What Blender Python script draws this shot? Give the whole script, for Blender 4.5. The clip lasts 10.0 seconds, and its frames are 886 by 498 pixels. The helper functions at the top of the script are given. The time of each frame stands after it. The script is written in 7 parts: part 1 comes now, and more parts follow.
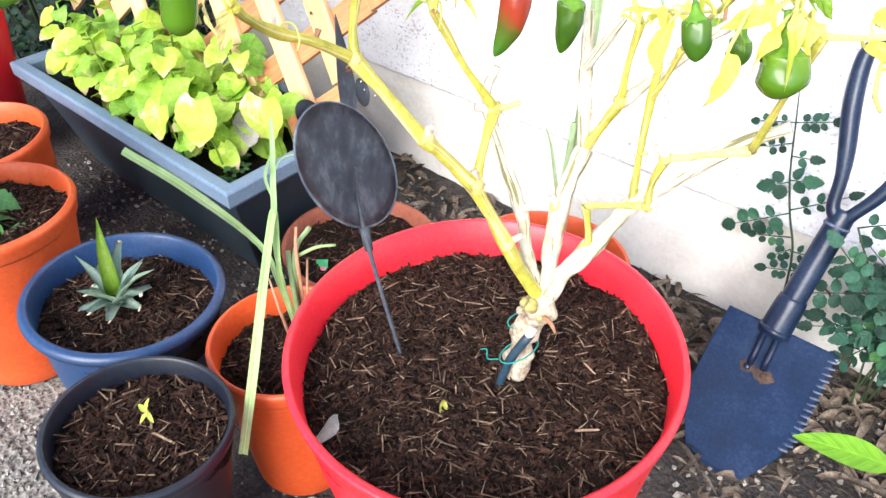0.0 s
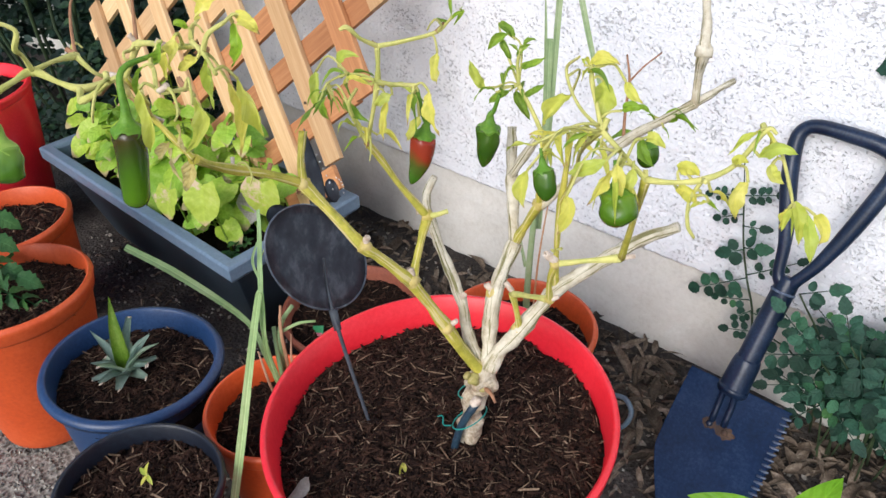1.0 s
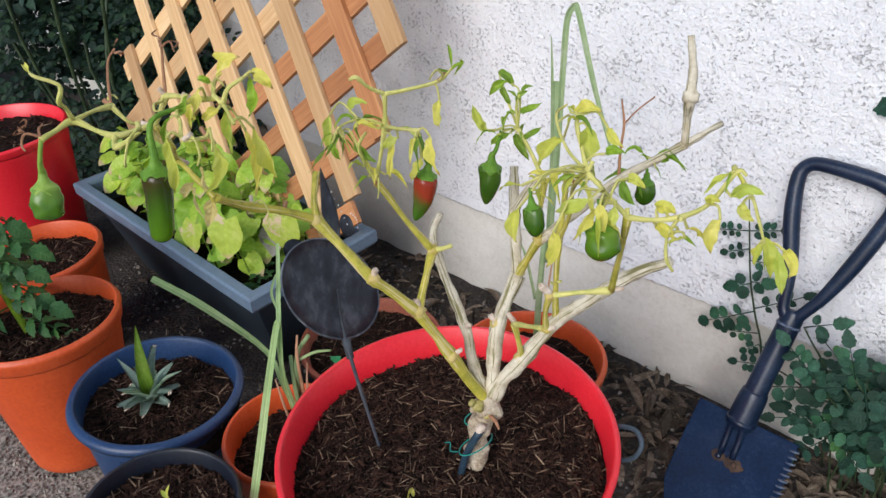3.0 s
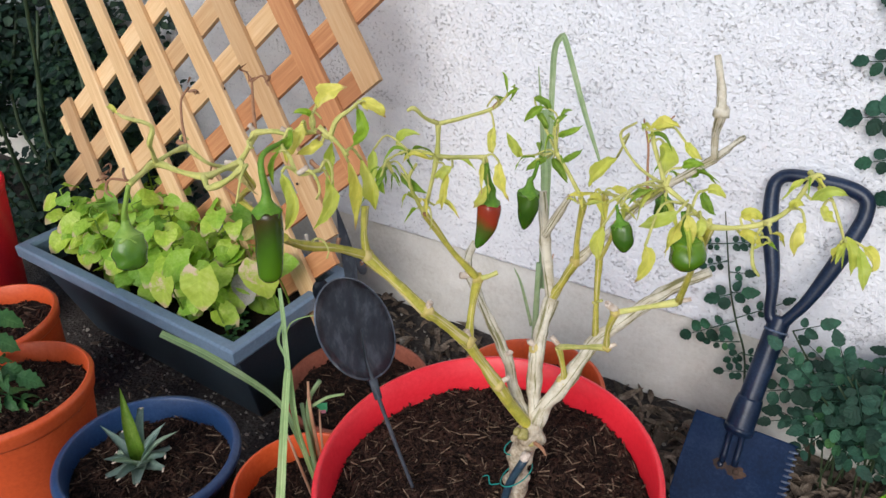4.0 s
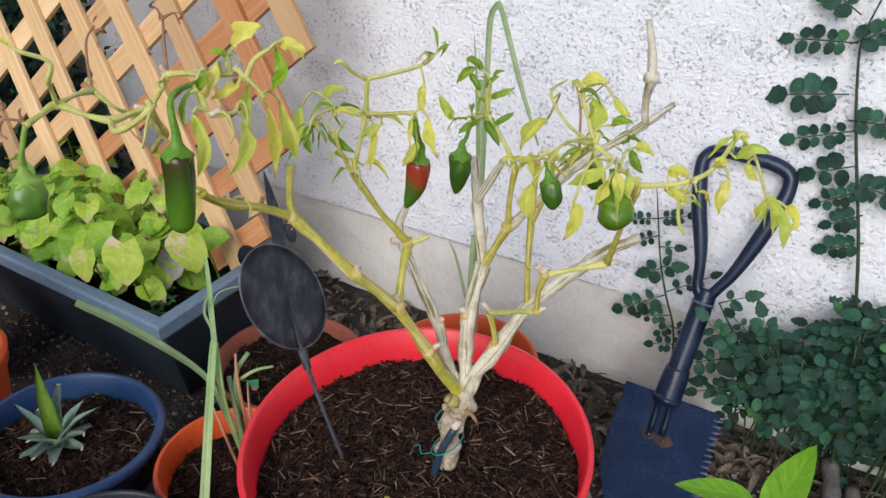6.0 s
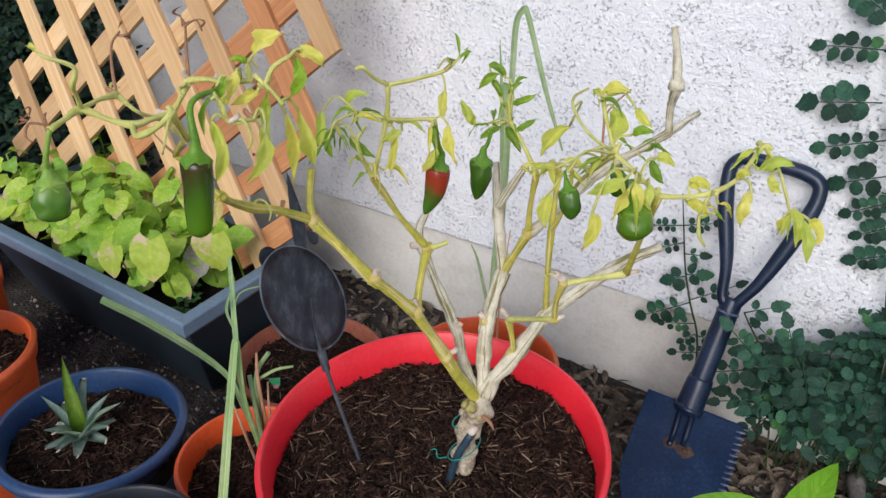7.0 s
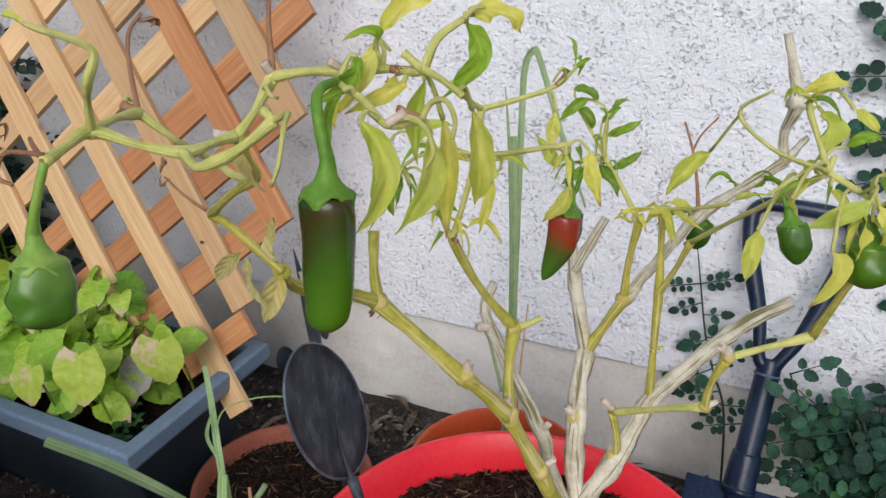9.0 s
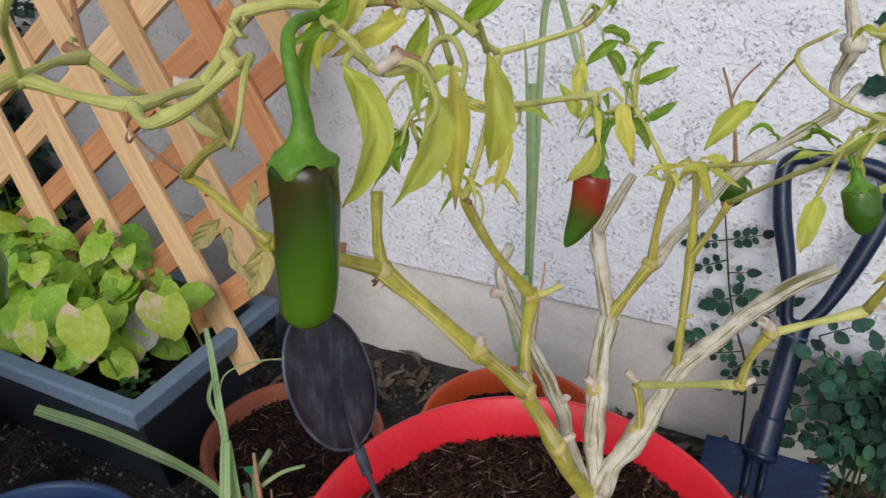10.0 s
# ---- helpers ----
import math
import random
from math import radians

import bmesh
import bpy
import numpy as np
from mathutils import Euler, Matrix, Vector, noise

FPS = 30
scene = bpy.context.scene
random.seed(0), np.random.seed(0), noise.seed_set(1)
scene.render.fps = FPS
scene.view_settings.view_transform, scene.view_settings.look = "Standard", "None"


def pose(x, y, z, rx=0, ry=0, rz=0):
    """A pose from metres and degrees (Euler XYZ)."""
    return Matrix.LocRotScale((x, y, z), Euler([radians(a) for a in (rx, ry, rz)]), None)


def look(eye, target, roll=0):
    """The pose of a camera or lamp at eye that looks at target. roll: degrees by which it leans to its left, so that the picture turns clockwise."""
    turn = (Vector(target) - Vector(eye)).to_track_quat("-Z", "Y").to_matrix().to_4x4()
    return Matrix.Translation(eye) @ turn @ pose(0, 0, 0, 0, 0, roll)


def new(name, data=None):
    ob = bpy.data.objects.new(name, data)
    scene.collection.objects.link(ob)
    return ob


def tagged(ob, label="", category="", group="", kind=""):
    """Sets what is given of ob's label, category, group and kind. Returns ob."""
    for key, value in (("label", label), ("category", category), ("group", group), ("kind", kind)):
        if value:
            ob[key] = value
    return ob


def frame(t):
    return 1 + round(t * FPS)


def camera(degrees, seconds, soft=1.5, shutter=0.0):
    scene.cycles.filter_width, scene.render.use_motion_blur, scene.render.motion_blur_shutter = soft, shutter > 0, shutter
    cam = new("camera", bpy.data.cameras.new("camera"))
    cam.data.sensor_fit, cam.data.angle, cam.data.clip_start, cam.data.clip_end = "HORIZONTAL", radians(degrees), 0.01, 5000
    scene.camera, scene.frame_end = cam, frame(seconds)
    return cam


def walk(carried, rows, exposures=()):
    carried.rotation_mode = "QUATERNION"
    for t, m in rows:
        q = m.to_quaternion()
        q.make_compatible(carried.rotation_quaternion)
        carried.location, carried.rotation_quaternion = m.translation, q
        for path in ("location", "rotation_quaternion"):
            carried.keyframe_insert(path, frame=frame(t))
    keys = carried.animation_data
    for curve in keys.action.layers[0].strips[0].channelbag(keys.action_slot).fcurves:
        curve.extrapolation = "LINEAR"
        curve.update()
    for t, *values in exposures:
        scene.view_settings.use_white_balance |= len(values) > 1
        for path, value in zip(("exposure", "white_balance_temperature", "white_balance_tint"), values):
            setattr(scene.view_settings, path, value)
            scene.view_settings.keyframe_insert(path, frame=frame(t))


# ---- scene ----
cam = camera(62.86, 10.0)
PATH = [
    (0, (-0.0010, -0.8217, 0.7258), (-0.2996, -0.4694, 0.3428), -0.02),
    (0.5, (0.0424, -0.8237, 0.7769), (-0.2793, -0.4642, 0.4201), -0.70),
    (1, (0.0712, -0.8154, 0.7957), (-0.2585, -0.4588, 0.4433), -2.64),
    (1.5, (0.0873, -0.8165, 0.8079), (-0.2636, -0.4570, 0.4799), -3.32),
    (2, (0.0990, -0.8170, 0.8075), (-0.2554, -0.4608, 0.4797), -4.09),
    (2.5, (0.0991, -0.8186, 0.8085), (-0.2558, -0.4679, 0.4753), -4.35),
    (3, (0.0992, -0.8249, 0.8125), (-0.2547, -0.4689, 0.4838), -3.63),
    (3.2, (0.1000, -0.8294, 0.8132), (-0.2531, -0.4630, 0.4953), -3.15),
    (4.3, (-0.0121, -0.9041, 0.8030), (-0.2908, -0.4762, 0.4880), -2.18),
    (4.5, (-0.0271, -0.9100, 0.7950), (-0.2849, -0.4780, 0.4681), -0.81),
    (5, (-0.0202, -0.9005, 0.7896), (-0.2680, -0.4489, 0.4820), -0.25),
    (5.2, (-0.0072, -0.8970, 0.7894), (-0.2488, -0.4462, 0.4762), -0.20),
    (6.3, (0.0388, -0.8762, 0.7925), (-0.2386, -0.4489, 0.4755), -1.06),
    (6.5, (0.0407, -0.8758, 0.7953), (-0.2398, -0.4512, 0.4774), -1.43),
    (7, (0.0352, -0.8751, 0.7939), (-0.2499, -0.4528, 0.4770), -0.71),
    (7.5, (0.0325, -0.8733, 0.7922), (-0.2464, -0.4454, 0.4774), -0.04),
    (8, (-0.0006, -0.8795, 0.7926), (-0.2807, -0.4457, 0.4871), -1.27),
    (8.5, (-0.0716, -0.8896, 0.7740), (-0.3233, -0.4335, 0.4763), -3.28),
    (9, (-0.1126, -0.8359, 0.7273), (-0.3455, -0.3460, 0.4710), -1.28),
    (9.5, (-0.1266, -0.7961, 0.7059), (-0.3622, -0.3090, 0.4467), -0.47),
    (10, (-0.1258, -0.8040, 0.7175), (-0.3622, -0.3372, 0.4238), -1.74),
]
EXPOSURES = [(0, 1.7), (0.3, 1.55), (0.6, 0.9), (1.0, 0.57), (1.5, 0.41), (2.5, 0.31), (5.0, 0.22), (7.5, 0.22), (8.5, 0.15), (10, -0.12)]
SKY, SUN = 0.125, 2.0
walk(cam, [(t, look(eye, target, roll)) for t, eye, target, roll in PATH], EXPOSURES)

# ---- light: open shade beside a white wall ----
SUN_EL, SUN_ROT = 34.0, 166.0
world = bpy.data.worlds.new("sky")
scene.world = world
world.use_nodes = True
wn, wl = world.node_tree.nodes, world.node_tree.links
sky = wn.new("ShaderNodeTexSky")
sky.sky_type, sky.sun_disc = "NISHITA", False
sky.sun_elevation, sky.sun_rotation = radians(SUN_EL), radians(SUN_ROT)
wl.new(sky.outputs[0], wn["Background"].inputs[0])
wn["Background"].inputs[1].default_value = SKY
sun = new("sun", bpy.data.lights.new("sun", "SUN"))
sun.data.energy, sun.data.angle, sun.data.color = SUN, radians(38), (1.0, 0.99, 0.995)
_az, _el = radians(SUN_ROT), radians(SUN_EL)
sun.matrix_world = look((0, 0, 0), (-math.sin(_az) * math.cos(_el), -math.cos(_az) * math.cos(_el), -math.sin(_el)))


# ---- materials ----
def nodes(name):
    m = bpy.data.materials.new(name)
    m.use_nodes = True
    return m, m.node_tree.nodes, m.node_tree.links, m.node_tree.nodes["Principled BSDF"]


def ramp(n, l, fac, stops):
    r = n.new("ShaderNodeValToRGB")
    el = r.color_ramp.elements
    while len(el) < len(stops):
        el.new(0.5)
    for e, (p, c) in zip(el, stops):
        e.position, e.color = p, (*c, 1)
    l.new(fac, r.inputs[0])
    return r.outputs[0]


def texture(n, l, scale, detail=4.0, rough=0.6, stretch=None, kind="noise", space="Object"):
    co = n.new("ShaderNodeTexCoord")
    out = co.outputs[space]
    if stretch:
        mp = n.new("ShaderNodeMapping")
        mp.inputs["Scale"].default_value = stretch
        l.new(out, mp.inputs[0])
        out = mp.outputs[0]
    if kind == "voronoi":
        tx = n.new("ShaderNodeTexVoronoi")
        tx.inputs["Scale"].default_value = scale
        l.new(out, tx.inputs["Vector"])
        return tx.outputs["Distance"]
    tx = n.new("ShaderNodeTexNoise")
    tx.inputs["Scale"].default_value, tx.inputs["Detail"].default_value, tx.inputs["Roughness"].default_value = scale, detail, rough
    l.new(out, tx.inputs["Vector"])
    return tx.outputs[0]


def mixed(n, l, fac, a, b, mode="MIX"):
    mx = n.new("ShaderNodeMix")
    mx.data_type, mx.blend_type = "RGBA", mode
    for s, v in ((0, fac), (6, a), (7, b)):
        if isinstance(v, (int, float)):
            mx.inputs[s].default_value = v
        elif isinstance(v, tuple):
            mx.inputs[s].default_value = (*v, 1)
        else:
            l.new(v, mx.inputs[s])
    return mx.outputs[2]


def bumped(n, l, b, height, strength, distance):
    bp = n.new("ShaderNodeBump")
    bp.inputs["Strength"].default_value, bp.inputs["Distance"].default_value = strength, distance
    l.new(height, bp.inputs["Height"])
    l.new(bp.outputs[0], b.inputs["Normal"])


def surface(name, dark, mid, light, scale, fine, rough=0.6, bump=0.3, depth=0.002, stretch=None, metal=0.0, vary=0.0, spec=0.5):
    """Three tones over two scales of noise, with fine relief; vary: how far single pieces differ."""
    m, n, l, b = nodes(name)
    big = texture(n, l, scale, 5, 0.6, stretch)
    small = texture(n, l, fine, 6, 0.65, stretch)
    fac = mixed(n, l, 0.5, big, small)
    col = ramp(n, l, fac, [(0.34, dark), (0.5, mid), (0.66, light)])
    if vary:
        info = n.new("ShaderNodeObjectInfo")
        geo = n.new("ShaderNodeNewGeometry")
        ad = n.new("ShaderNodeMath")
        ad.operation = "ADD"
        l.new(info.outputs["Random"], ad.inputs[0])
        l.new(geo.outputs["Random Per Island"], ad.inputs[1])
        fr = n.new("ShaderNodeMath")
        fr.operation = "FRACT"
        l.new(ad.outputs[0], fr.inputs[0])
        tone = ramp(n, l, fr.outputs[0], [(0.0, (1 - vary,) * 3), (1.0, (1 + vary,) * 3)])
        col = mixed(n, l, 1.0, col, tone, "MULTIPLY")
    l.new(col, b.inputs["Base Color"])
    b.inputs["Roughness"].default_value, b.inputs["Metallic"].default_value = rough, metal
    b.inputs["Specular IOR Level"].default_value = spec
    bumped(n, l, b, small, bump, depth)
    return m


def foliage(name, dark, mid, light, blotch=None, vary=0.25, thin=0.35, rough=0.5, scale=60.0, edge=0.62, tones=None, veins=7.0, rib=0.35, crinkle=0.3, tip=None):
    """A leaf: tones that differ from leaf to leaf, ribs and veins, faint blotches, light through the blade."""
    m, n, l, b = nodes(name)

    def math_node(kind, a, c):
        q = n.new("ShaderNodeMath")
        q.operation = kind
        for k, v in enumerate((a, c)):
            if isinstance(v, (int, float)):
                q.inputs[k].default_value = v
            else:
                l.new(v, q.inputs[k])
        return q.outputs[0]

    big = texture(n, l, scale, 4, 0.6)
    small = texture(n, l, scale * 6, 4, 0.6)
    col = ramp(n, l, mixed(n, l, 0.35, big, small), [(0.3, dark), (0.5, mid), (0.7, light)])
    info = n.new("ShaderNodeObjectInfo")
    geo = n.new("ShaderNodeNewGeometry")
    fr = math_node("FRACT", math_node("ADD", info.outputs["Random"], geo.outputs["Random Per Island"]), 0.0)
    tones = tones or [(0.0, (1 - vary, 1 - vary, 1 - vary)), (0.5, (1, 1, 1)), (1.0, (1 + vary, 1 + vary * 0.7, 1 - vary * 0.5))]
    col = mixed(n, l, 1.0, col, ramp(n, l, fr, tones), "MULTIPLY")
    uv = n.new("ShaderNodeTexCoord")
    sep = n.new("ShaderNodeSeparateXYZ")
    l.new(uv.outputs["UV"], sep.inputs[0])
    off = math_node("ABSOLUTE", math_node("SUBTRACT", sep.outputs[0], 0.5), 0.0)
    wave = math_node("SINE", math_node("MULTIPLY", math_node("SUBTRACT", math_node("MULTIPLY", sep.outputs[1], veins), math_node("MULTIPLY", off, 2.6)), 6.283), 0.0)
    vein = ramp(n, l, wave, [(0.72, (0, 0, 0)), (1.0, (0.6, 0.6, 0.6))])
    mid_rib = ramp(n, l, off, [(0.02, (1, 1, 1)), (0.07, (0, 0, 0))])
    lines = mixed(n, l, 1.0, vein, mid_rib, "ADD")
    col = mixed(n, l, mixed(n, l, 1.0, lines, (rib, rib, rib), "MULTIPLY"), col, mixed(n, l, 1.0, col, (1.6, 1.5, 1.7), "MULTIPLY"))
    if blotch:
        spot = ramp(n, l, texture(n, l, scale * 0.7, 5, 0.7), [(edge, (0, 0, 0)), (edge + 0.06, (1, 1, 1))])
        col = mixed(n, l, spot, col, blotch)
    if tip:
        reach = math_node("ADD", sep.outputs[1], math_node("ADD", math_node("MULTIPLY", big, 0.5), math_node("MULTIPLY", fr, 0.22)))
        col = mixed(n, l, ramp(n, l, math_node("MULTIPLY", reach, 0.6), [(0.705, (0, 0, 0)), (0.79, (0.9, 0.9, 0.9))]), col, tip)
    l.new(col, b.inputs["Base Color"])
    b.inputs["Roughness"].default_value = rough
    b.inputs["Specular IOR Level"].default_value = 0.35
    relief = mixed(n, l, 0.45, math_node("SUBTRACT", small, lines), wave)
    bumped(n, l, b, relief, crinkle, 0.0015)
    tr = n.new("ShaderNodeBsdfTranslucent")
    l.new(col, tr.inputs[0])
    mx = n.new("ShaderNodeMixShader")
    mx.inputs[0].default_value = thin
    l.new(b.outputs[0], mx.inputs[1])
    l.new(tr.outputs[0], mx.inputs[2])
    l.new(mx.outputs[0], n["Material Output"].inputs[0])
    return m




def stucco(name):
    """Thrown white plaster: a fairly even skin broken by small sharp-edged pits, with shade painted into them."""
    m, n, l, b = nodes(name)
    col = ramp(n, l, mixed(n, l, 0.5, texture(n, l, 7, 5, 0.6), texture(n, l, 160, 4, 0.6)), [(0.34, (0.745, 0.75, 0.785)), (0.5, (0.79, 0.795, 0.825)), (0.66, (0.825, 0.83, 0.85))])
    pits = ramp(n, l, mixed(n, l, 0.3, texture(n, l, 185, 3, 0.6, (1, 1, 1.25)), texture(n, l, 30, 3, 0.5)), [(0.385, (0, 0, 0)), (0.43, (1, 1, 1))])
    # the pits' colour is darkened by about a quarter to stand in for shade
    pit_shade = ramp(n, l, pits, [(0.0, (0.74, 0.73, 0.73)), (0.8, (1, 1, 1))])
    l.new(mixed(n, l, 1.0, col, pit_shade, "MULTIPLY"), b.inputs["Base Color"])
    b.inputs["Roughness"].default_value, b.inputs["Specular IOR Level"].default_value = 0.9, 0.15
    lump = ramp(n, l, texture(n, l, 170, 3, 0.65), [(0.36, (0, 0, 0)), (0.62, (1, 1, 1))])
    grit = texture(n, l, 480, 4, 0.6)
    bumped(n, l, b, mixed(n, l, 0.14, mixed(n, l, 0.70, lump, pits), grit), 0.85, 0.0041)
    return m


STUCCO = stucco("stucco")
PLINTH = surface("painted plinth", (0.60, 0.57, 0.51), (0.70, 0.675, 0.62), (0.76, 0.74, 0.69), 12, 150, 0.8, 0.4, 0.003, spec=0.2)


def earth(name):
    """Dark earth by the wall that gives way to sandy gravel further out, with a ragged border."""
    m, n, l, b = nodes(name)
    big, small = texture(n, l, 14, 5, 0.6), texture(n, l, 190, 6, 0.65)
    grit = texture(n, l, 160, 2, 0.5, kind="voronoi")
    soil_col = ramp(n, l, mixed(n, l, 0.5, big, small), [(0.34, (0.020, 0.017, 0.016)), (0.5, (0.050, 0.043, 0.039)), (0.66, (0.11, 0.098, 0.088))])
    sand = ramp(n, l, mixed(n, l, 0.6, small, grit), [(0.25, (0.10, 0.088, 0.075)), (0.45, (0.20, 0.178, 0.15)), (0.65, (0.33, 0.30, 0.26))])
    co = n.new("ShaderNodeTexCoord")
    sep = n.new("ShaderNodeSeparateXYZ")
    l.new(co.outputs["Object"], sep.inputs[0])
    rag = n.new("ShaderNodeMath")
    rag.operation = "MULTIPLY_ADD"
    l.new(texture(n, l, 5, 5, 0.65), rag.inputs[0])
    rag.inputs[1].default_value = 0.35
    l.new(sep.outputs[1], rag.inputs[2])
    far = n.new("ShaderNodeMath")
    far.operation = "ADD"
    l.new(rag.outputs[0], far.inputs[0])
    far.inputs[1].default_value = 0.98
    where = ramp(n, l, far.outputs[0], [(0.42, (1, 1, 1)), (0.52, (0, 0, 0))])
    l.new(mixed(n, l, where, soil_col, sand), b.inputs["Base Color"])
    b.inputs["Roughness"].default_value, b.inputs["Specular IOR Level"].default_value = 0.95, 0.15
    bumped(n, l, b, mixed(n, l, 0.5, small, grit), 0.8, 0.006)
    return m


EARTH = earth("gritty earth")
PEBBLE = surface("pebbles", (0.11, 0.098, 0.085), (0.22, 0.20, 0.172), (0.36, 0.335, 0.295), 40, 300, 0.85, 0.2, 0.001, vary=0.5, spec=0.2)
SOIL = surface("potting soil", (0.004, 0.0026, 0.002), (0.011, 0.0068, 0.005), (0.03, 0.018, 0.012), 60, 300, 0.95, 1.0, 0.006, spec=0.15)
CHIP = surface("bark chips", (0.008, 0.0042, 0.0032), (0.026, 0.0130, 0.0088), (0.064, 0.033, 0.021), 90, 500, 0.9, 0.4, 0.001, vary=0.7, spec=0.15)
FIBRE = surface("pale bark fibres", (0.06, 0.036, 0.022), (0.13, 0.085, 0.055), (0.26, 0.19, 0.13), 90, 500, 0.9, 0.3, 0.001, vary=0.6, spec=0.15)
LITTER = surface("dry leaves", (0.05, 0.036, 0.026), (0.12, 0.09, 0.066), (0.25, 0.205, 0.16), 50, 300, 0.85, 0.3, 0.001, vary=0.7, spec=0.2)
RED = surface("red plastic", (0.66, 0.014, 0.026), (0.74, 0.020, 0.034), (0.80, 0.036, 0.05), 8, 220, 0.32, 0.06, 0.0006)
ORANGE = surface("terracotta plastic", (0.48, 0.060, 0.013), (0.58, 0.080, 0.017), (0.65, 0.11, 0.03), 9, 180, 0.45, 0.08, 0.0006)
CLAY = surface("dull terracotta", (0.19, 0.052, 0.03), (0.27, 0.078, 0.043), (0.33, 0.11, 0.065), 12, 160, 0.75, 0.15, 0.001)
BLUE = surface("blue plastic", (0.008, 0.028, 0.082), (0.014, 0.043, 0.118), (0.03, 0.068, 0.16), 10, 240, 0.4, 0.06, 0.0006)
BLACKPOT = surface("blue-black plastic", (0.004, 0.006, 0.012), (0.007, 0.010, 0.019), (0.014, 0.02, 0.032), 10, 240, 0.42, 0.06, 0.0006)
# one slate plastic in two tones: sides darkened for shade, rim paled for light
TROUGH_SHADED = surface("slate plastic, shaded sides", (0.013, 0.023, 0.034), (0.021, 0.034, 0.048), (0.034, 0.052, 0.07), 8, 200, 0.5, 0.1, 0.0006)
LIP_LIT = surface("slate plastic, lit rim", (0.10, 0.15, 0.21), (0.13, 0.19, 0.26), (0.17, 0.235, 0.31), 10, 200, 0.45, 0.08, 0.0006)
STEEL = surface("blue painted steel", (0.003, 0.018, 0.062), (0.006, 0.031, 0.10), (0.024, 0.06, 0.145), 22, 260, 0.5, 0.25, 0.0008, spec=0.2)
GRIP = surface("blue-black painted tube", (0.003, 0.008, 0.021), (0.006, 0.014, 0.036), (0.022, 0.038, 0.075), 18, 350, 0.33, 0.15, 0.0006, spec=0.4)
TOOTH = surface("worn steel teeth", (0.03, 0.05, 0.10), (0.07, 0.095, 0.15), (0.2, 0.23, 0.28), 60, 400, 0.45, 0.2, 0.0006)
RUST = surface("rust", (0.022, 0.014, 0.011), (0.05, 0.029, 0.02), (0.10, 0.06, 0.038), 60, 400, 0.9, 0.4, 0.001)
TIN = surface("weathered dark tin", (0.040, 0.050, 0.070), (0.070, 0.085, 0.112), (0.21, 0.235, 0.275), 40, 85, 0.55, 0.1, 0.0006)
IRON = surface("dark iron rod", (0.022, 0.027, 0.036), (0.036, 0.043, 0.055), (0.07, 0.08, 0.10), 60, 300, 0.55, 0.2, 0.0005)
DOTS = surface("white paint dots", (0.6, 0.6, 0.6), (0.7, 0.7, 0.7), (0.8, 0.8, 0.8), 50, 300, 0.6, 0.1, 0.0005)


def wood(name, dark, mid, light):
    m, n, l, b = nodes(name)
    grain = texture(n, l, 14, 6, 0.65, (4, 0.3, 4))
    fine = texture(n, l, 60, 5, 0.6, (5, 0.2, 5))
    col = ramp(n, l, mixed(n, l, 0.45, grain, fine), [(0.3, dark), (0.5, mid), (0.68, light)])
    info = n.new("ShaderNodeObjectInfo")
    tone = ramp(n, l, info.outputs["Random"], [(0.0, (0.72, 0.66, 0.62)), (0.5, (1, 0.97, 0.93)), (1.0, (1.18, 1.2, 1.2))])
    col = mixed(n, l, 1.0, col, tone, "MULTIPLY")
    knot = ramp(n, l, texture(n, l, 13, 2, 0.5, (2.2, 1, 2.2)), [(0.68, (0, 0, 0)), (0.72, (1, 1, 1))])
    col = mixed(n, l, knot, col, (0.2, 0.09, 0.045))
    l.new(col, b.inputs["Base Color"])
    b.inputs["Roughness"].default_value = 0.7
    bumped(n, l, b, fine, 0.25, 0.0015)
    return m


PINE = wood("planed pine", (0.48, 0.27, 0.115), (0.62, 0.40, 0.205), (0.72, 0.52, 0.31))
CEDAR = wood("red-brown pine", (0.29, 0.11, 0.042), (0.42, 0.18, 0.072), (0.54, 0.28, 0.125))


def bark(name, pale, tan, streak, amount):
    """Pepper wood: pale, with long dark and green streaks."""
    m, n, l, b = nodes(name)
    co = texture(n, l, 15, 4, 0.6, (1, 1.1, 1), space="UV")
    mid = texture(n, l, 85, 6, 0.7)
    col = ramp(n, l, mid, [(0.38, tan), (0.58, pale)])
    st = ramp(n, l, co, [(amount, (1, 1, 1)), (amount + 0.05, (0, 0, 0))])
    col = mixed(n, l, st, col, streak)
    l.new(col, b.inputs["Base Color"])
    b.inputs["Roughness"].default_value = 0.7
    bumped(n, l, b, mixed(n, l, 0.5, co, texture(n, l, 260, 5, 0.65)), 0.8, 0.0022)
    return m


PALE = bark("pale pepper wood", (0.66, 0.60, 0.48), (0.46, 0.39, 0.27), (0.20, 0.18, 0.07), 0.41)
TRUNK = surface("knobbly tan trunk", (0.22, 0.16, 0.10), (0.48, 0.40, 0.29), (0.66, 0.59, 0.47), 60, 240, 0.8, 0.8, 0.003, spec=0.2)
KNOT = surface("olive wood knot", (0.17, 0.15, 0.04), (0.32, 0.28, 0.09), (0.5, 0.42, 0.24), 70, 300, 0.75, 0.5, 0.002, spec=0.25)
NODE = bark("tan swollen stem node", (0.58, 0.45, 0.17), (0.42, 0.33, 0.07), (0.64, 0.53, 0.30), 0.4)
GREENWOOD = bark("yellow-green pepper wood", (0.50, 0.43, 0.06), (0.32, 0.30, 0.032), (0.60, 0.50, 0.24), 0.42)
YOUNG = bark("young yellow stem", (0.64, 0.60, 0.20), (0.48, 0.48, 0.12), (0.40, 0.43, 0.10), 0.33)
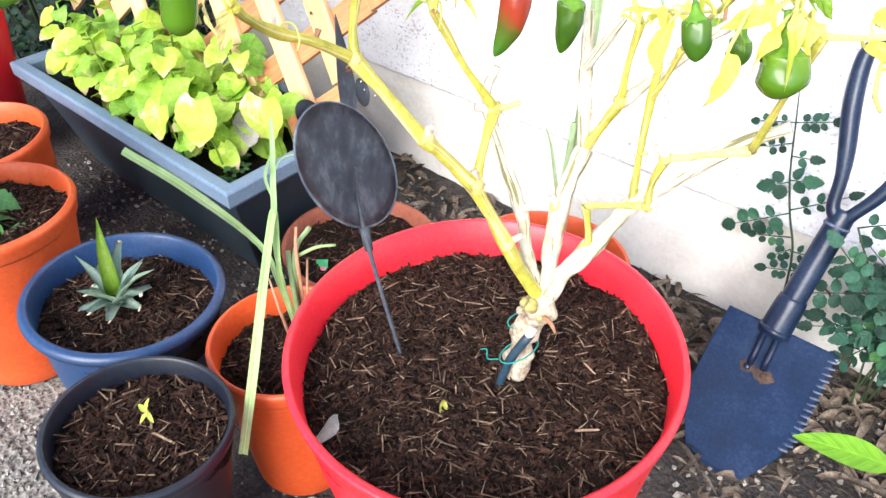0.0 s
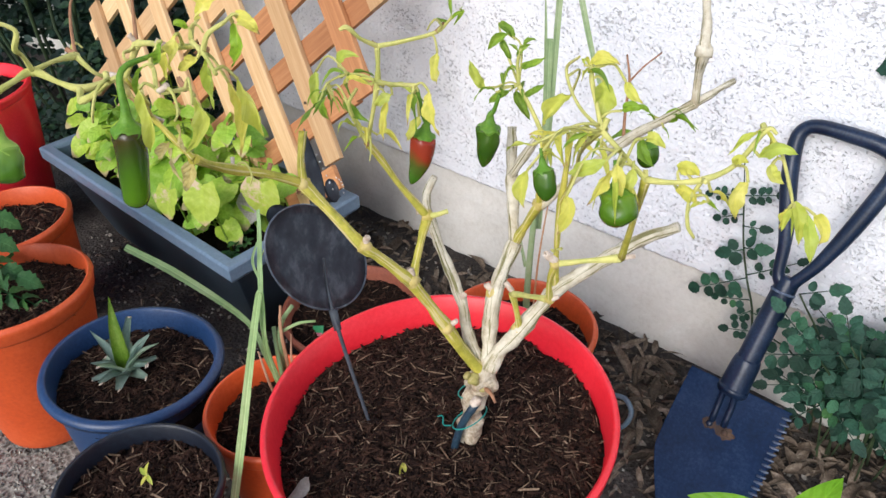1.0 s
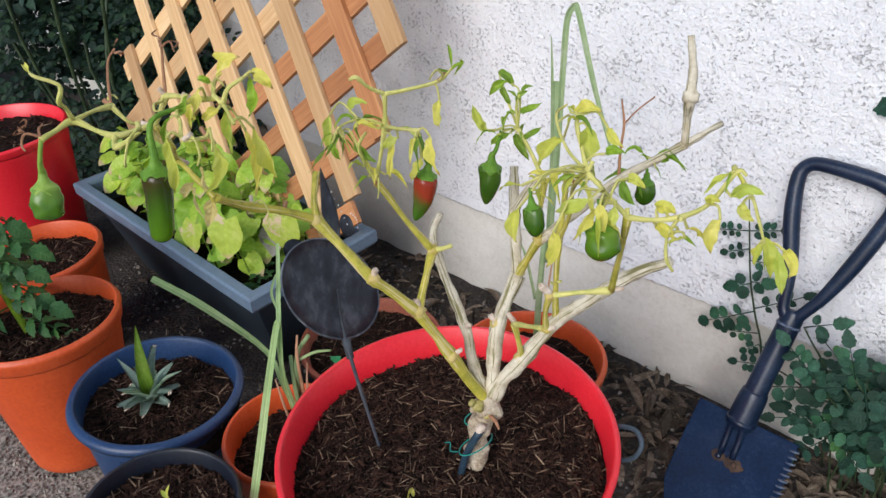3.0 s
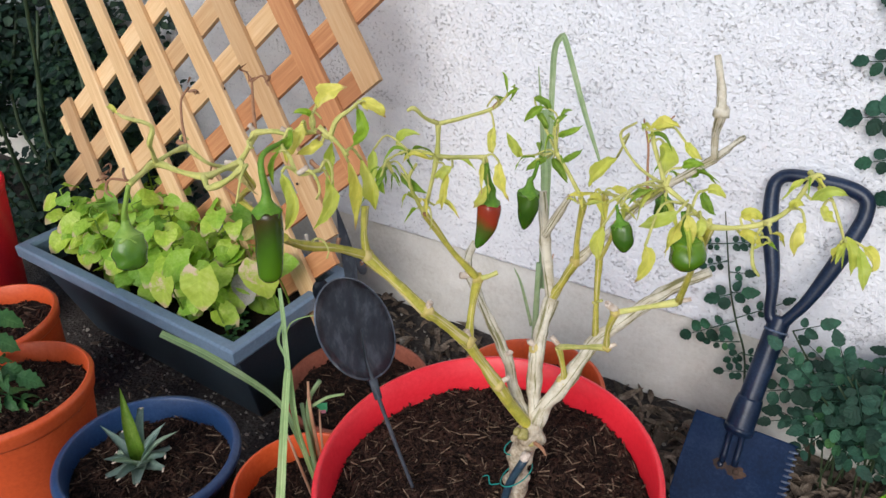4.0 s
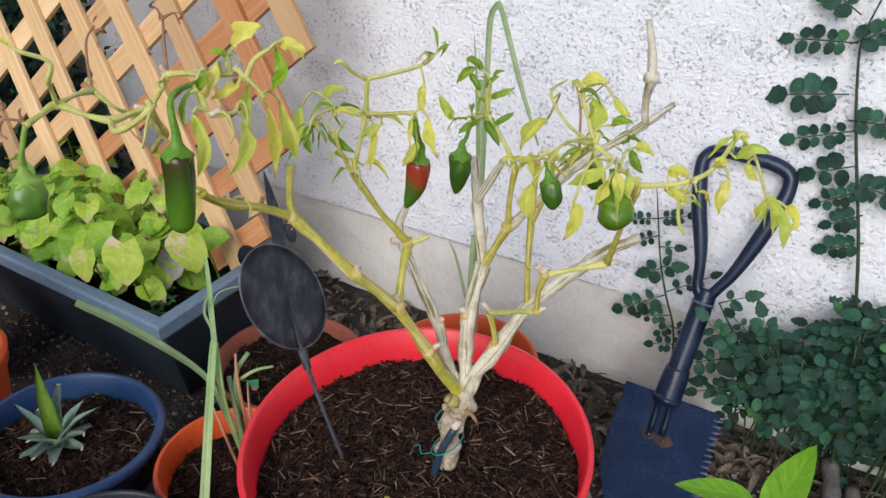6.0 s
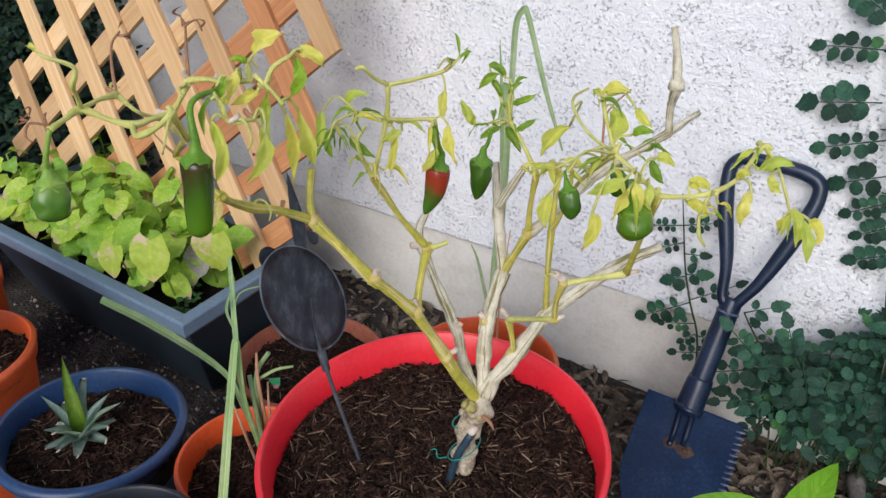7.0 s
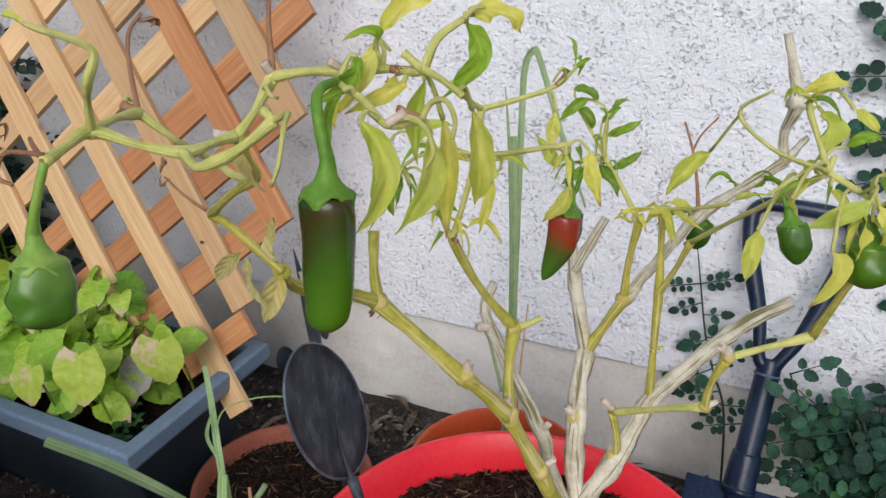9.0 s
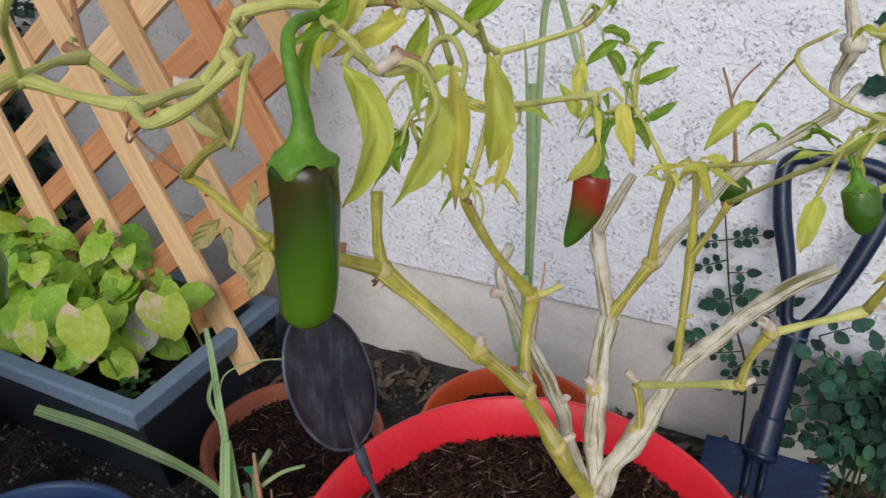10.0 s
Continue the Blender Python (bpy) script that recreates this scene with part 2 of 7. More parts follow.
TWIG = bark("dry red-brown twig", (0.42, 0.21, 0.11), (0.28, 0.125, 0.065), (0.2, 0.09, 0.05), 0.35)
YTONES = [(0.0, (0.72, 0.88, 0.66)), (0.3, (0.9, 0.97, 0.85)), (0.6, (1.08, 1.04, 0.95)), (1.0, (1.17, 1.09, 1.05))]
YLEAF = foliage("yellowing pepper leaf", (0.50, 0.54, 0.085), (0.67, 0.66, 0.14), (0.78, 0.75, 0.28), None, 0.2, 0.42, 0.5, 45, 0.68, YTONES, 5.0, 0.12, 0.22, (0.42, 0.25, 0.12))
GLEAF = foliage("green pepper leaf", (0.15, 0.28, 0.025), (0.23, 0.39, 0.045), (0.37, 0.50, 0.1), None, 0.3, 0.4, 0.42, rib=0.2)
BTONES = [(0.0, (0.50, 0.66, 0.62)), (0.25, (0.78, 0.90, 0.75)), (0.6, (1.0, 1.0, 0.95)), (1.0, (1.30, 1.16, 1.1))]
BASIL = foliage("lime green crinkled leaf", (0.22, 0.42, 0.030), (0.38, 0.57, 0.070), (0.58, 0.70, 0.20), None, 0.42, 0.38, 0.5, 40, 0.70, BTONES, 5.0, 0.18, 0.38, (0.62, 0.47, 0.30))
BASILDRY = foliage("browning lime leaf", (0.34, 0.46, 0.05), (0.46, 0.58, 0.09), (0.60, 0.66, 0.20), (0.70, 0.54, 0.38), 0.15, 0.38, 0.6, 22, 0.60, None, 5.0, 0.18, 0.4, (0.66, 0.48, 0.30))
WTONES = [(0.0, (0.5, 0.5, 0.5)), (0.55, (0.9, 0.95, 1.0)), (0.86, (1.35, 1.35, 1.3)), (0.97, (1.5, 1.6, 1.2)), (1.0, (3.2, 2.4, 0.9))]
WEED = foliage("blue-green leaflet", (0.008, 0.032, 0.019), (0.016, 0.060, 0.035), (0.036, 0.108, 0.066), None, 0.5, 0.12, 0.68, 40, 0.62, WTONES, 4.0, 0.2)
HEDGE = foliage("dark hedge leaf", (0.007, 0.024, 0.017), (0.014, 0.040, 0.027), (0.034, 0.078, 0.05), None, 0.5, 0.2, 0.55, 40)
TOMATO = foliage("tomato leaf", (0.022, 0.085, 0.026), (0.040, 0.128, 0.040), (0.075, 0.18, 0.058), None, 0.3, 0.3, 0.55, 40)
LIME = foliage("bright lime leaf", (0.10, 0.27, 0.012), (0.15, 0.35, 0.02), (0.22, 0.43, 0.04), None, 0.1, 0.35, 0.4, 25, veins=6.0, rib=0.2, crinkle=0.4)
GRASS = foliage("lemongrass blade", (0.19, 0.32, 0.13), (0.30, 0.44, 0.2), (0.45, 0.56, 0.32), (0.50, 0.42, 0.22), 0.2, 0.3, 0.5, 14, 0.72, veins=0.0, rib=0.8)
LEEK = foliage("leek leaf", (0.24, 0.36, 0.16), (0.36, 0.48, 0.24), (0.52, 0.60, 0.38), None, 0.2, 0.3, 0.5, 20, veins=0.0, rib=0.5)
STRAW = foliage("dry pinkish sheath", (0.40, 0.20, 0.12), (0.52, 0.29, 0.18), (0.60, 0.42, 0.3), None, 0.2, 0.2, 0.6, 30, veins=0.0, rib=0.1)
PINEAPPLE = foliage("pineapple leaf", (0.24, 0.35, 0.29), (0.35, 0.47, 0.40), (0.54, 0.63, 0.55), (0.55, 0.48, 0.38), 0.22, 0.12, 0.5, 40, 0.7, veins=0.0, rib=0.1)


def skin(name, stops, slant=0.0):
    """Glossy pepper skin, its colour running down the fruit and broken up by noise."""
    m, n, l, b = nodes(name)
    co = n.new("ShaderNodeTexCoord")
    sep = n.new("ShaderNodeSeparateXYZ")
    l.new(co.outputs["Generated"], sep.inputs[0])
    ns = texture(n, l, 50, 3, 0.6)
    ad = n.new("ShaderNodeMath")
    ad.operation = "MULTIPLY_ADD"
    l.new(ns, ad.inputs[0])
    ad.inputs[1].default_value = 0.45
    l.new(sep.outputs[2], ad.inputs[2])
    sc = n.new("ShaderNodeMath")
    sc.operation = "MULTIPLY"
    side = n.new("ShaderNodeMath")
    side.operation = "MULTIPLY_ADD"
    l.new(sep.outputs[0], side.inputs[0])
    side.inputs[1].default_value = -slant
    l.new(ad.outputs[0], side.inputs[2])
    lift = n.new("ShaderNodeMath")
    lift.operation = "ADD"
    l.new(side.outputs[0], lift.inputs[0])
    lift.inputs[1].default_value = slant * 0.5
    l.new(lift.outputs[0], sc.inputs[0])
    sc.inputs[1].default_value = 0.7
    col = ramp(n, l, sc.outputs[0], stops)
    l.new(col, b.inputs["Base Color"])
    b.inputs["Roughness"].default_value = 0.26
    b.inputs["Specular IOR Level"].default_value = 0.4
    bumped(n, l, b, texture(n, l, 160, 3, 0.5), 0.06, 0.001)
    return m


PGREEN = skin("dark green pepper skin", [(0.15, (0.042, 0.125, 0.006)), (0.45, (0.030, 0.088, 0.005)), (0.85, (0.06, 0.13, 0.009))])
PLONG = skin("green and purple-brown pepper skin", [(0.2, (0.062, 0.150, 0.0035)), (0.42, (0.040, 0.105, 0.0030)), (0.56, (0.0296, 0.0518, 0.0030)), (0.68, (0.0407, 0.0259, 0.0030)), (0.8, (0.0222, 0.0370, 0.0030)), (0.95, (0.0207, 0.0444, 0.0030))], 0.4)
PRED = skin("half-ripe pepper skin", [(0.28, (0.05, 0.15, 0.012)), (0.48, (0.07, 0.09, 0.010)), (0.62, (0.26, 0.030, 0.010)), (0.88, (0.21, 0.020, 0.01))])
PLIGHT = skin("mid green pepper skin", [(0.2, (0.075, 0.17, 0.006)), (0.5, (0.058, 0.14, 0.006)), (0.85, (0.12, 0.22, 0.014))])
PPALE = skin("mottled green pepper skin", [(0.2, (0.06, 0.16, 0.010)), (0.5, (0.055, 0.14, 0.010)), (0.8, (0.13, 0.24, 0.03)), (0.95, (0.24, 0.36, 0.06))])
WITHER = foliage("withered pepper leaf", (0.40, 0.32, 0.11), (0.58, 0.50, 0.19), (0.70, 0.64, 0.36), (0.40, 0.24, 0.11), 0.2, 0.35, 0.65, 60, 0.6, None, 5.0, 0.15, 0.5)
PALECALYX = surface("pale pepper calyx", (0.14, 0.26, 0.03), (0.22, 0.35, 0.055), (0.32, 0.44, 0.10), 60, 300, 0.5, 0.3, 0.001, spec=0.35)
CALYX = surface("pepper calyx", (0.06, 0.15, 0.010), (0.10, 0.23, 0.016), (0.18, 0.31, 0.04), 60, 300, 0.5, 0.4, 0.0014, spec=0.35)
TWINE = surface("teal twine", (0.0, 0.16, 0.13), (0.0, 0.24, 0.2), (0.03, 0.32, 0.27), 60, 300, 0.6, 0.3, 0.0005)
RODBLUE = surface("dark blue rod", (0.012, 0.03, 0.05), (0.02, 0.045, 0.07), (0.04, 0.075, 0.1), 60, 300, 0.45, 0.1, 0.0005)
CUT = surface("pale cut wood", (0.34, 0.24, 0.17), (0.54, 0.43, 0.34), (0.70, 0.62, 0.54), 90, 400, 0.8, 0.3, 0.0006)
HOSE = surface("grey-blue hose", (0.07, 0.11, 0.15), (0.1, 0.15, 0.2), (0.15, 0.2, 0.25), 40, 300, 0.5, 0.1, 0.0006)

WEEDSTEM = surface("green weed stem", (0.014, 0.028, 0.012), (0.026, 0.048, 0.018), (0.05, 0.08, 0.03), 60, 300, 0.6, 0.2, 0.0005)
TAGGREEN = surface("green printed plastic", (0.03, 0.25, 0.09), (0.05, 0.33, 0.13), (0.1, 0.42, 0.2), 60, 300, 0.4, 0.05, 0.0004)
TAGPINK = surface("pink printed plastic", (0.5, 0.1, 0.16), (0.6, 0.16, 0.22), (0.7, 0.3, 0.33), 60, 300, 0.4, 0.05, 0.0004)
GREYLEAF = surface("dead grey leaf", (0.2, 0.18, 0.16), (0.32, 0.3, 0.27), (0.45, 0.43, 0.4), 40, 300, 0.85, 0.4, 0.001)
GREYWOOD = surface("weathered grey wood", (0.06, 0.055, 0.05), (0.13, 0.12, 0.11), (0.22, 0.205, 0.19), 30, 200, 0.9, 0.6, 0.0015)


# ---- mesh helpers ----
rnd = random.Random(7)
U = rnd.uniform


def thing(name, label, category, group="", kind="", at=(0, 0, 0)):
    ob = new(name)
    ob.location = at
    return tagged(ob, label, category, group, kind)


def mesh(name, bm, material, smooth=True):
    me = bpy.data.meshes.new(name)
    bm.to_mesh(me)
    bm.free()
    me.materials.append(material)
    if smooth:
        me.polygons.foreach_set("use_smooth", [True] * len(me.polygons))
    return me


def part(name, bm, material, parent=None, label="", smooth=True):
    """One mesh object; its vertices are in the world's metres, also under a parent."""
    ob = new(name, bm if isinstance(bm, bpy.types.Mesh) else mesh(name, bm, material, smooth))
    if parent:
        ob.parent = parent
        up = parent
        off = Vector((0, 0, 0))
        while up:
            off += up.location
            up = up.parent
        ob.location = -off
    if label:
        ob["label"] = label
    return ob


def smoothed(points, per=4):
    """Catmull-Rom through rows of numbers."""
    p = [np.array(q, float) for q in points]
    p = [2 * p[0] - p[1]] + p + [2 * p[-1] - p[-2]]
    out = []
    for i in range(1, len(p) - 2):
        for k in range(per):
            t = k / per
            a, b, c, d = p[i - 1 : i + 3]
            out.append(0.5 * (2 * b + (c - a) * t + (2 * a - 5 * b + 4 * c - d) * t * t + (3 * b - a - 3 * c + d) * t**3))
    return out + [p[-2]]


def tube(points, sides=8, per=4, bm=None, wobble=0.0, flat=1.0):
    """A round stem through rows of x, y, z, radius."""
    bm = bm or bmesh.new()
    rows = smoothed(points, per)
    pos = [Vector(r[:3]) for r in rows]
    axis = (pos[1] - pos[0]).normalized()
    side = axis.orthogonal().normalized()
    rings = []
    for i, p in enumerate(pos):
        ahead = (pos[min(i + 1, len(pos) - 1)] - pos[max(i - 1, 0)]).normalized()
        side = (side - ahead * side.dot(ahead)).normalized()
        other = ahead.cross(side)
        ring = []
        for k in range(sides):
            a = 2 * math.pi * k / sides
            r = max(rows[i][3], 0.0002)
            if wobble:
                q = p * 90 + Vector((math.cos(a), math.sin(a), 0)) * 0.8
                r *= 1 + wobble * noise.noise(q)
            ring.append(bm.verts.new(p + side * math.cos(a) * r + other * math.sin(a) * r * flat))
        rings.append(ring)
    uv = bm.loops.layers.uv.verify()
    gone = [0.0]
    for p, q in zip(pos, pos[1:]):
        gone.append(gone[-1] + (q - p).length)
    shift = rnd.uniform(0, 40)
    for i, (a, b) in enumerate(zip(rings, rings[1:])):
        for k in range(sides):
            face = bm.faces.new((a[k], a[(k + 1) % sides], b[(k + 1) % sides], b[k]))
            for corner, (du, dv) in zip(face.loops, ((0, 0), (1, 0), (1, 1), (0, 1))):
                corner[uv].uv = (shift + (k + du) / sides, shift + gone[i + dv])
    bm.faces.new(rings[0][::-1])
    bm.faces.new(rings[-1])
    return bm


def lathe(profile, segs=64, bm=None, m=None, uneven=0.0, loop=False):
    """A turned form from rows of radius, height; m: where it stands; loop: a closed ring, not capped."""
    bm = bm or bmesh.new()
    m = m or Matrix()
    rings = []
    for r, z in profile:
        rings.append([bm.verts.new(m @ Vector((math.cos(2 * math.pi * k / segs) * r * (1 + uneven * noise.noise(Vector((math.cos(2 * math.pi * k / segs) * 2, math.sin(2 * math.pi * k / segs) * 2, z * 30)))),
                                               math.sin(2 * math.pi * k / segs) * r * (1 + uneven * noise.noise(Vector((math.sin(2 * math.pi * k / segs) * 2, z * 30, math.cos(2 * math.pi * k / segs) * 2)))), z))) for k in range(segs)])
    for a, b in zip(rings, rings[1:] + rings[:1] if loop else rings[1:]):
        for k in range(segs):
            bm.faces.new((a[k], a[(k + 1) % segs], b[(k + 1) % segs], b[k]))
    if not loop:
        bm.faces.new(rings[0][::-1])
        bm.faces.new(rings[-1])
    return bm


def aim(origin, along, face=(0, 0, 1)):
    """A pose whose y axis runs along, with z as near to face as may be."""
    y = Vector(along).normalized()
    z = Vector(face)
    z = z - y * z.dot(y)
    z = z.normalized() if z.length > 1e-4 else y.orthogonal().normalized()
    x = y.cross(z)
    return Matrix.Translation(origin) @ Matrix((x, y, z)).transposed().to_4x4()


def blade_faces(bm, rows, cols):
    """Faces between the rows of a blade, with its width and length as UV."""
    uv = bm.loops.layers.uv.verify()
    for i, (a, b) in enumerate(zip(rows, rows[1:])):
        for k in range(len(cols) - 1):
            face = bm.faces.new((a[k], a[k + 1], b[k + 1], b[k]))
            for corner, (du, dv) in zip(face.loops, ((0, 0), (1, 0), (1, 1), (0, 1))):
                corner[uv].uv = (0.5 + 0.5 * cols[k + du], (i + dv) / (len(rows) - 1))


def leaf(bm, m, length, width, droop=0.3, fold=0.25, curl=0.0, long_seg=7, tip=0.75, teeth=0.0, wave=0.0, seed=0.0, full=0.8):
    """A leaf blade from the origin of m along its y: pointed, folded on its midrib, bending down."""
    cols = (-1, -0.55, 0, 0.55, 1)
    rows = []
    for i in range(long_seg + 1):
        t = i / long_seg
        w = width * 0.5 * (math.sin(math.pi * t**tip) ** full if 0 < t < 1 else 0.0)
        if teeth and 0 < i < long_seg:
            w *= 1 + teeth * (1 if i % 2 else -1)
        ang = droop * t
        y = length * (math.sin(ang) / droop if abs(droop) > 1e-3 else t)
        z = -length * ((1 - math.cos(ang)) / droop if abs(droop) > 1e-3 else 0)
        row = []
        for c in cols:
            up = fold * abs(c) * w + curl * c * c * w
            up += wave * width * math.sin(t * 9 + c * 2.2 + seed) * (0.3 + abs(c))
            row.append(bm.verts.new(m @ Vector((c * w * (1 - 0.25 * fold), y - up * math.sin(ang), z + up * math.cos(ang)))))
        rows.append(row)
    blade_faces(bm, rows, cols)
    return bm


def ribbon(points, per=5, fold=0.35, bm=None, face=(0, -1, 0.4)):
    """A long blade through rows of x, y, z, half width, folded to a shallow V."""
    bm = bm or bmesh.new()
    rows = smoothed(points, per)
    pos = [Vector(r[:3]) for r in rows]
    out = []
    for i, p in enumerate(pos):
        ahead = (pos[min(i + 1, len(pos) - 1)] - pos[max(i - 1, 0)]).normalized()
        f = Vector(face)
        f = (f - ahead * f.dot(ahead)).normalized()
        s = ahead.cross(f)
        w = rows[i][3]
        out.append([bm.verts.new(p + s * w * c + f * abs(c) * w * fold) for c in (-1, -0.5, 0, 0.5, 1)])
    blade_faces(bm, out, (-1, -0.5, 0, 0.5, 1))
    return bm


def thick(bm, t):
    bmesh.ops.solidify(bm, geom=bm.faces[:], thickness=t)
    return bm


def bar(bm, a, b, width, depth, out, bevel=0.0008):
    """A plank from a to b; out: the way of its depth."""
    m = aim(a, Vector(b) - Vector(a), out)
    n = (Vector(b) - Vector(a)).length
    made = bmesh.ops.create_cube(bm, size=1)["verts"]
    for v in made:
        v.co = m @ Vector((v.co.x * width, (v.co.y + 0.5) * n, v.co.z * depth))
    edges = list({e for v in made for e in v.link_edges})
    bmesh.ops.bevel(bm, geom=edges, offset=bevel, segments=2, affect="EDGES", profile=0.5)
    return bm




# ---- ground and wall ----
def ground_height(x, y):
    h = 0.006 * noise.noise(Vector((x * 5, y * 5, 1))) + 0.003 * noise.noise(Vector((x * 25, y * 25, 4)))
    return h - 0.006


def grid(xs, ys, height):
    bm = bmesh.new()
    rows = [[bm.verts.new(height(x, y)) for x in xs] for y in ys]
    for a, b in zip(rows, rows[1:]):
        for k in range(len(xs) - 1):
            bm.faces.new((a[k], a[k + 1], b[k + 1], b[k]))
    return bm


def spread(lo, hi, step, *far):
    out = sorted({*far, *(round(float(v), 4) for v in np.arange(lo, hi, step))})
    return out


xs = spread(-2.2, 0.8, 0.02, -400, -60, -12, -4, 3, 12, 60, 400)
ys = spread(-1.6, 0.06, 0.02, -400, -60, -12, -4, 0.08)
tagged(part("ground", grid(xs, ys, lambda x, y: Vector((x, y, ground_height(x, y) if y > -1.6 and abs(x) < 2.2 else -0.006))), EARTH),
       "grey-brown gritty earth strewn with small pebbles", "ground", kind="structure")
xs = spread(-4, 4, 0.25, -400, -60, -12, 12, 60, 400)
tagged(part("ground_behind", grid(xs, [0.3, 12, 60, 400], lambda x, y: Vector((x, y, -0.006))), EARTH), "plain earth behind the wall", "ground", kind="structure")

LEDGE = 0.1655


def stucco_relief(x, z):
    """Thrown plaster: flat-topped flakes with sharp edges, and grit between."""
    p = Vector((x * 150, z * 165, 2.0))
    a, b, c = noise.noise(p), noise.noise(p * 2.1 + Vector((7, 1, 0))), noise.noise(p * 0.35 + Vector((1, 9, 0)))
    flake = min(1.0, max(0.0, (a * 0.8 + b * 0.5 + c * 0.3 + 0.30) * 2.2))
    return 0.0007 * flake + 0.00045 * b + 0.0006 * c


xs = spread(-1.65, 0.22, 0.0024, -6, -4, -3, -2.4, -1.9, 0.6, 1, 2, 4)
zs = spread(LEDGE + 0.004, 0.68, 0.0024, 0.9, 1.1, 1.5, 2.6)


def stucco_point(x, z):
    low = 0.0025 * noise.noise(Vector((x * 45, 3, 0))) if z < LEDGE + 0.006 else 0
    return Vector((x, -stucco_relief(x, z), z + low))


bm = grid(xs, zs, stucco_point)
bm.verts.ensure_lookup_table()
edge = [bm.verts[k] for k in range(len(xs))]
under = [bm.verts.new((v.co.x, 0.016, v.co.z - 0.002)) for v in edge]
for k in range(len(xs) - 1):
    bm.faces.new((edge[k + 1], edge[k], under[k], under[k + 1]))
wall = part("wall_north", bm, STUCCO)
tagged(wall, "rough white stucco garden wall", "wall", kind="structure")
bm = bmesh.new()
bar(bm, (-6, 0.13, 1.38), (4, 0.13, 1.38), 0.225, 2.44, (0, 0, 1), 0.001)
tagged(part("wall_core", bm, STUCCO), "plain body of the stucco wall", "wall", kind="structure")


def plinth_point(x, z):
    p = Vector((x * 30, z * 30, 9))
    return Vector((x, 0.009 - 0.0022 * noise.noise(p) - 0.001 * noise.noise(p * 4), z))


xs = spread(-1.65, 0.42, 0.008, -6, -3, 1, 4)
zs = spread(-0.05, LEDGE + 0.003, 0.008, LEDGE + 0.003)
tagged(part("baseboard", grid(xs, zs, plinth_point), PLINTH), "cream painted smooth concrete plinth below the stucco", "plinth", kind="structure")


# ---- pots ----
def chips(name, label, n, place, size, material, flat=0.35, lean=0.6, slim=1.0):
    """Loose flakes as one object; place() gives a point and how far it may sink."""
    bm = bmesh.new()
    for _ in range(n):
        p = place()
        ln = size * U(0.45, 1.9)
        m = Matrix.Translation(p) @ Euler((U(-lean, lean), U(-lean, lean), U(0, 6.28))).to_matrix().to_4x4()
        w, h = ln * U(0.05, 0.2) * slim, ln * U(0.05, flat * 0.4)
        b = [m @ Vector(c) for c in ((-w, -ln * 0.5, 0), (w * U(0.4, 1), -ln * 0.5, 0), (w, ln * U(0.2, 0.5), 0), (-w * U(0.3, 1), ln * 0.5, 0))]
        t = [m @ Vector(c) for c in ((-w * 0.7, -ln * 0.42, h), (w * 0.5, -ln * 0.4, h), (w * 0.7, ln * 0.3, h), (-w * 0.5, ln * 0.4, h))]
        vb, vt = [bm.verts.new(c) for c in b], [bm.verts.new(c) for c in t]
        bm.faces.new(vt)
        for k in range(4):
            bm.faces.new((vb[k], vb[(k + 1) % 4], vt[(k + 1) % 4], vt[k]))
    return tagged(part(name, bm, material, smooth=False), label, "mulch", kind="stuff")


def soil(name, label, centre, radius, normal, n_chips, chip, seed):
    """The soil's uneven top, and the bark flakes that lie on it."""
    tilt = Vector((0, 0, 1)).rotation_difference(Vector(normal)).to_matrix().to_4x4()
    m = Matrix.Translation(centre) @ tilt

    def top(r, a):
        x, y = math.cos(a) * r, math.sin(a) * r
        h = 0.005 * noise.noise(Vector((x * 30, y * 30, seed))) + 0.0035 * noise.noise(Vector((x * 110, y * 110, seed)))
        return Vector((x, y, h))

    bm = bmesh.new()
    rings = [[bm.verts.new(m @ top(radius * k / 22, 2 * math.pi * j / 72)) for j in range(72)] for k in range(1, 23)]
    mid = bm.verts.new(m @ top(0, 0))
    for a, b in zip(rings, rings[1:]):
        for j in range(72):
            bm.faces.new((a[j], b[j], b[(j + 1) % 72], a[(j + 1) % 72]))
    for j in range(72):
        bm.faces.new((mid, rings[0][j], rings[0][(j + 1) % 72]))
    low = [bm.verts.new(m @ Vector((math.cos(2 * math.pi * j / 72) * radius * 0.94, math.sin(2 * math.pi * j / 72) * radius * 0.94, -0.03))) for j in range(72)]
    for j in range(72):
        bm.faces.new((rings[-1][j], low[j], low[(j + 1) % 72], rings[-1][(j + 1) % 72]))
    bm.faces.new(low[::-1])
    tagged(part(name, bm, SOIL), label, "soil", kind="stuff")

    def place():
        r, a = radius * 0.955 * math.sqrt(U(0, 1)), U(0, 6.28)
        return m @ (top(r, a) + Vector((0, 0, U(-0.001, 0.003))))

    if n_chips:
        chips("bark_chips", "brown bark flakes lying on the dark soil", n_chips, place, chip, CHIP)
        chips("bark_fibres", "pale thin bark fibres scattered on the soil", n_chips // 14, lambda: place() + Vector((0, 0, 0.0015)), chip * 1.7, FIBRE, 0.06, 0.35, 0.3)


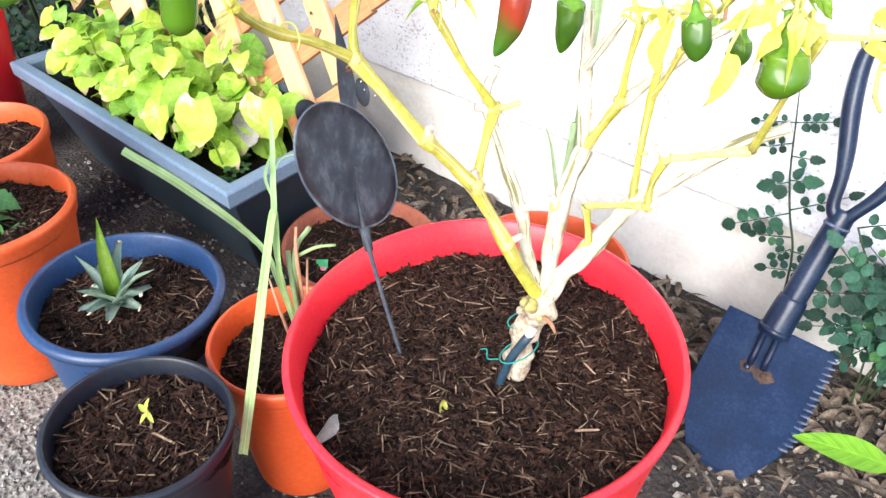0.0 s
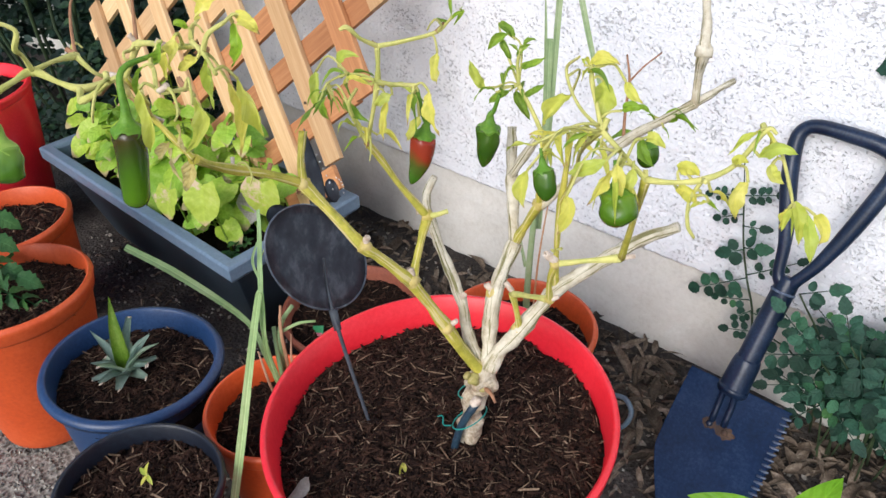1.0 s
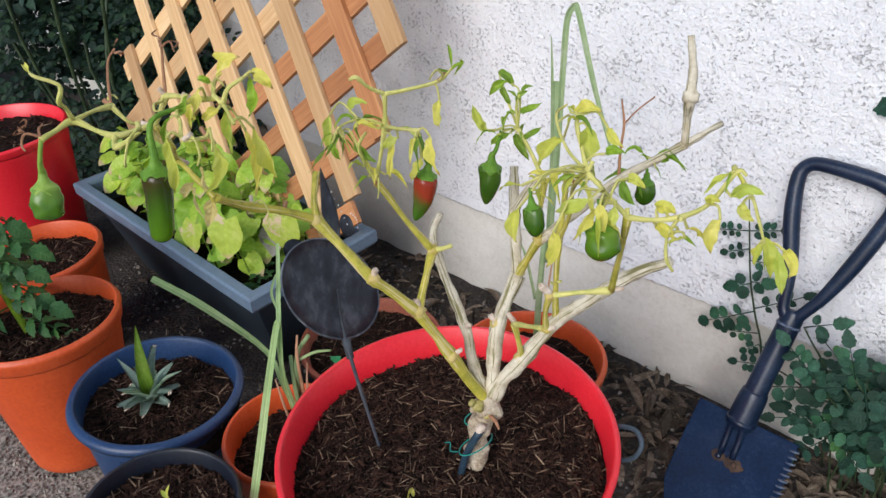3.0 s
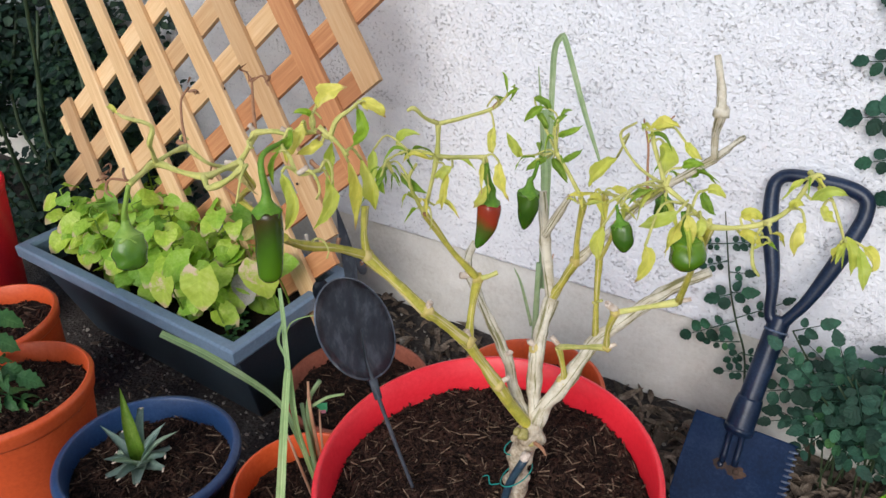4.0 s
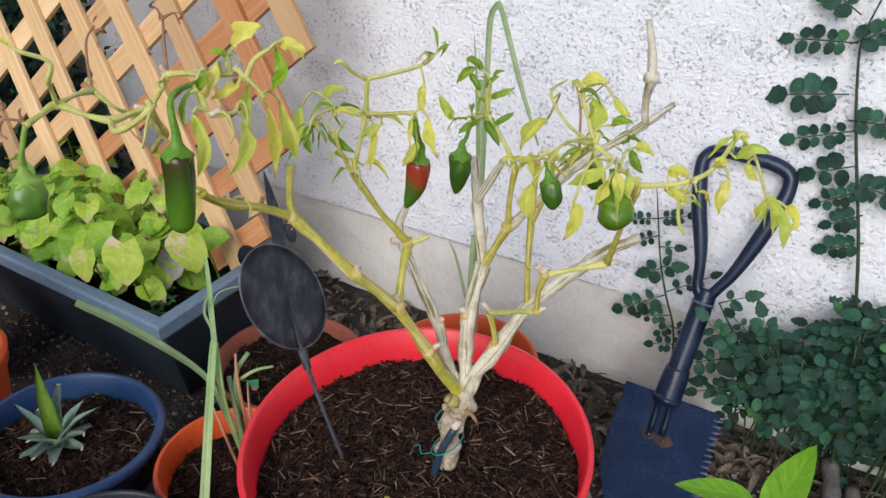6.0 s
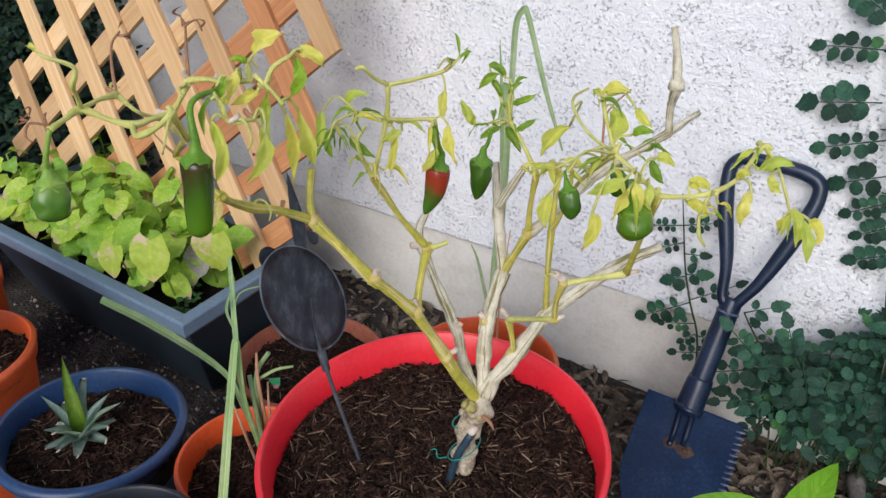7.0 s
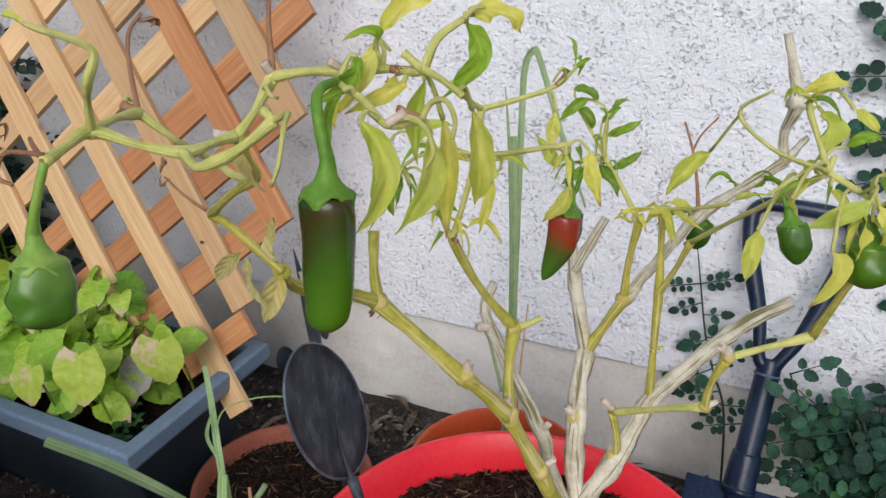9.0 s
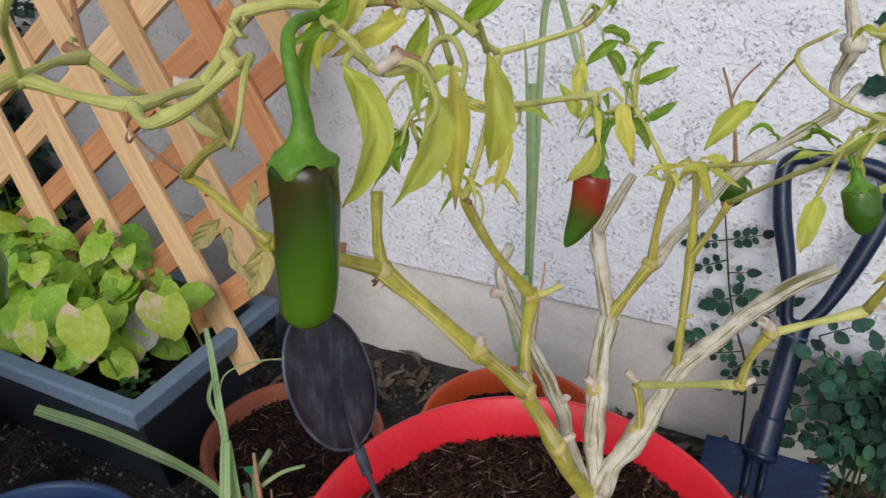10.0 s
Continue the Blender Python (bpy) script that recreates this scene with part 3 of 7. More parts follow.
def pot(label, group, material, centre, radius, normal, height, base, rim_h, rim_out, wall=0.0035, rim_round=0.003):
    """A tapered pot whose rim's top is centred on centre; it stands on the ground."""
    tilt = Vector((0, 0, 1)).rotation_difference(Vector(normal)).to_matrix().to_4x4()
    m = Matrix.Translation(centre) @ tilt
    top = radius - rim_out
    ob = thing("flower_pot", label, "flower pot", group, at=m @ Vector((0, 0, -height)))
    prof = [(base * 0.9, -height), (base - 0.002, -height), (base, -height + 0.003)]
    prof += [(base + (top - base) * k / 12, -height + height * k / 12 - 0.0012 * (k == 12)) for k in range(1, 13)]
    prof += [(top - wall * 0.35, 0), (top - wall * 0.7, -0.0003), (top - wall, -0.0015)]
    prof += [(top - wall + (base - top) * k / 8, -0.0015 - (height - 0.006) * k / 8) for k in range(1, 9)]
    part("pot_body", lathe(prof, 96, None, m), material, ob)
    r, q = radius, rim_round
    slope = (top - base) / height
    rim = [(top - slope * rim_h - 0.0004, -rim_h), (r - slope * rim_h - 0.0012, -rim_h - 0.0006), (r - slope * rim_h, -rim_h + 0.0016), (r - slope * q * 2, -q * 2), (r, -q * 1.1), (r - q * 0.35, -q * 0.35), (r - q * 0.9, -0.0002), (top - wall * 0.3, 0.0006), (top - wall * 0.9, -0.0002), (top - wall * 0.5, -0.003)]
    part("rim", lathe(rim, 96, None, m, 0.0, True), material, ob)
    return ob


POTS = "plastic plant pots along the wall"
RED_C = Vector((-0.2238, -0.5112, 0.3221))
RED_N = (-0.02, -0.012, 1)
pot("large glossy red plastic flower pot holding a pepper plant", POTS, RED, RED_C, 0.1521, RED_N, 0.321, 0.108, 0.016, 0.0022, 0.0045, 0.002)
soil("potting_soil", "dark bark-rich potting soil filling the red pot", RED_C + Vector((0.0005, 0.0003, -0.035)), 0.1455, RED_N, 13000, 0.0058, 1.0)

BLUE_C, BLUE_N = Vector((-0.6218, -0.6096, 0.2047)), (0.055, 0.08, 1)
pot("round blue plastic flower pot holding a pineapple top", POTS, BLUE, BLUE_C, 0.1029, BLUE_N, 0.198, 0.07, 0.011, 0.0075, 0.003, 0.0055)
soil("potting_soil", "dark potting soil in the blue pot", BLUE_C + Vector((0, 0, -0.030)), 0.0925, BLUE_N, 3000, 0.0064, 2.0)

BLACK_C, BLACK_N = Vector((-0.4323, -0.7012, 0.2330)), (0.05, 0.10, 1)
pot("small blue-black plastic flower pot with a weak seedling", POTS, BLACKPOT, BLACK_C, 0.0772, BLACK_N, 0.230, 0.055, 0.012, 0.003, 0.003, 0.003)
soil("potting_soil", "bark-strewn potting soil in the black pot", BLACK_C + Vector((0, 0, -0.022)), 0.0712, BLACK_N, 2300, 0.007, 3.0)

LEMON_C, LEMON_N = Vector((-0.4424, -0.5428, 0.1996)), (0.01, 0.004, 1)
pot("orange plastic flower pot holding cut lemongrass", POTS, ORANGE, LEMON_C, 0.0777, LEMON_N, 0.1985, 0.056, 0.018, 0.003, 0.003, 0.003)
soil("potting_soil", "dark potting soil in the lemongrass pot", LEMON_C + Vector((0, 0, -0.034)), 0.0712, LEMON_N, 1300, 0.006, 4.0)

ORL_C, ORL_N = Vector((-0.8528, -0.6537, 0.2280)), (-0.02, 0.05, 1)
pot("orange plastic flower pot holding a tomato seedling", POTS, ORANGE, ORL_C, 0.1063, ORL_N, 0.228, 0.071, 0.024, 0.004, 0.0035, 0.005)
soil("potting_soil", "dark potting soil in the tomato pot", ORL_C + Vector((0, 0, -0.028)), 0.0955, ORL_N, 2600, 0.0065, 5.0)

ORB_C, ORB_N = Vector((-1.066, -0.572, 0.204)), (0.02, -0.03, 1)
pot("orange plastic flower pot with bare soil", POTS, ORANGE, ORB_C, 0.093, ORB_N, 0.203, 0.066, 0.02, 0.004, 0.0035, 0.005)
soil("potting_soil", "dark potting soil in the rear orange pot", ORB_C + Vector((0, 0, -0.03)), 0.0845, ORB_N, 900, 0.008, 6.0)

TER_C, TER_N = Vector((-0.5992, -0.2923, 0.0838)), (0.015, 0.03, 1)
pot("dull terracotta pot with dry stubble, behind the lemongrass", POTS, CLAY, TER_C, 0.112, TER_N, 0.085, 0.085, 0.02, 0.004, 0.0045, 0.003)
soil("potting_soil", "dark soil with dead stubble in the terracotta pot", TER_C + Vector((0, 0, -0.022)), 0.103, TER_N, 1800, 0.0065, 7.0)

LEEK_C, LEEK_N = Vector((-0.334, -0.2409, 0.1648)), (-0.02, 0.02, 1)
pot("orange-brown plastic flower pot holding a leek", POTS, ORANGE, LEEK_C, 0.1017, LEEK_N, 0.1655, 0.074, 0.02, 0.004, 0.0035, 0.003)
soil("potting_soil", "dark soil in the leek pot", LEEK_C + Vector((0, 0, -0.032)), 0.093, LEEK_N, 900, 0.008, 8.0)

RB_C, RB_N = Vector((-1.40, -0.50, 0.30)), (0.0, 0.0, 1)
pot("large red plastic flower pot at the far end", POTS, RED, RB_C, 0.135, RB_N, 0.302, 0.095, 0.016, 0.0022, 0.0045, 0.0035)
soil("potting_soil", "dark soil in the far red pot", RB_C + Vector((0, 0, -0.026)), 0.1285, RB_N, 800, 0.009, 9.0)


# ---- planter trough ----
def trough():
    x0, x1, y0, y1, h = -1.272, -0.686, -0.432, -0.185, 0.200
    ob = thing("planter_trough", "long slate-blue plastic planter trough beside the pots", "planter", at=(x0, y0, 0))

    def ring(bm, inset, z):
        return [bm.verts.new((x0 + inset, y0 + inset, z)), bm.verts.new((x1 - inset, y0 + inset, z)), bm.verts.new((x1 - inset, y1 - inset, z)), bm.verts.new((x0 + inset, y1 - inset, z))]

    def shell(rows, bevel, ring_only=False):
        bm = bmesh.new()
        rs = [ring(bm, i, z) for i, z in rows]
        for a, b in zip(rs, rs[1:]):
            for k in range(4):
                bm.faces.new((a[k], a[(k + 1) % 4], b[(k + 1) % 4], b[k]))
        if ring_only:
            for k in range(4):
                bm.faces.new((rs[-1][k], rs[-1][(k + 1) % 4], rs[0][(k + 1) % 4], rs[0][k]))
        else:
            bm.faces.new(rs[0][::-1])
            bm.faces.new(rs[-1])
        bmesh.ops.bevel(bm, geom=bm.edges[:], offset=bevel, segments=2, affect="EDGES", profile=0.5)
        return bm

    part("trough_body", shell([(0.062, 0), (0.0165, 0.172), (0.023, 0.172), (0.064, 0.01)], 0.002), TROUGH_SHADED, ob, smooth=False)
    part("rim", shell([(0.0168, 0.170), (0.004, 0.172), (0.0, 0.178), (0.0, h - 0.003), (0.003, h), (0.019, h - 0.001), (0.0225, h - 0.007), (0.0235, 0.172)], 0.0012, True), LIP_LIT, ob, "slate-blue rolled rim, coloured pale for the light on its top", smooth=False)
    bm = grid(np.linspace(x0 + 0.030, x1 - 0.030, 40), np.linspace(y0 + 0.030, y1 - 0.030, 20),
              lambda x, y: Vector((x, y, 0.150 + 0.006 * noise.noise(Vector((x * 30, y * 30, 0))))))
    tagged(part("planter_soil", bm, SOIL), "dark moist soil in the planter trough", "soil", kind="stuff")
    return x0, x1, y0, y1


trough()


# ---- trellis leaning to the wall ----
def trellis():
    ob = thing("wooden_trellis", "pale pine lattice trellis leaning from the planter to the stucco wall", "trellis", at=(-1.0, -0.25, 0.16))
    across = Vector((1, 0, 0))
    up = Vector((0, 0.28, 1)).normalized()
    out = across.cross(up)

    def at(x, z, layer):
        return Vector((x, -0.306 + 0.28 * z, z)) + out * layer

    thickness, width = 0.0085, 0.0365

    def slat(a, b, material):
        n = (b - a).length
        me = mesh("slat", bar(bmesh.new(), (0, 0, 0), (0, n, 0), width, thickness, (0, 0, 1)), material, False)
        piece = new("slat", me)
        piece.parent = ob
        piece.matrix_local = Matrix.Translation(-ob.location) @ aim(a, b - a, out)

    # rising slats, the rear layer: where each crosses z = 0.3, and its ends
    for k, x3 in enumerate((-1.43, -1.294, -1.164, -1.030, -0.902, -0.761, -0.622, -0.49)):
        s = 0.80
        z_left = max(0.10, 0.3 + s * (-1.40 - x3)) if k < 3 else 0.155 + 0.004 * k
        x_left = x3 + (z_left - 0.3) / s
        x_right = min(-0.610 + 0.0, x3 + (0.90 - 0.3) / s)
        z_right = 0.3 + s * (x_right - x3)
        # the right-hand border leans with the lattice
        for _ in range(6):
            x_right = min(x_right, -0.688 + (z_right - 0.16) * 0.17)
            z_right = 0.3 + s * (x_right - x3)
        if z_right - z_left < 0.05:
            continue
        slat(at(x_left, z_left, 0), at(x_right, z_right, 0), CEDAR if k > 2 else PINE)
    # falling slats, the front layer
    for k, (x3, s) in enumerate(((-1.319, 1.35), (-1.187, 1.3), (-1.058, 1.28), (-0.925, 1.22), (-0.798, 1.18), (-0.685, 1.243), (-0.549, 1.22), (-0.442, 1.22))):
        z_top = 0.378 if k == 0 else 0.84
        x_top = x3 - (z_top - 0.3) / s
        z_low = (0.13, 0.13, 0.13, 0.14, 0.148, 0.283, 0.388, 0.505)[k]
        x_low = x3 - (z_low - 0.3) / s
        slat(at(x_top, z_top, thickness + 0.0005), at(x_low, z_low, thickness + 0.0005), CEDAR if k in (6,) else PINE)
    for a, b in ((-0.90, 0.465), (-0.735, 0.352)):
        part("nail_head", lathe([(0.0022, 0), (0.002, 0.0008)], 10, None, aim(at(a, b, 2 * thickness), up, out)), RUST, ob)


trellis()


# ---- folding spade ----
def spade():
    ob = thing("folding_spade", "blue-black folding spade with triangular grip leaning on the wall", "spade", at=(-0.078, -0.242, 0))
    cx = -0.0777
    down = Vector((0, -0.642, -0.767)).normalized()
    n = Vector((0, -0.767, 0.642)).normalized()

    def on(u, v, lift=0.0):
        """u across, v down the blade from its top edge."""
        dish = 0.005 * (1 - (u / 0.066) ** 2) * math.sin(min(1, v / 0.18) * math.pi)
        return Vector((cx + u, -0.138, 0.1345)) + down * v + n * (lift - dish)

    def half(v):
        if v < 0.108:
            return 0.0622 + 0.002 * math.sin(v / 0.108 * math.pi * 0.7)
        t = (v - 0.108) / 0.066
        return 0.0637 - 0.030 * t ** 1.25

    bm = bmesh.new()
    vs = [0.001 + 0.173 * k / 44 for k in range(45)]
    us = [-1, -0.97, -0.7, -0.4, -0.15, 0.15, 0.4, 0.7, 0.95, 1]
    rows = []
    for k, v in enumerate(vs):
        w = half(v)
        row = []
        for u in us:
            cutback = 0.0035 if (u == 1 and v < 0.125 and k % 2) else 0
            sag = 0.006 * (1 - u * u) * max(0.0, v - 0.14) / 0.034
            row.append(bm.verts.new(on(u * w - cutback, v + sag)))
        rows.append(row)
    for a, b in zip(rows, rows[1:]):
        for k in range(len(us) - 1):
            bm.faces.new((a[k], a[k + 1], b[k + 1], b[k]))
    part("blade", thick(bm, 0.0022), STEEL, ob, "scratched dark blue steel blade with a serrated edge")
    # hinge bracket, rivets and rust
    foot = Vector((-0.085, -0.150, 0.126))
    for du in (-0.0075, 0.0075):
        part("hinge_bar", tube([(*on(-0.007 + du, 0.052, 0.004), 0.0036), (*on(-0.007 + du, 0.02, 0.009), 0.0036), (foot.x + du * 0.8, foot.y - 0.004, foot.z + 0.02, 0.0036)], 8, 3), GRIP, ob)
    turn = Vector((0, 0, 1)).rotation_difference(n).to_matrix().to_4x4()
    for cu, cv, size, mt in ((-0.016, 0.056, 0.010, GRIP), (0.004, 0.058, 0.013, RUST)):
        part("rivet", lathe([(0.0042, 0), (0.0038, 0.002), (0.002, 0.003)], 16, None, Matrix.Translation(on(cu, cv, 0.0005)) @ turn), mt, ob)
        bm = bmesh.new()
        mid = bm.verts.new(on(cu, cv, 0.0012))
        edge = [bm.verts.new(on(cu + size * (0.85 + 0.4 * noise.noise(Vector((k * 0.6, cu * 90, 3)))) * math.cos(k * math.pi / 16), cv + size * 0.75 * (0.85 + 0.4 * noise.noise(Vector((k * 0.6, 5, cu * 90)))) * math.sin(k * math.pi / 16), 0.0010)) for k in range(32)]
        for k in range(32):
            bm.faces.new((mid, edge[k], edge[(k + 1) % 32]))
        part("rust_patch", bm, RUST, ob, "brown rust round the rivet")
    for k in range(16):
        v = 0.010 + 0.0074 * k
        w = half(v)
        part("tooth", tube([(*on(w - 0.009, v + 0.0006, 0.0002), 0.0010), (*on(w - 0.0035, v, 0.0008), 0.0016), (*on(w + 0.0012, v - 0.0008, 0.0), 0.0012)], 6, 2), TOOTH, ob)
    # socket, shaft and collar
    s0, s1 = foot, Vector((-0.0755, -0.0800, 0.2520))
    at = lambda t: s0.lerp(s1, t)
    part("socket", tube([(*at(0.02), 0.0144), (*at(0.05), 0.0170), (*at(0.28), 0.0165), (*at(0.36), 0.0150)], 20, 4), GRIP, ob)
    part("lock_collar", tube([(*at(0.04), 0.0177), (*at(0.09), 0.0181)], 20, 2), GRIP, ob)
    part("shaft", tube([(*at(0.2), 0.0137), (*at(0.6), 0.0135), (*at(1.0), 0.0130), (*at(1.10), 0.0122)], 18, 4), GRIP, ob)
    part("upper_collar", tube([(*at(0.965), 0.0141), (*at(0.985), 0.0141)], 18, 2), TOOTH, ob, "thin bright worn ring")
    # flattened tube bent to a triangle: left arm, crossbar, right arm
    arm = [(-0.0800, -0.0790, 0.2580, 0.0088), (-0.0875, -0.0760, 0.2680, 0.0069), (-0.0915, -0.0660, 0.2960, 0.0070), (-0.0980, -0.0560, 0.3210, 0.0086), (-0.1120, -0.0390, 0.3640, 0.0095), (-0.1195, -0.0240, 0.4020, 0.0086), (-0.1165, -0.0175, 0.4175, 0.0081), (-0.1020, -0.0150, 0.4245, 0.0081),
           (-0.0640, -0.0150, 0.4240, 0.0088), (-0.0380, -0.0160, 0.4215, 0.0090), (-0.0215, -0.0190, 0.4140, 0.0086), (-0.0180, -0.0250, 0.3990, 0.0086), (-0.0220, -0.0340, 0.3770, 0.0095), (-0.0350, -0.0510, 0.3340, 0.0095), (-0.0510, -0.0680, 0.2930, 0.0075), (-0.0650, -0.0775, 0.2690, 0.0069), (-0.0715, -0.0795, 0.2580, 0.0084)]
    part("grip", tube(arm, 14, 5), GRIP, ob, "black tubular triangular grip")


spade()


# ---- pepper plant ----
pepper = thing("pepper_plant", "sparse pepper plant with pale stems, yellowing leaves and small peppers", "pepper plant", at=(-0.201, -0.499, 0.281))


STEM_POINTS = []


def stem(name, rows, material, sides=9, wobble=0.2):
    wobble = 0.4 if material is PALE else wobble
    slim = {"trunk": 1.0}.get(name, 0.92 if material is PALE else 0.80 if rows[0][1] > -0.64 else 0.66)
    swell = 1.1 if material in (GREENWOOD, YOUNG) else 1.0
    rows = [(x, y, z, r * slim * (swell if k % 2 == 0 else 1.9 - 0.9 * swell)) for k, (x, y, z, r) in enumerate(rows)]
    if material is not TRUNK:
        STEM_POINTS.extend(Vector(q[:3]) for q in smoothed(rows, 4))
    return part(name, tube(rows, sides, 5, wobble=wobble), material, pepper)


def trunk():
    """A short knobbly trunk: bumps swell smoothly out of a lumpy column."""
    bm = bmesh.new()
    knobs = [(3.9, 0.283, 0.0035, 0.010), (5.6, 0.292, 0.003, 0.009), (3.6, 0.306, 0.0045, 0.010), (0.3, 0.312, 0.0035, 0.009), (4.9, 0.320, 0.003, 0.009), (3.2, 0.330, 0.004, 0.009), (5.9, 0.336, 0.004, 0.010),
             (4.2, 0.346, 0.003, 0.009), (0.2, 0.360, 0.0055, 0.011), (3.3, 0.364, 0.004, 0.010), (4.8, 0.366, 0.0045, 0.010), (1.8, 0.355, 0.003, 0.010), (1.5, 0.30, 0.003, 0.010)]
    sides, rows = 40, 64
    rings = []
    for i in range(rows + 1):
        z = 0.260 + 0.124 * i / rows
        cx, cy = -0.2065 + 0.165 * (z - 0.27) + 0.0018 * math.sin(z * 90), -0.499 + 0.06 * (z - 0.27)
        r0 = 0.0088 + 0.0012 * math.sin(z * 130 + 1) + (0.0014 if z > 0.352 else 0)
        if z > 0.372:
            r0 *= max(0.25, 1 - ((z - 0.372) / 0.013) ** 2)
        ring = []
        for k in range(sides):
            a = 2 * math.pi * k / sides
            r = r0
            for ka, kz, amp, wide in knobs:
                turn = (a - ka + math.pi) % (2 * math.pi) - math.pi
                r += amp * math.exp(-((turn * 0.011) ** 2 + (z - kz) ** 2) / (0.55 * wide) ** 2)
            q = Vector((math.cos(a) * 2.2, math.sin(a) * 2.2, z * 190))
            r *= 1 + 0.07 * noise.noise(q) + 0.05 * noise.noise(q * 2.7)
            ring.append(bm.verts.new((cx + math.cos(a) * r, cy + math.sin(a) * r, z)))
        rings.append(ring)
    for a, b in zip(rings, rings[1:]):
        for k in range(sides):
            bm.faces.new((a[k], a[(k + 1) % sides], b[(k + 1) % sides], b[k]))
    bm.faces.new(rings[-1])
    part("trunk", bm, TRUNK, pepper, "knobbly pale tan trunk")


trunk()
stem("branch", [(-0.188, -0.494, 0.372, 0.0065), (-0.1986, -0.5056, 0.3988, 0.0062), (-0.206, -0.517, 0.429, 0.0062), (-0.2124, -0.5266, 0.4535, 0.0052), (-0.2175, -0.537, 0.4775, 0.0056)], GREENWOOD, 12)
stem("branch", [(-0.2175, -0.537, 0.4775, 0.0054), (-0.2283, -0.5567, 0.5073, 0.0046), (-0.2325, -0.564, 0.5165, 0.0052), (-0.2515, -0.5704, 0.5378, 0.0044), (-0.271, -0.576, 0.557, 0.005)], GREENWOOD, 12)
stem("branch", [(-0.271, -0.576, 0.557, 0.0042), (-0.2767, -0.5972, 0.5721, 0.0036), (-0.2812, -0.6167, 0.5824, 0.0040), (-0.2764, -0.634, 0.5958, 0.0032), (-0.2687, -0.6462, 0.607, 0.0038)], GREENWOOD, 10)
stem("stub", [(-0.271, -0.576, 0.557, 0.0038), (-0.2745, -0.5719, 0.572, 0.0032), (-0.2781, -0.5641, 0.588, 0.0032)], GREENWOOD, 10)
stem("branch", [(-0.2175, -0.537, 0.4775, 0.0045), (-0.2239, -0.5213, 0.4948, 0.0038), (-0.2255, -0.509, 0.5155, 0.0045)], GREENWOOD, 10)
stem("branch", [(-0.2255, -0.509, 0.5155, 0.004), (-0.2397, -0.5194, 0.5401, 0.003), (-0.2476, -0.5265, 0.5598, 0.0028), (-0.25, -0.536, 0.577, 0.0032)], GREENWOOD, 10)
stem("stub", [(-0.2255, -0.509, 0.5155, 0.0032), (-0.2179, -0.5067, 0.5188, 0.0026), (-0.2128, -0.5014, 0.5209, 0.0022)], YOUNG, 8)
stem("branch", [(-0.191, -0.492, 0.378, 0.0058), (-0.2034, -0.4939, 0.4033, 0.0052), (-0.2128, -0.4907, 0.4343, 0.005), (-0.2338, -0.4866, 0.4676, 0.0042), (-0.25, -0.483, 0.496, 0.0044)], PALE, 11)
stem("stub", [(-0.25, -0.483, 0.496, 0.004), (-0.2552, -0.478, 0.5071, 0.0036), (-0.2517, -0.472, 0.5209, 0.0028)], PALE, 9, 0.3)
stem("branch", [(-0.186, -0.49, 0.378, 0.0074), (-0.1936, -0.4791, 0.4048, 0.0066), (-0.196, -0.47, 0.435, 0.007), (-0.1997, -0.4521, 0.4496, 0.0058), (-0.2, -0.439, 0.465, 0.0066)], PALE, 13)
stem("branch", [(-0.2, -0.439, 0.465, 0.0056), (-0.2112, -0.4286, 0.4979, 0.0052), (-0.218, -0.4209, 0.5254, 0.0046), (-0.2223, -0.415, 0.5479, 0.0036)], PALE, 10, 0.3)
stem("stub", [(-0.2149, -0.4254, 0.5133, 0.0042), (-0.2075, -0.4173, 0.5309, 0.0036), (-0.2001, -0.4098, 0.5467, 0.0028)], PALE, 9, 0.3)
stem("branch", [(-0.2, -0.439, 0.465, 0.005), (-0.1907, -0.4387, 0.4846, 0.0042), (-0.1798, -0.4389, 0.5073, 0.0046)], GREENWOOD, 10)
stem("branch", [(-0.1798, -0.4389, 0.5073, 0.0034), (-0.1787, -0.4396, 0.534, 0.0027), (-0.175, -0.44, 0.56, 0.0034)], GREENWOOD, 9)
stem("branch", [(-0.175, -0.44, 0.56, 0.0024), (-0.1852, -0.4411, 0.5784, 0.0019), (-0.1969, -0.4434, 0.5976, 0.0019)], YOUNG, 8)
stem("branch", [(-0.1841, -0.491, 0.378, 0.0076), (-0.1791, -0.4835, 0.3953, 0.0066), (-0.169, -0.473, 0.414, 0.0072), (-0.1623, -0.4584, 0.4298, 0.0056), (-0.154, -0.443, 0.446, 0.0062), (-0.1373, -0.4305, 0.4633, 0.0054), (-0.1209, -0.4184, 0.481, 0.0056), (-0.1022, -0.4096, 0.4977, 0.0044), (-0.0861, -0.4058, 0.5092, 0.0038)], PALE, 12)
stem("branch", [(-0.169, -0.473, 0.414, 0.0040), (-0.1696, -0.4764, 0.4339, 0.0030), (-0.173, -0.478, 0.452, 0.0034)], GREENWOOD, 9)
stem("branch", [(-0.173, -0.478, 0.452, 0.0030), (-0.1469, -0.4937, 0.4732, 0.0024), (-0.1219, -0.5078, 0.4926, 0.0030)], YOUNG, 9)
stem("stub", [(-0.1219, -0.5078, 0.4926, 0.0024), (-0.1192, -0.5069, 0.4944, 0.002), (-0.1164, -0.5056, 0.4963, 0.0016)], CUT, 7, 0.5)
stem("branch", [(-0.1219, -0.5078, 0.4926, 0.0028), (-0.1206, -0.5112, 0.5103, 0.0024), (-0.115, -0.515, 0.529, 0.0034)], GREENWOOD, 9)
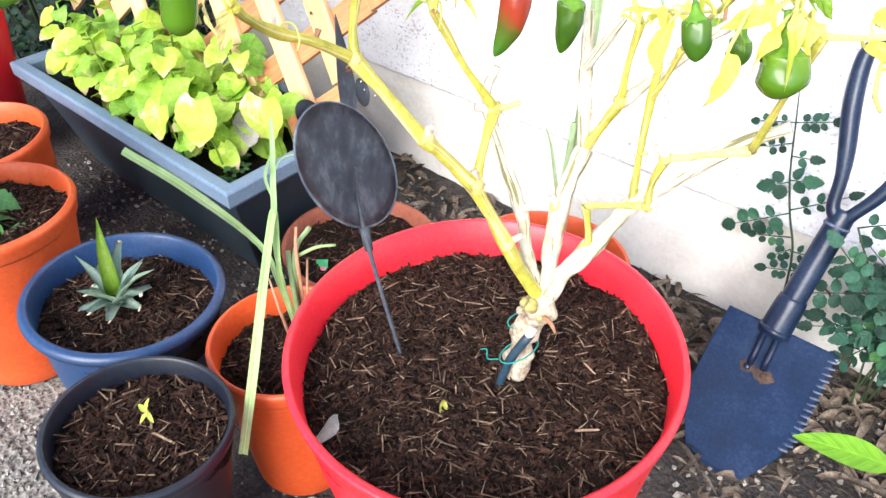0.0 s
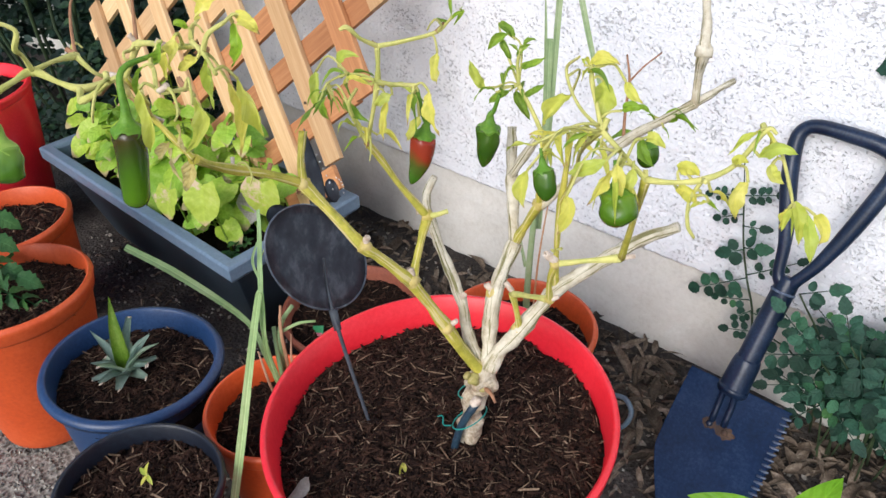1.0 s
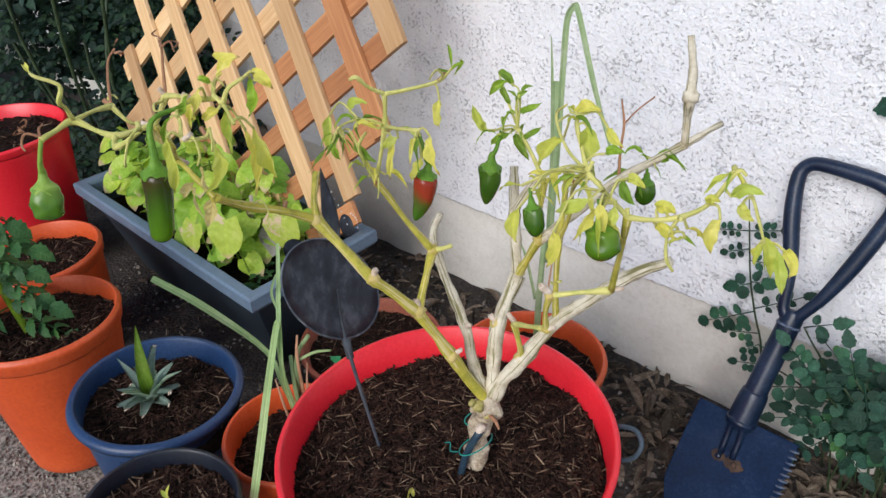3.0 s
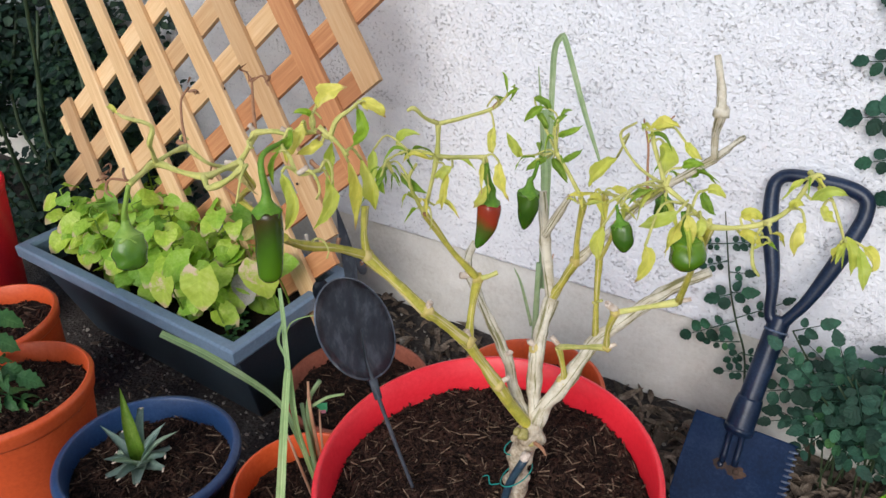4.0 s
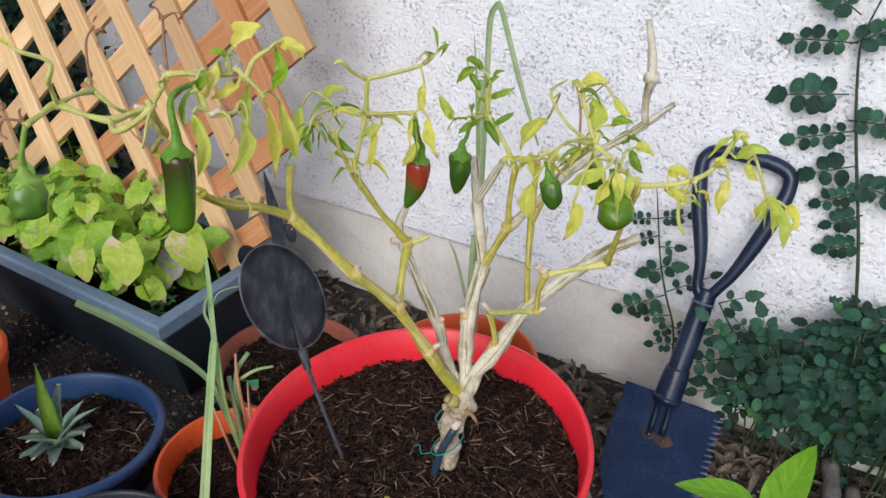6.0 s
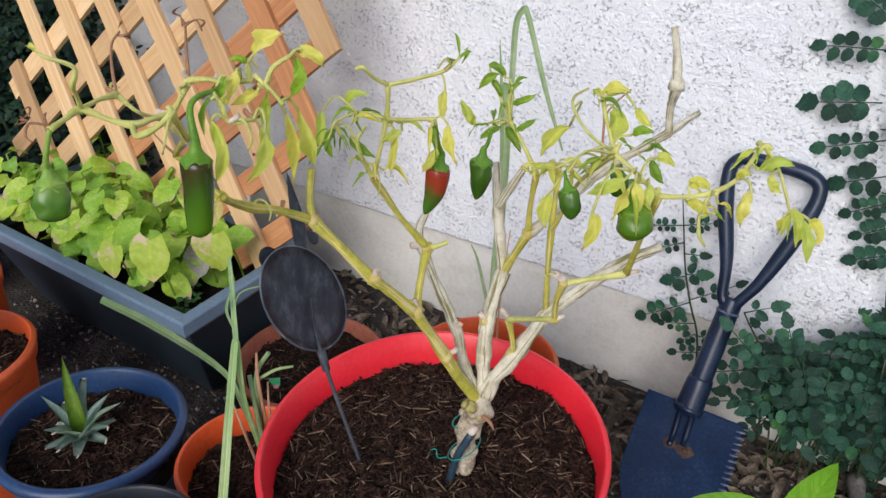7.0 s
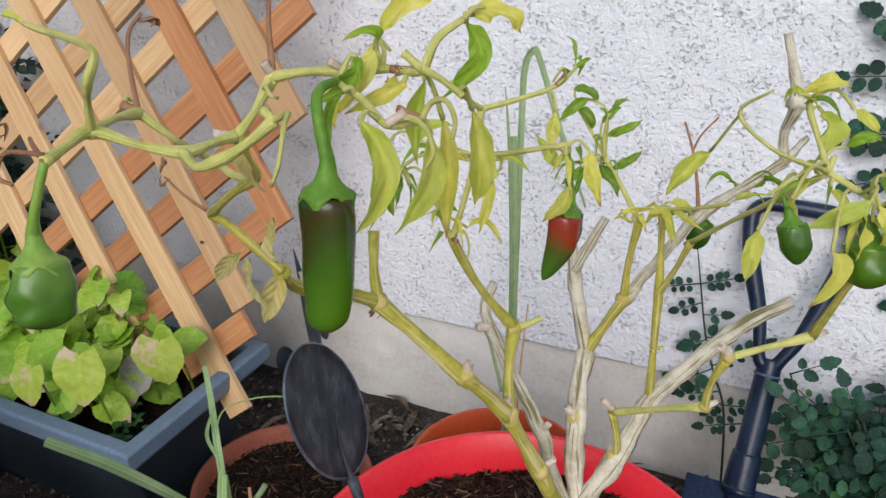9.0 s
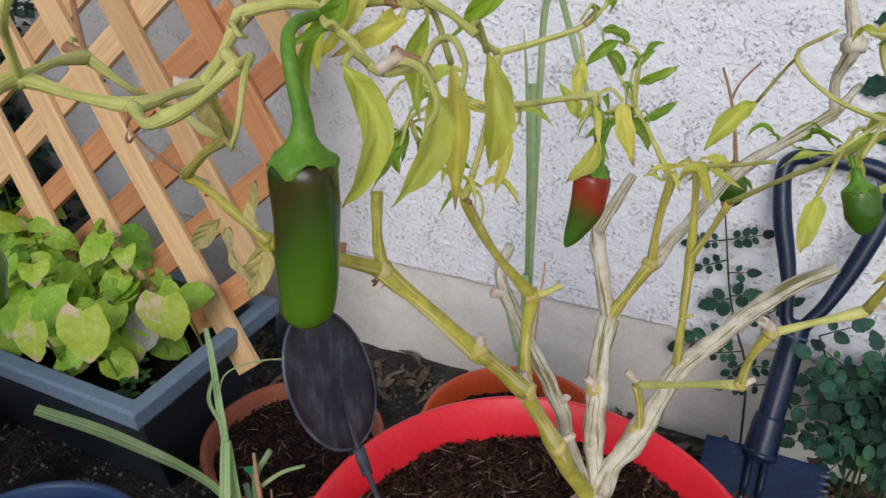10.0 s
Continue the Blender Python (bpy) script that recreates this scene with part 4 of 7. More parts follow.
stem("branch", [(-0.115, -0.515, 0.529, 0.0026), (-0.0986, -0.5073, 0.5344, 0.0022), (-0.0809, -0.4988, 0.5396, 0.0030)], YOUNG, 9)
stem("stub", [(-0.0809, -0.4988, 0.5396, 0.0022), (-0.0776, -0.4962, 0.5405, 0.0021), (-0.0743, -0.494, 0.5414, 0.0016)], CUT, 7, 0.5)
stem("branch", [(-0.0809, -0.4988, 0.5396, 0.0026), (-0.0713, -0.5092, 0.5768, 0.0022), (-0.062, -0.522, 0.61, 0.0028)], GREENWOOD, 9)
stem("branch", [(-0.062, -0.522, 0.61, 0.0022), (-0.0491, -0.5214, 0.6129, 0.0018), (-0.0369, -0.5156, 0.6162, 0.0019), (-0.028, -0.502, 0.621, 0.0017), (-0.0209, -0.4912, 0.6371, 0.0015), (-0.0159, -0.4903, 0.6361, 0.0011)], YOUNG, 8)
stem("branch", [(-0.157, -0.445, 0.444, 0.0036), (-0.158, -0.4452, 0.4805, 0.0029), (-0.1593, -0.4416, 0.5164, 0.0033), (-0.1622, -0.4319, 0.5446, 0.0026), (-0.1641, -0.4274, 0.5652, 0.003)], GREENWOOD, 9)
stem("branch", [(-0.1593, -0.4416, 0.5164, 0.0026), (-0.1516, -0.4437, 0.5354, 0.0022), (-0.1445, -0.4479, 0.556, 0.0026)], GREENWOOD, 9)
stem("branch", [(-0.1798, -0.4389, 0.5073, 0.0046), (-0.1676, -0.4118, 0.5206, 0.0038), (-0.1476, -0.3813, 0.5453, 0.0040), (-0.1244, -0.3748, 0.5658, 0.0034), (-0.104, -0.37, 0.583, 0.0042)], PALE, 10)
stem("branch", [(-0.104, -0.37, 0.583, 0.0036), (-0.1071, -0.3657, 0.5995, 0.0030), (-0.103, -0.374, 0.621, 0.0046), (-0.1085, -0.3654, 0.6383, 0.0032), (-0.1145, -0.361, 0.657, 0.0030)], PALE, 10, 0.35)
stem("stub", [(-0.104, -0.37, 0.583, 0.0034), (-0.0987, -0.3548, 0.5873, 0.0027), (-0.0933, -0.3369, 0.5904, 0.0020)], PALE, 9)
# the forward-reaching left limb
stem("branch", [(-0.2687, -0.6462, 0.607, 0.0031), (-0.2733, -0.6481, 0.6125, 0.0025), (-0.278, -0.65, 0.618, 0.0026), (-0.2847, -0.6515, 0.6246, 0.0023), (-0.2914, -0.653, 0.6291, 0.0028)], GREENWOOD, 10)
stem("branch", [(-0.2914, -0.653, 0.6291, 0.0026), (-0.2736, -0.6609, 0.6419, 0.0022), (-0.2558, -0.6688, 0.6527, 0.0026), (-0.255, -0.6723, 0.6604, 0.0023), (-0.2541, -0.6757, 0.6682, 0.003)], GREENWOOD, 10)
stem("branch", [(-0.2541, -0.6757, 0.6682, 0.0026), (-0.2484, -0.6732, 0.6756, 0.0022), (-0.2426, -0.6708, 0.685, 0.0028)], YOUNG, 10)
stem("branch", [(-0.2541, -0.6757, 0.6682, 0.0027), (-0.2549, -0.6858, 0.6686, 0.0022), (-0.2556, -0.696, 0.669, 0.0025), (-0.2661, -0.7009, 0.6712, 0.0019), (-0.2767, -0.7059, 0.6753, 0.0027), (-0.274, -0.7156, 0.6748, 0.002), (-0.2712, -0.7253, 0.6735, 0.0023)], YOUNG, 10)
stem("branch", [(-0.2556, -0.696, 0.669, 0.0024), (-0.247, -0.7013, 0.6678, 0.002), (-0.2385, -0.7027, 0.6706, 0.0024), (-0.2312, -0.6994, 0.6747, 0.002), (-0.2239, -0.6961, 0.6808, 0.0024)], YOUNG, 9)
stem("branch", [(-0.2767, -0.7059, 0.6753, 0.002), (-0.2803, -0.6943, 0.6756, 0.0018), (-0.284, -0.6827, 0.6739, 0.0028)], YOUNG, 9)
stem("branch", [(-0.284, -0.6827, 0.6739, 0.0022), (-0.2749, -0.6799, 0.6662, 0.0017), (-0.2772, -0.67, 0.6593, 0.0017), (-0.2795, -0.66, 0.6523, 0.002), (-0.2677, -0.6644, 0.6505, 0.0019), (-0.2558, -0.6688, 0.6527, 0.0021)], YOUNG, 9)
stem("branch", [(-0.2767, -0.7059, 0.6753, 0.002), (-0.271, -0.7095, 0.6849, 0.0016), (-0.2653, -0.7131, 0.6905, 0.0018), (-0.2642, -0.7106, 0.6981, 0.0016), (-0.2707, -0.7175, 0.7031, 0.0013), (-0.276, -0.718, 0.7045, 0.0009)], YOUNG, 8)
stem("branch", [(-0.2426, -0.6708, 0.685, 0.0025), (-0.2314, -0.6694, 0.6871, 0.002), (-0.2202, -0.668, 0.6876, 0.0023), (-0.2106, -0.6602, 0.6873, 0.0019), (-0.2046, -0.6624, 0.6874, 0.0016), (-0.1987, -0.6646, 0.689, 0.0021), (-0.1954, -0.6624, 0.6964, 0.0016), (-0.1907, -0.6562, 0.7008, 0.0015)], YOUNG, 10)
stem("branch", [(-0.1987, -0.6646, 0.689, 0.0017), (-0.1921, -0.6665, 0.6868, 0.0013), (-0.1856, -0.6685, 0.6837, 0.0014)], YOUNG, 8)
stem("branch", [(-0.2202, -0.668, 0.6876, 0.0019), (-0.2155, -0.679, 0.6872, 0.0016), (-0.206, -0.6839, 0.6847, 0.0013), (-0.1965, -0.6888, 0.6805, 0.0016), (-0.192, -0.6798, 0.6797, 0.0013)], YOUNG, 8)
stem("branch", [(-0.1907, -0.6562, 0.7008, 0.0012), (-0.188, -0.653, 0.7035, 0.001), (-0.184, -0.6505, 0.7025, 0.0008)], YOUNG, 7)
stem("twig", [(-0.284, -0.6827, 0.6739, 0.0014), (-0.2888, -0.6785, 0.686, 0.0011), (-0.2915, -0.6741, 0.695, 0.001), (-0.2888, -0.6701, 0.7006, 0.0008)], TWIG, 7)
stem("twig", [(-0.2426, -0.6708, 0.685, 0.0016), (-0.2449, -0.6675, 0.6968, 0.0012), (-0.2459, -0.6647, 0.7078, 0.0009), (-0.2519, -0.6618, 0.7107, 0.0006)], TWIG, 7)
stem("twig", [(-0.2459, -0.6647, 0.7078, 0.0008), (-0.2399, -0.6627, 0.7108, 0.0007), (-0.2359, -0.6636, 0.7068, 0.0006)], TWIG, 6)
stem("twig", [(-0.2712, -0.7253, 0.6735, 0.0013), (-0.2775, -0.7227, 0.6765, 0.001), (-0.2838, -0.7186, 0.6762, 0.0008)], TWIG, 6)
stem("twig", [(-0.2715, -0.7245, 0.675, 0.0011), (-0.279, -0.729, 0.676, 0.001), (-0.28, -0.732, 0.671, 0.001), (-0.2735, -0.7332, 0.6700, 0.0008)], TWIG, 6)
stem("twig", [(-0.2914, -0.653, 0.6291, 0.0012), (-0.3038, -0.6523, 0.6342, 0.0008), (-0.3138, -0.6503, 0.6392, 0.0005)], TWIG, 6)
# middle sprouts
stem("branch", [(-0.25, -0.536, 0.577, 0.0024), (-0.2444, -0.5341, 0.5964, 0.0018), (-0.2388, -0.5322, 0.6201, 0.0022), (-0.237, -0.532, 0.632, 0.0018), (-0.236, -0.532, 0.643, 0.0021)], YOUNG, 9)
stem("branch", [(-0.25, -0.536, 0.577, 0.002), (-0.2538, -0.5393, 0.5891, 0.0017), (-0.255, -0.543, 0.6047, 0.0015), (-0.2507, -0.5389, 0.6151, 0.0013)], YOUNG, 8)
stem("branch", [(-0.236, -0.532, 0.643, 0.0018), (-0.239, -0.542, 0.65, 0.0015), (-0.2409, -0.5492, 0.6581, 0.0017), (-0.2443, -0.5523, 0.6571, 0.0013)], YOUNG, 8)
stem("branch", [(-0.236, -0.532, 0.643, 0.0019), (-0.2229, -0.5221, 0.646, 0.0017), (-0.2074, -0.511, 0.6514, 0.0014), (-0.2, -0.5077, 0.6587, 0.0009)], YOUNG, 8)
stem("branch", [(-0.2388, -0.5322, 0.6201, 0.0019), (-0.2165, -0.5405, 0.6273, 0.0017), (-0.1904, -0.5492, 0.6361, 0.0016)], YOUNG, 8)
stem("branch", [(-0.2388, -0.5322, 0.6201, 0.0015), (-0.2478, -0.5351, 0.6231, 0.0013), (-0.2567, -0.5392, 0.6231, 0.001)], YOUNG, 7)
# right-hand sprouts
stem("branch", [(-0.1445, -0.4479, 0.556, 0.0018), (-0.1233, -0.483, 0.5867, 0.0016), (-0.1045, -0.5082, 0.6106, 0.0017), (-0.0902, -0.5194, 0.6269, 0.002)], YOUNG, 8)
stem("branch", [(-0.0902, -0.5194, 0.6269, 0.0018), (-0.0954, -0.5177, 0.6387, 0.0016), (-0.1016, -0.5147, 0.6533, 0.0015), (-0.0956, -0.5108, 0.6583, 0.001)], YOUNG, 8)
stem("branch", [(-0.0902, -0.5194, 0.6269, 0.0018), (-0.0771, -0.5225, 0.621, 0.0016), (-0.062, -0.522, 0.61, 0.0018)], YOUNG, 8)
stem("branch", [(-0.1641, -0.4274, 0.5652, 0.0016), (-0.1474, -0.4405, 0.5728, 0.0013), (-0.128, -0.4534, 0.583, 0.0012)], YOUNG, 8)
stem("branch", [(-0.0902, -0.5194, 0.6269, 0.0014), (-0.1127, -0.5074, 0.6312, 0.0012), (-0.128, -0.496, 0.6425, 0.001), (-0.1158, -0.5037, 0.6549, 0.0008)], YOUNG, 7)
stem("twig", [(-0.1476, -0.3813, 0.5453, 0.0016), (-0.1521, -0.3747, 0.566, 0.0013), (-0.1582, -0.3619, 0.582, 0.0012), (-0.166, -0.3549, 0.5982, 0.0008)], TWIG, 7)
stem("twig", [(-0.1582, -0.3619, 0.582, 0.001), (-0.1553, -0.3488, 0.5893, 0.0008), (-0.147, -0.339, 0.599, 0.0008)], TWIG, 6)
stem("twig", [(-0.0369, -0.5156, 0.6162, 0.0013), (-0.0394, -0.5206, 0.6057, 0.0012), (-0.0373, -0.5227, 0.5941, 0.0012), (-0.0334, -0.5213, 0.5871, 0.001)], YOUNG, 7)
stem("twig", [(-0.0209, -0.4912, 0.6371, 0.0012), (-0.0119, -0.4922, 0.6291, 0.0011), (-0.0039, -0.4944, 0.6151, 0.001), (0.0012, -0.4946, 0.6032, 0.0008)], YOUNG, 7)

for p, r in (((-0.2325, -0.564, 0.5175), 0.0066), ((-0.2175, -0.537, 0.4785), 0.0072), ((-0.206, -0.517, 0.429), 0.0076), ((-0.271, -0.576, 0.557), 0.0062), ((-0.2255, -0.509, 0.5155), 0.0058), ((-0.196, -0.47, 0.435), 0.0084),
             ((-0.169, -0.473, 0.414), 0.0084), ((-0.115, -0.515, 0.529), 0.0046), ((-0.1219, -0.5078, 0.4926), 0.004), ((-0.1798, -0.4389, 0.5073), 0.0058), ((-0.284, -0.6827, 0.6739), 0.0030), ((-0.2426, -0.6708, 0.685), 0.0030), ((-0.2541, -0.6757, 0.6682), 0.0032), ((-0.2767, -0.7059, 0.6753), 0.0029), ((-0.2914, -0.653, 0.6291), 0.0031), ((-0.2385, -0.7027, 0.6706), 0.0027), ((-0.2202, -0.668, 0.6876), 0.0026), ((-0.103, -0.374, 0.621), 0.0072)):
    bm = bmesh.new()
    bmesh.ops.create_icosphere(bm, subdivisions=2, radius=r * (0.80 if p[1] > -0.64 else 0.62))
    for v in bm.verts:
        v.co = Vector(p) + v.co * (1 + 0.45 * noise.noise((Vector(p) + v.co) * 240))
    part("node", bm, YOUNG if p[1] < -0.64 else NODE if p[1] < -0.43 else PALE, pepper)
for p, d, r in (((-0.2325, -0.564, 0.5175), (0.4, 0.2, 1), 0.0026), ((-0.2175, -0.537, 0.4795), (-0.3, 0.1, 1), 0.003), ((-0.115, -0.515, 0.531), (-0.5, -0.5, 0.7), 0.0026), ((-0.173, -0.478, 0.454), (-0.7, 0, 0.6), 0.0022), ((-0.196, -0.47, 0.437), (-1, -0.3, 0.8), 0.003), ((-0.203, -0.514, 0.43), (1, 0, 1.2), 0.0024), ((-0.2129, -0.4907, 0.4353), (0.8, -0.2, 1), 0.0026), ((-0.25, -0.483, 0.496), (-1, -1, 0.3), 0.003)):
    a = Vector(p)
    part("cut_bud", tube([(*a, r * 1.05), (*(a + Vector(d).normalized() * 0.0055), r * 0.95), (*(a + Vector(d).normalized() * 0.0085), r * 0.85), (*(a + Vector(d).normalized() * 0.0088), r * 0.45)], 10, 3, wobble=0.4), CUT, pepper)
# knots at the crown
for p, r, mt in (((-0.1893, -0.5057, 0.3731), 0.0050, KNOT), ((-0.184, -0.5001, 0.3625), 0.0034, KNOT), ((-0.2012, -0.4983, 0.3562), 0.003, TRUNK), ((-0.1857, -0.5071, 0.3519), 0.0046, CUT), ((-0.1925, -0.5082, 0.377), 0.0032, KNOT)):
    bm = bmesh.new()
    bmesh.ops.create_icosphere(bm, subdivisions=3, radius=r)
    for v in bm.verts:
        v.co = Vector(p) + v.co * (1 + 0.5 * noise.noise((Vector(p) + v.co) * 190))
    part("knot", bm, mt, pepper)
stem("twig", [(-0.182, -0.4996, 0.3625, 0.0022), (-0.1738, -0.5015, 0.3631, 0.0019), (-0.1682, -0.504, 0.3594, 0.001)], TWIG, 7, 0.4)
straw = thing("dry_straw", "pale curved dry straw lying on the soil of the red pot", "straw", at=(-0.169, -0.393, 0.272))
part("strand", tube([(-0.1755, -0.3645, 0.279, 0.0005), (-0.1725, -0.379, 0.277, 0.0008), (-0.1689, -0.3928, 0.274, 0.0009), (-0.1604, -0.4035, 0.272, 0.0009), (-0.1504, -0.4113, 0.272, 0.0008), (-0.1321, -0.4197, 0.273, 0.0004)], 6, 3), FIBRE, straw)
rod = thing("support_rod", "short dark blue plastic rod tied beside the pepper trunk", "stake", at=(-0.206, -0.517, 0.27))
part("rod", tube([(-0.2065, -0.519, 0.262, 0.0034), (-0.1993, -0.5121, 0.3124, 0.0034), (-0.1861, -0.5063, 0.3482, 0.0034)], 10, 3), RODBLUE, rod)
twine = thing("twine", "teal garden twine tied round trunk and rod", "twine", at=(-0.2027, -0.5, 0.3101))
for ring_z, cx, cy, rx, ry, slant in ((0.343, -0.2005, -0.4925, 0.0124, 0.0125, 0.006), (0.317, -0.1985, -0.5000, 0.0125, 0.0172, 0.007)):
    around = [2 * math.pi * k / 14 for k in range(15)]
    part("loop", tube([(cx + rx * math.cos(a), cy + ry * math.sin(a), ring_z + slant * math.cos(a), 0.0006) for a in around], 6, 2), TWINE, twine)
part("loose_end", tube([(-0.2065, -0.5152, 0.3141, 0.0006), (-0.2179, -0.5126, 0.3043, 0.0006), (-0.223, -0.5072, 0.3065, 0.0006), (-0.2285, -0.5083, 0.3036, 0.0005)], 6, 4), TWINE, twine)



# ---- peppers ----
def fruit(label, top, calyx, tip, radius, material, hang, blunt=0.5, lobes=3, via=None, taper=0.0, lump=0.10, crook=0.12, cap_material=None):
    """A pepper: stalk from top to calyx, body down to tip; parts of the plant."""
    calyx, tip = Vector(calyx), Vector(tip)
    axis = tip - calyx
    ln = axis.length
    m = Matrix.Translation(tip) @ Vector((0, 0, 1)).rotation_difference(-axis).to_matrix().to_4x4()
    bm = bmesh.new()
    segs, rows = 28, 22
    rings = []
    for i in range(rows + 1):
        t = (i / rows) ** 1.4
        r = radius * (math.sin(math.pi * 0.5 * min(1, (t + 0.0005) / blunt)) ** 0.6 if t < blunt else 1 - 0.10 * ((t - blunt) / (1 - blunt)) ** 2.2)
        r *= 1 - taper * (1 - t)
        if t > 0.93:
            r *= 1 - 0.55 * ((t - 0.93) / 0.07) ** 2
        ring = []
        for k in range(segs):
            a = 2 * math.pi * k / segs
            rr = r * (1 + 0.055 * math.cos(lobes * a + 1) * (0.4 + 0.6 * t) + lump * noise.noise(Vector((math.cos(a), math.sin(a), t * 2.5)) * 1.3 + calyx * 50))
            ring.append(bm.verts.new((math.cos(a) * rr + crook * radius * math.sin(t * 3), math.sin(a) * rr, t * ln)))
        rings.append(ring)
    for a, b in zip(rings, rings[1:]):
        for k in range(segs):
            bm.faces.new((a[k], a[(k + 1) % segs], b[(k + 1) % segs], b[k]))
    bm.faces.new(rings[0][::-1])
    bm.faces.new(rings[-1])
    me = mesh("pepper", bm, material)
    body = new("pepper", me)
    body.parent = pepper
    body.matrix_local = Matrix.Translation(-pepper.location) @ m
    body["label"] = label
    bm = bmesh.new()
    turn = rnd.uniform(0, 6.28)
    rim = []
    for i, (r, z) in enumerate(((0.90, -0.42), (0.95, -0.36), (0.86, -0.16), (0.66, 0.02), (0.46, 0.22), (0.33, 0.46), (0.25, 0.80))):
        ring = []
        for k in range(30):
            a = 2 * math.pi * k / 30
            lobe = max(0.0, 1 - i / 3) * (0.26 * math.cos(5 * a + turn) + 0.10 * math.cos(3 * a))
            ring.append(bm.verts.new((math.cos(a) * r * radius + crook * radius * math.sin(3), math.sin(a) * r * radius, ln + radius * (z - lobe))))
        if rim:
            for k in range(30):
                bm.faces.new((rim[k], rim[(k + 1) % 30], ring[(k + 1) % 30], ring[k]))
        rim = ring
    c = new("calyx", mesh("calyx", bm, cap_material or CALYX))
    c.parent = body
    top = Vector(top)
    mid = Vector(via) if via else calyx.lerp(top, 0.5) + Vector(hang)
    up = calyx - axis.normalized() * 0.45 * radius
    s = tube([(*up, radius * 0.33), (*(calyx - axis.normalized() * 0.9 * radius), radius * 0.26), (*mid, radius * 0.17), (*top, radius * 0.15)], 10, 5, wobble=0.2)
    inv = m.inverted()
    for v in s.verts:
        v.co = inv @ v.co
    st = new("stalk", mesh("stalk", s, cap_material or CALYX))
    st.parent = body
    return body


fruit("long green pepper flushed purple-brown near its stalk", (-0.2166, -0.676, 0.6876), (-0.207, -0.701, 0.6674), (-0.2063, -0.7078, 0.6312), 0.0073, PLONG, (0, 0, 0), 0.13, 3, (-0.2118, -0.6945, 0.6875), 0.27, 0.09)
fruit("stubby lumpy green pepper", (-0.2712, -0.7253, 0.6735), (-0.2772, -0.7298, 0.6488), (-0.2755, -0.7335, 0.6303), 0.0074, PPALE, (-0.001, -0.001, 0), 0.25, 4, None, 0.0, 0.28, 0.1, PALECALYX)
fruit("half-ripe pepper, red above and green below", (-0.1904, -0.5473, 0.6332), (-0.1912, -0.5432, 0.6049), (-0.198, -0.55, 0.571), 0.0076, PRED, (0.001, 0, 0), 0.75, 3, None, 0.15, 0.1, 0.35)
fruit("dark green pepper", (-0.2071, -0.451, 0.5912), (-0.2122, -0.4561, 0.5688), (-0.214, -0.461, 0.537), 0.0090, PGREEN, (0, 0, 0), 0.5, 3, None, 0.32, 0.2)
fruit("round green pepper", (-0.0761, -0.5285, 0.6191), (-0.0720, -0.5310, 0.6045), (-0.069, -0.535, 0.586), 0.0097, PLIGHT, (0, 0, 0), 0.4, 4, None, 0.0, 0.14)
fruit("small dark green pepper", (-0.1055, -0.5506, 0.6257), (-0.1015, -0.5538, 0.617), (-0.0964, -0.5568, 0.6015), 0.0056, PGREEN, (0, 0, 0), 0.5)
fruit("dark green pepper half hidden by leaves", (-0.151, -0.3305, 0.533), (-0.151, -0.33, 0.5208), (-0.151, -0.3311, 0.4995), 0.0082, PGREEN, (0, 0, 0), 0.5)


def leaf_part(base, along, length, width, face=(0.3, -0.8, 0.5), material=YLEAF, droop=0.7, fold=0.35, owner=None, **more):
    bm = leaf(bmesh.new(), aim(base, along, face), length, width, droop, fold, **more)
    return part("leaf", bm, material, owner or pepper)


def petiole(base, mid):
    """A thin stalk from the nearest stem to a leaf's foot."""
    near = min(STEM_POINTS, key=lambda q: (q - base).length + 0.6 * max(0.0, base.z - q.z - 0.01))
    far = (near - base).length
    if 0.002 < far < 0.06:
        lift = near.lerp(base, 0.55) + Vector((0, 0, 0.16 * far)) + (base - mid).normalized() * 0.18 * far
        part("petiole", tube([(*near, 0.0009), (*lift, 0.0007), (*base, 0.0008)], 6, 4), YOUNG, pepper)


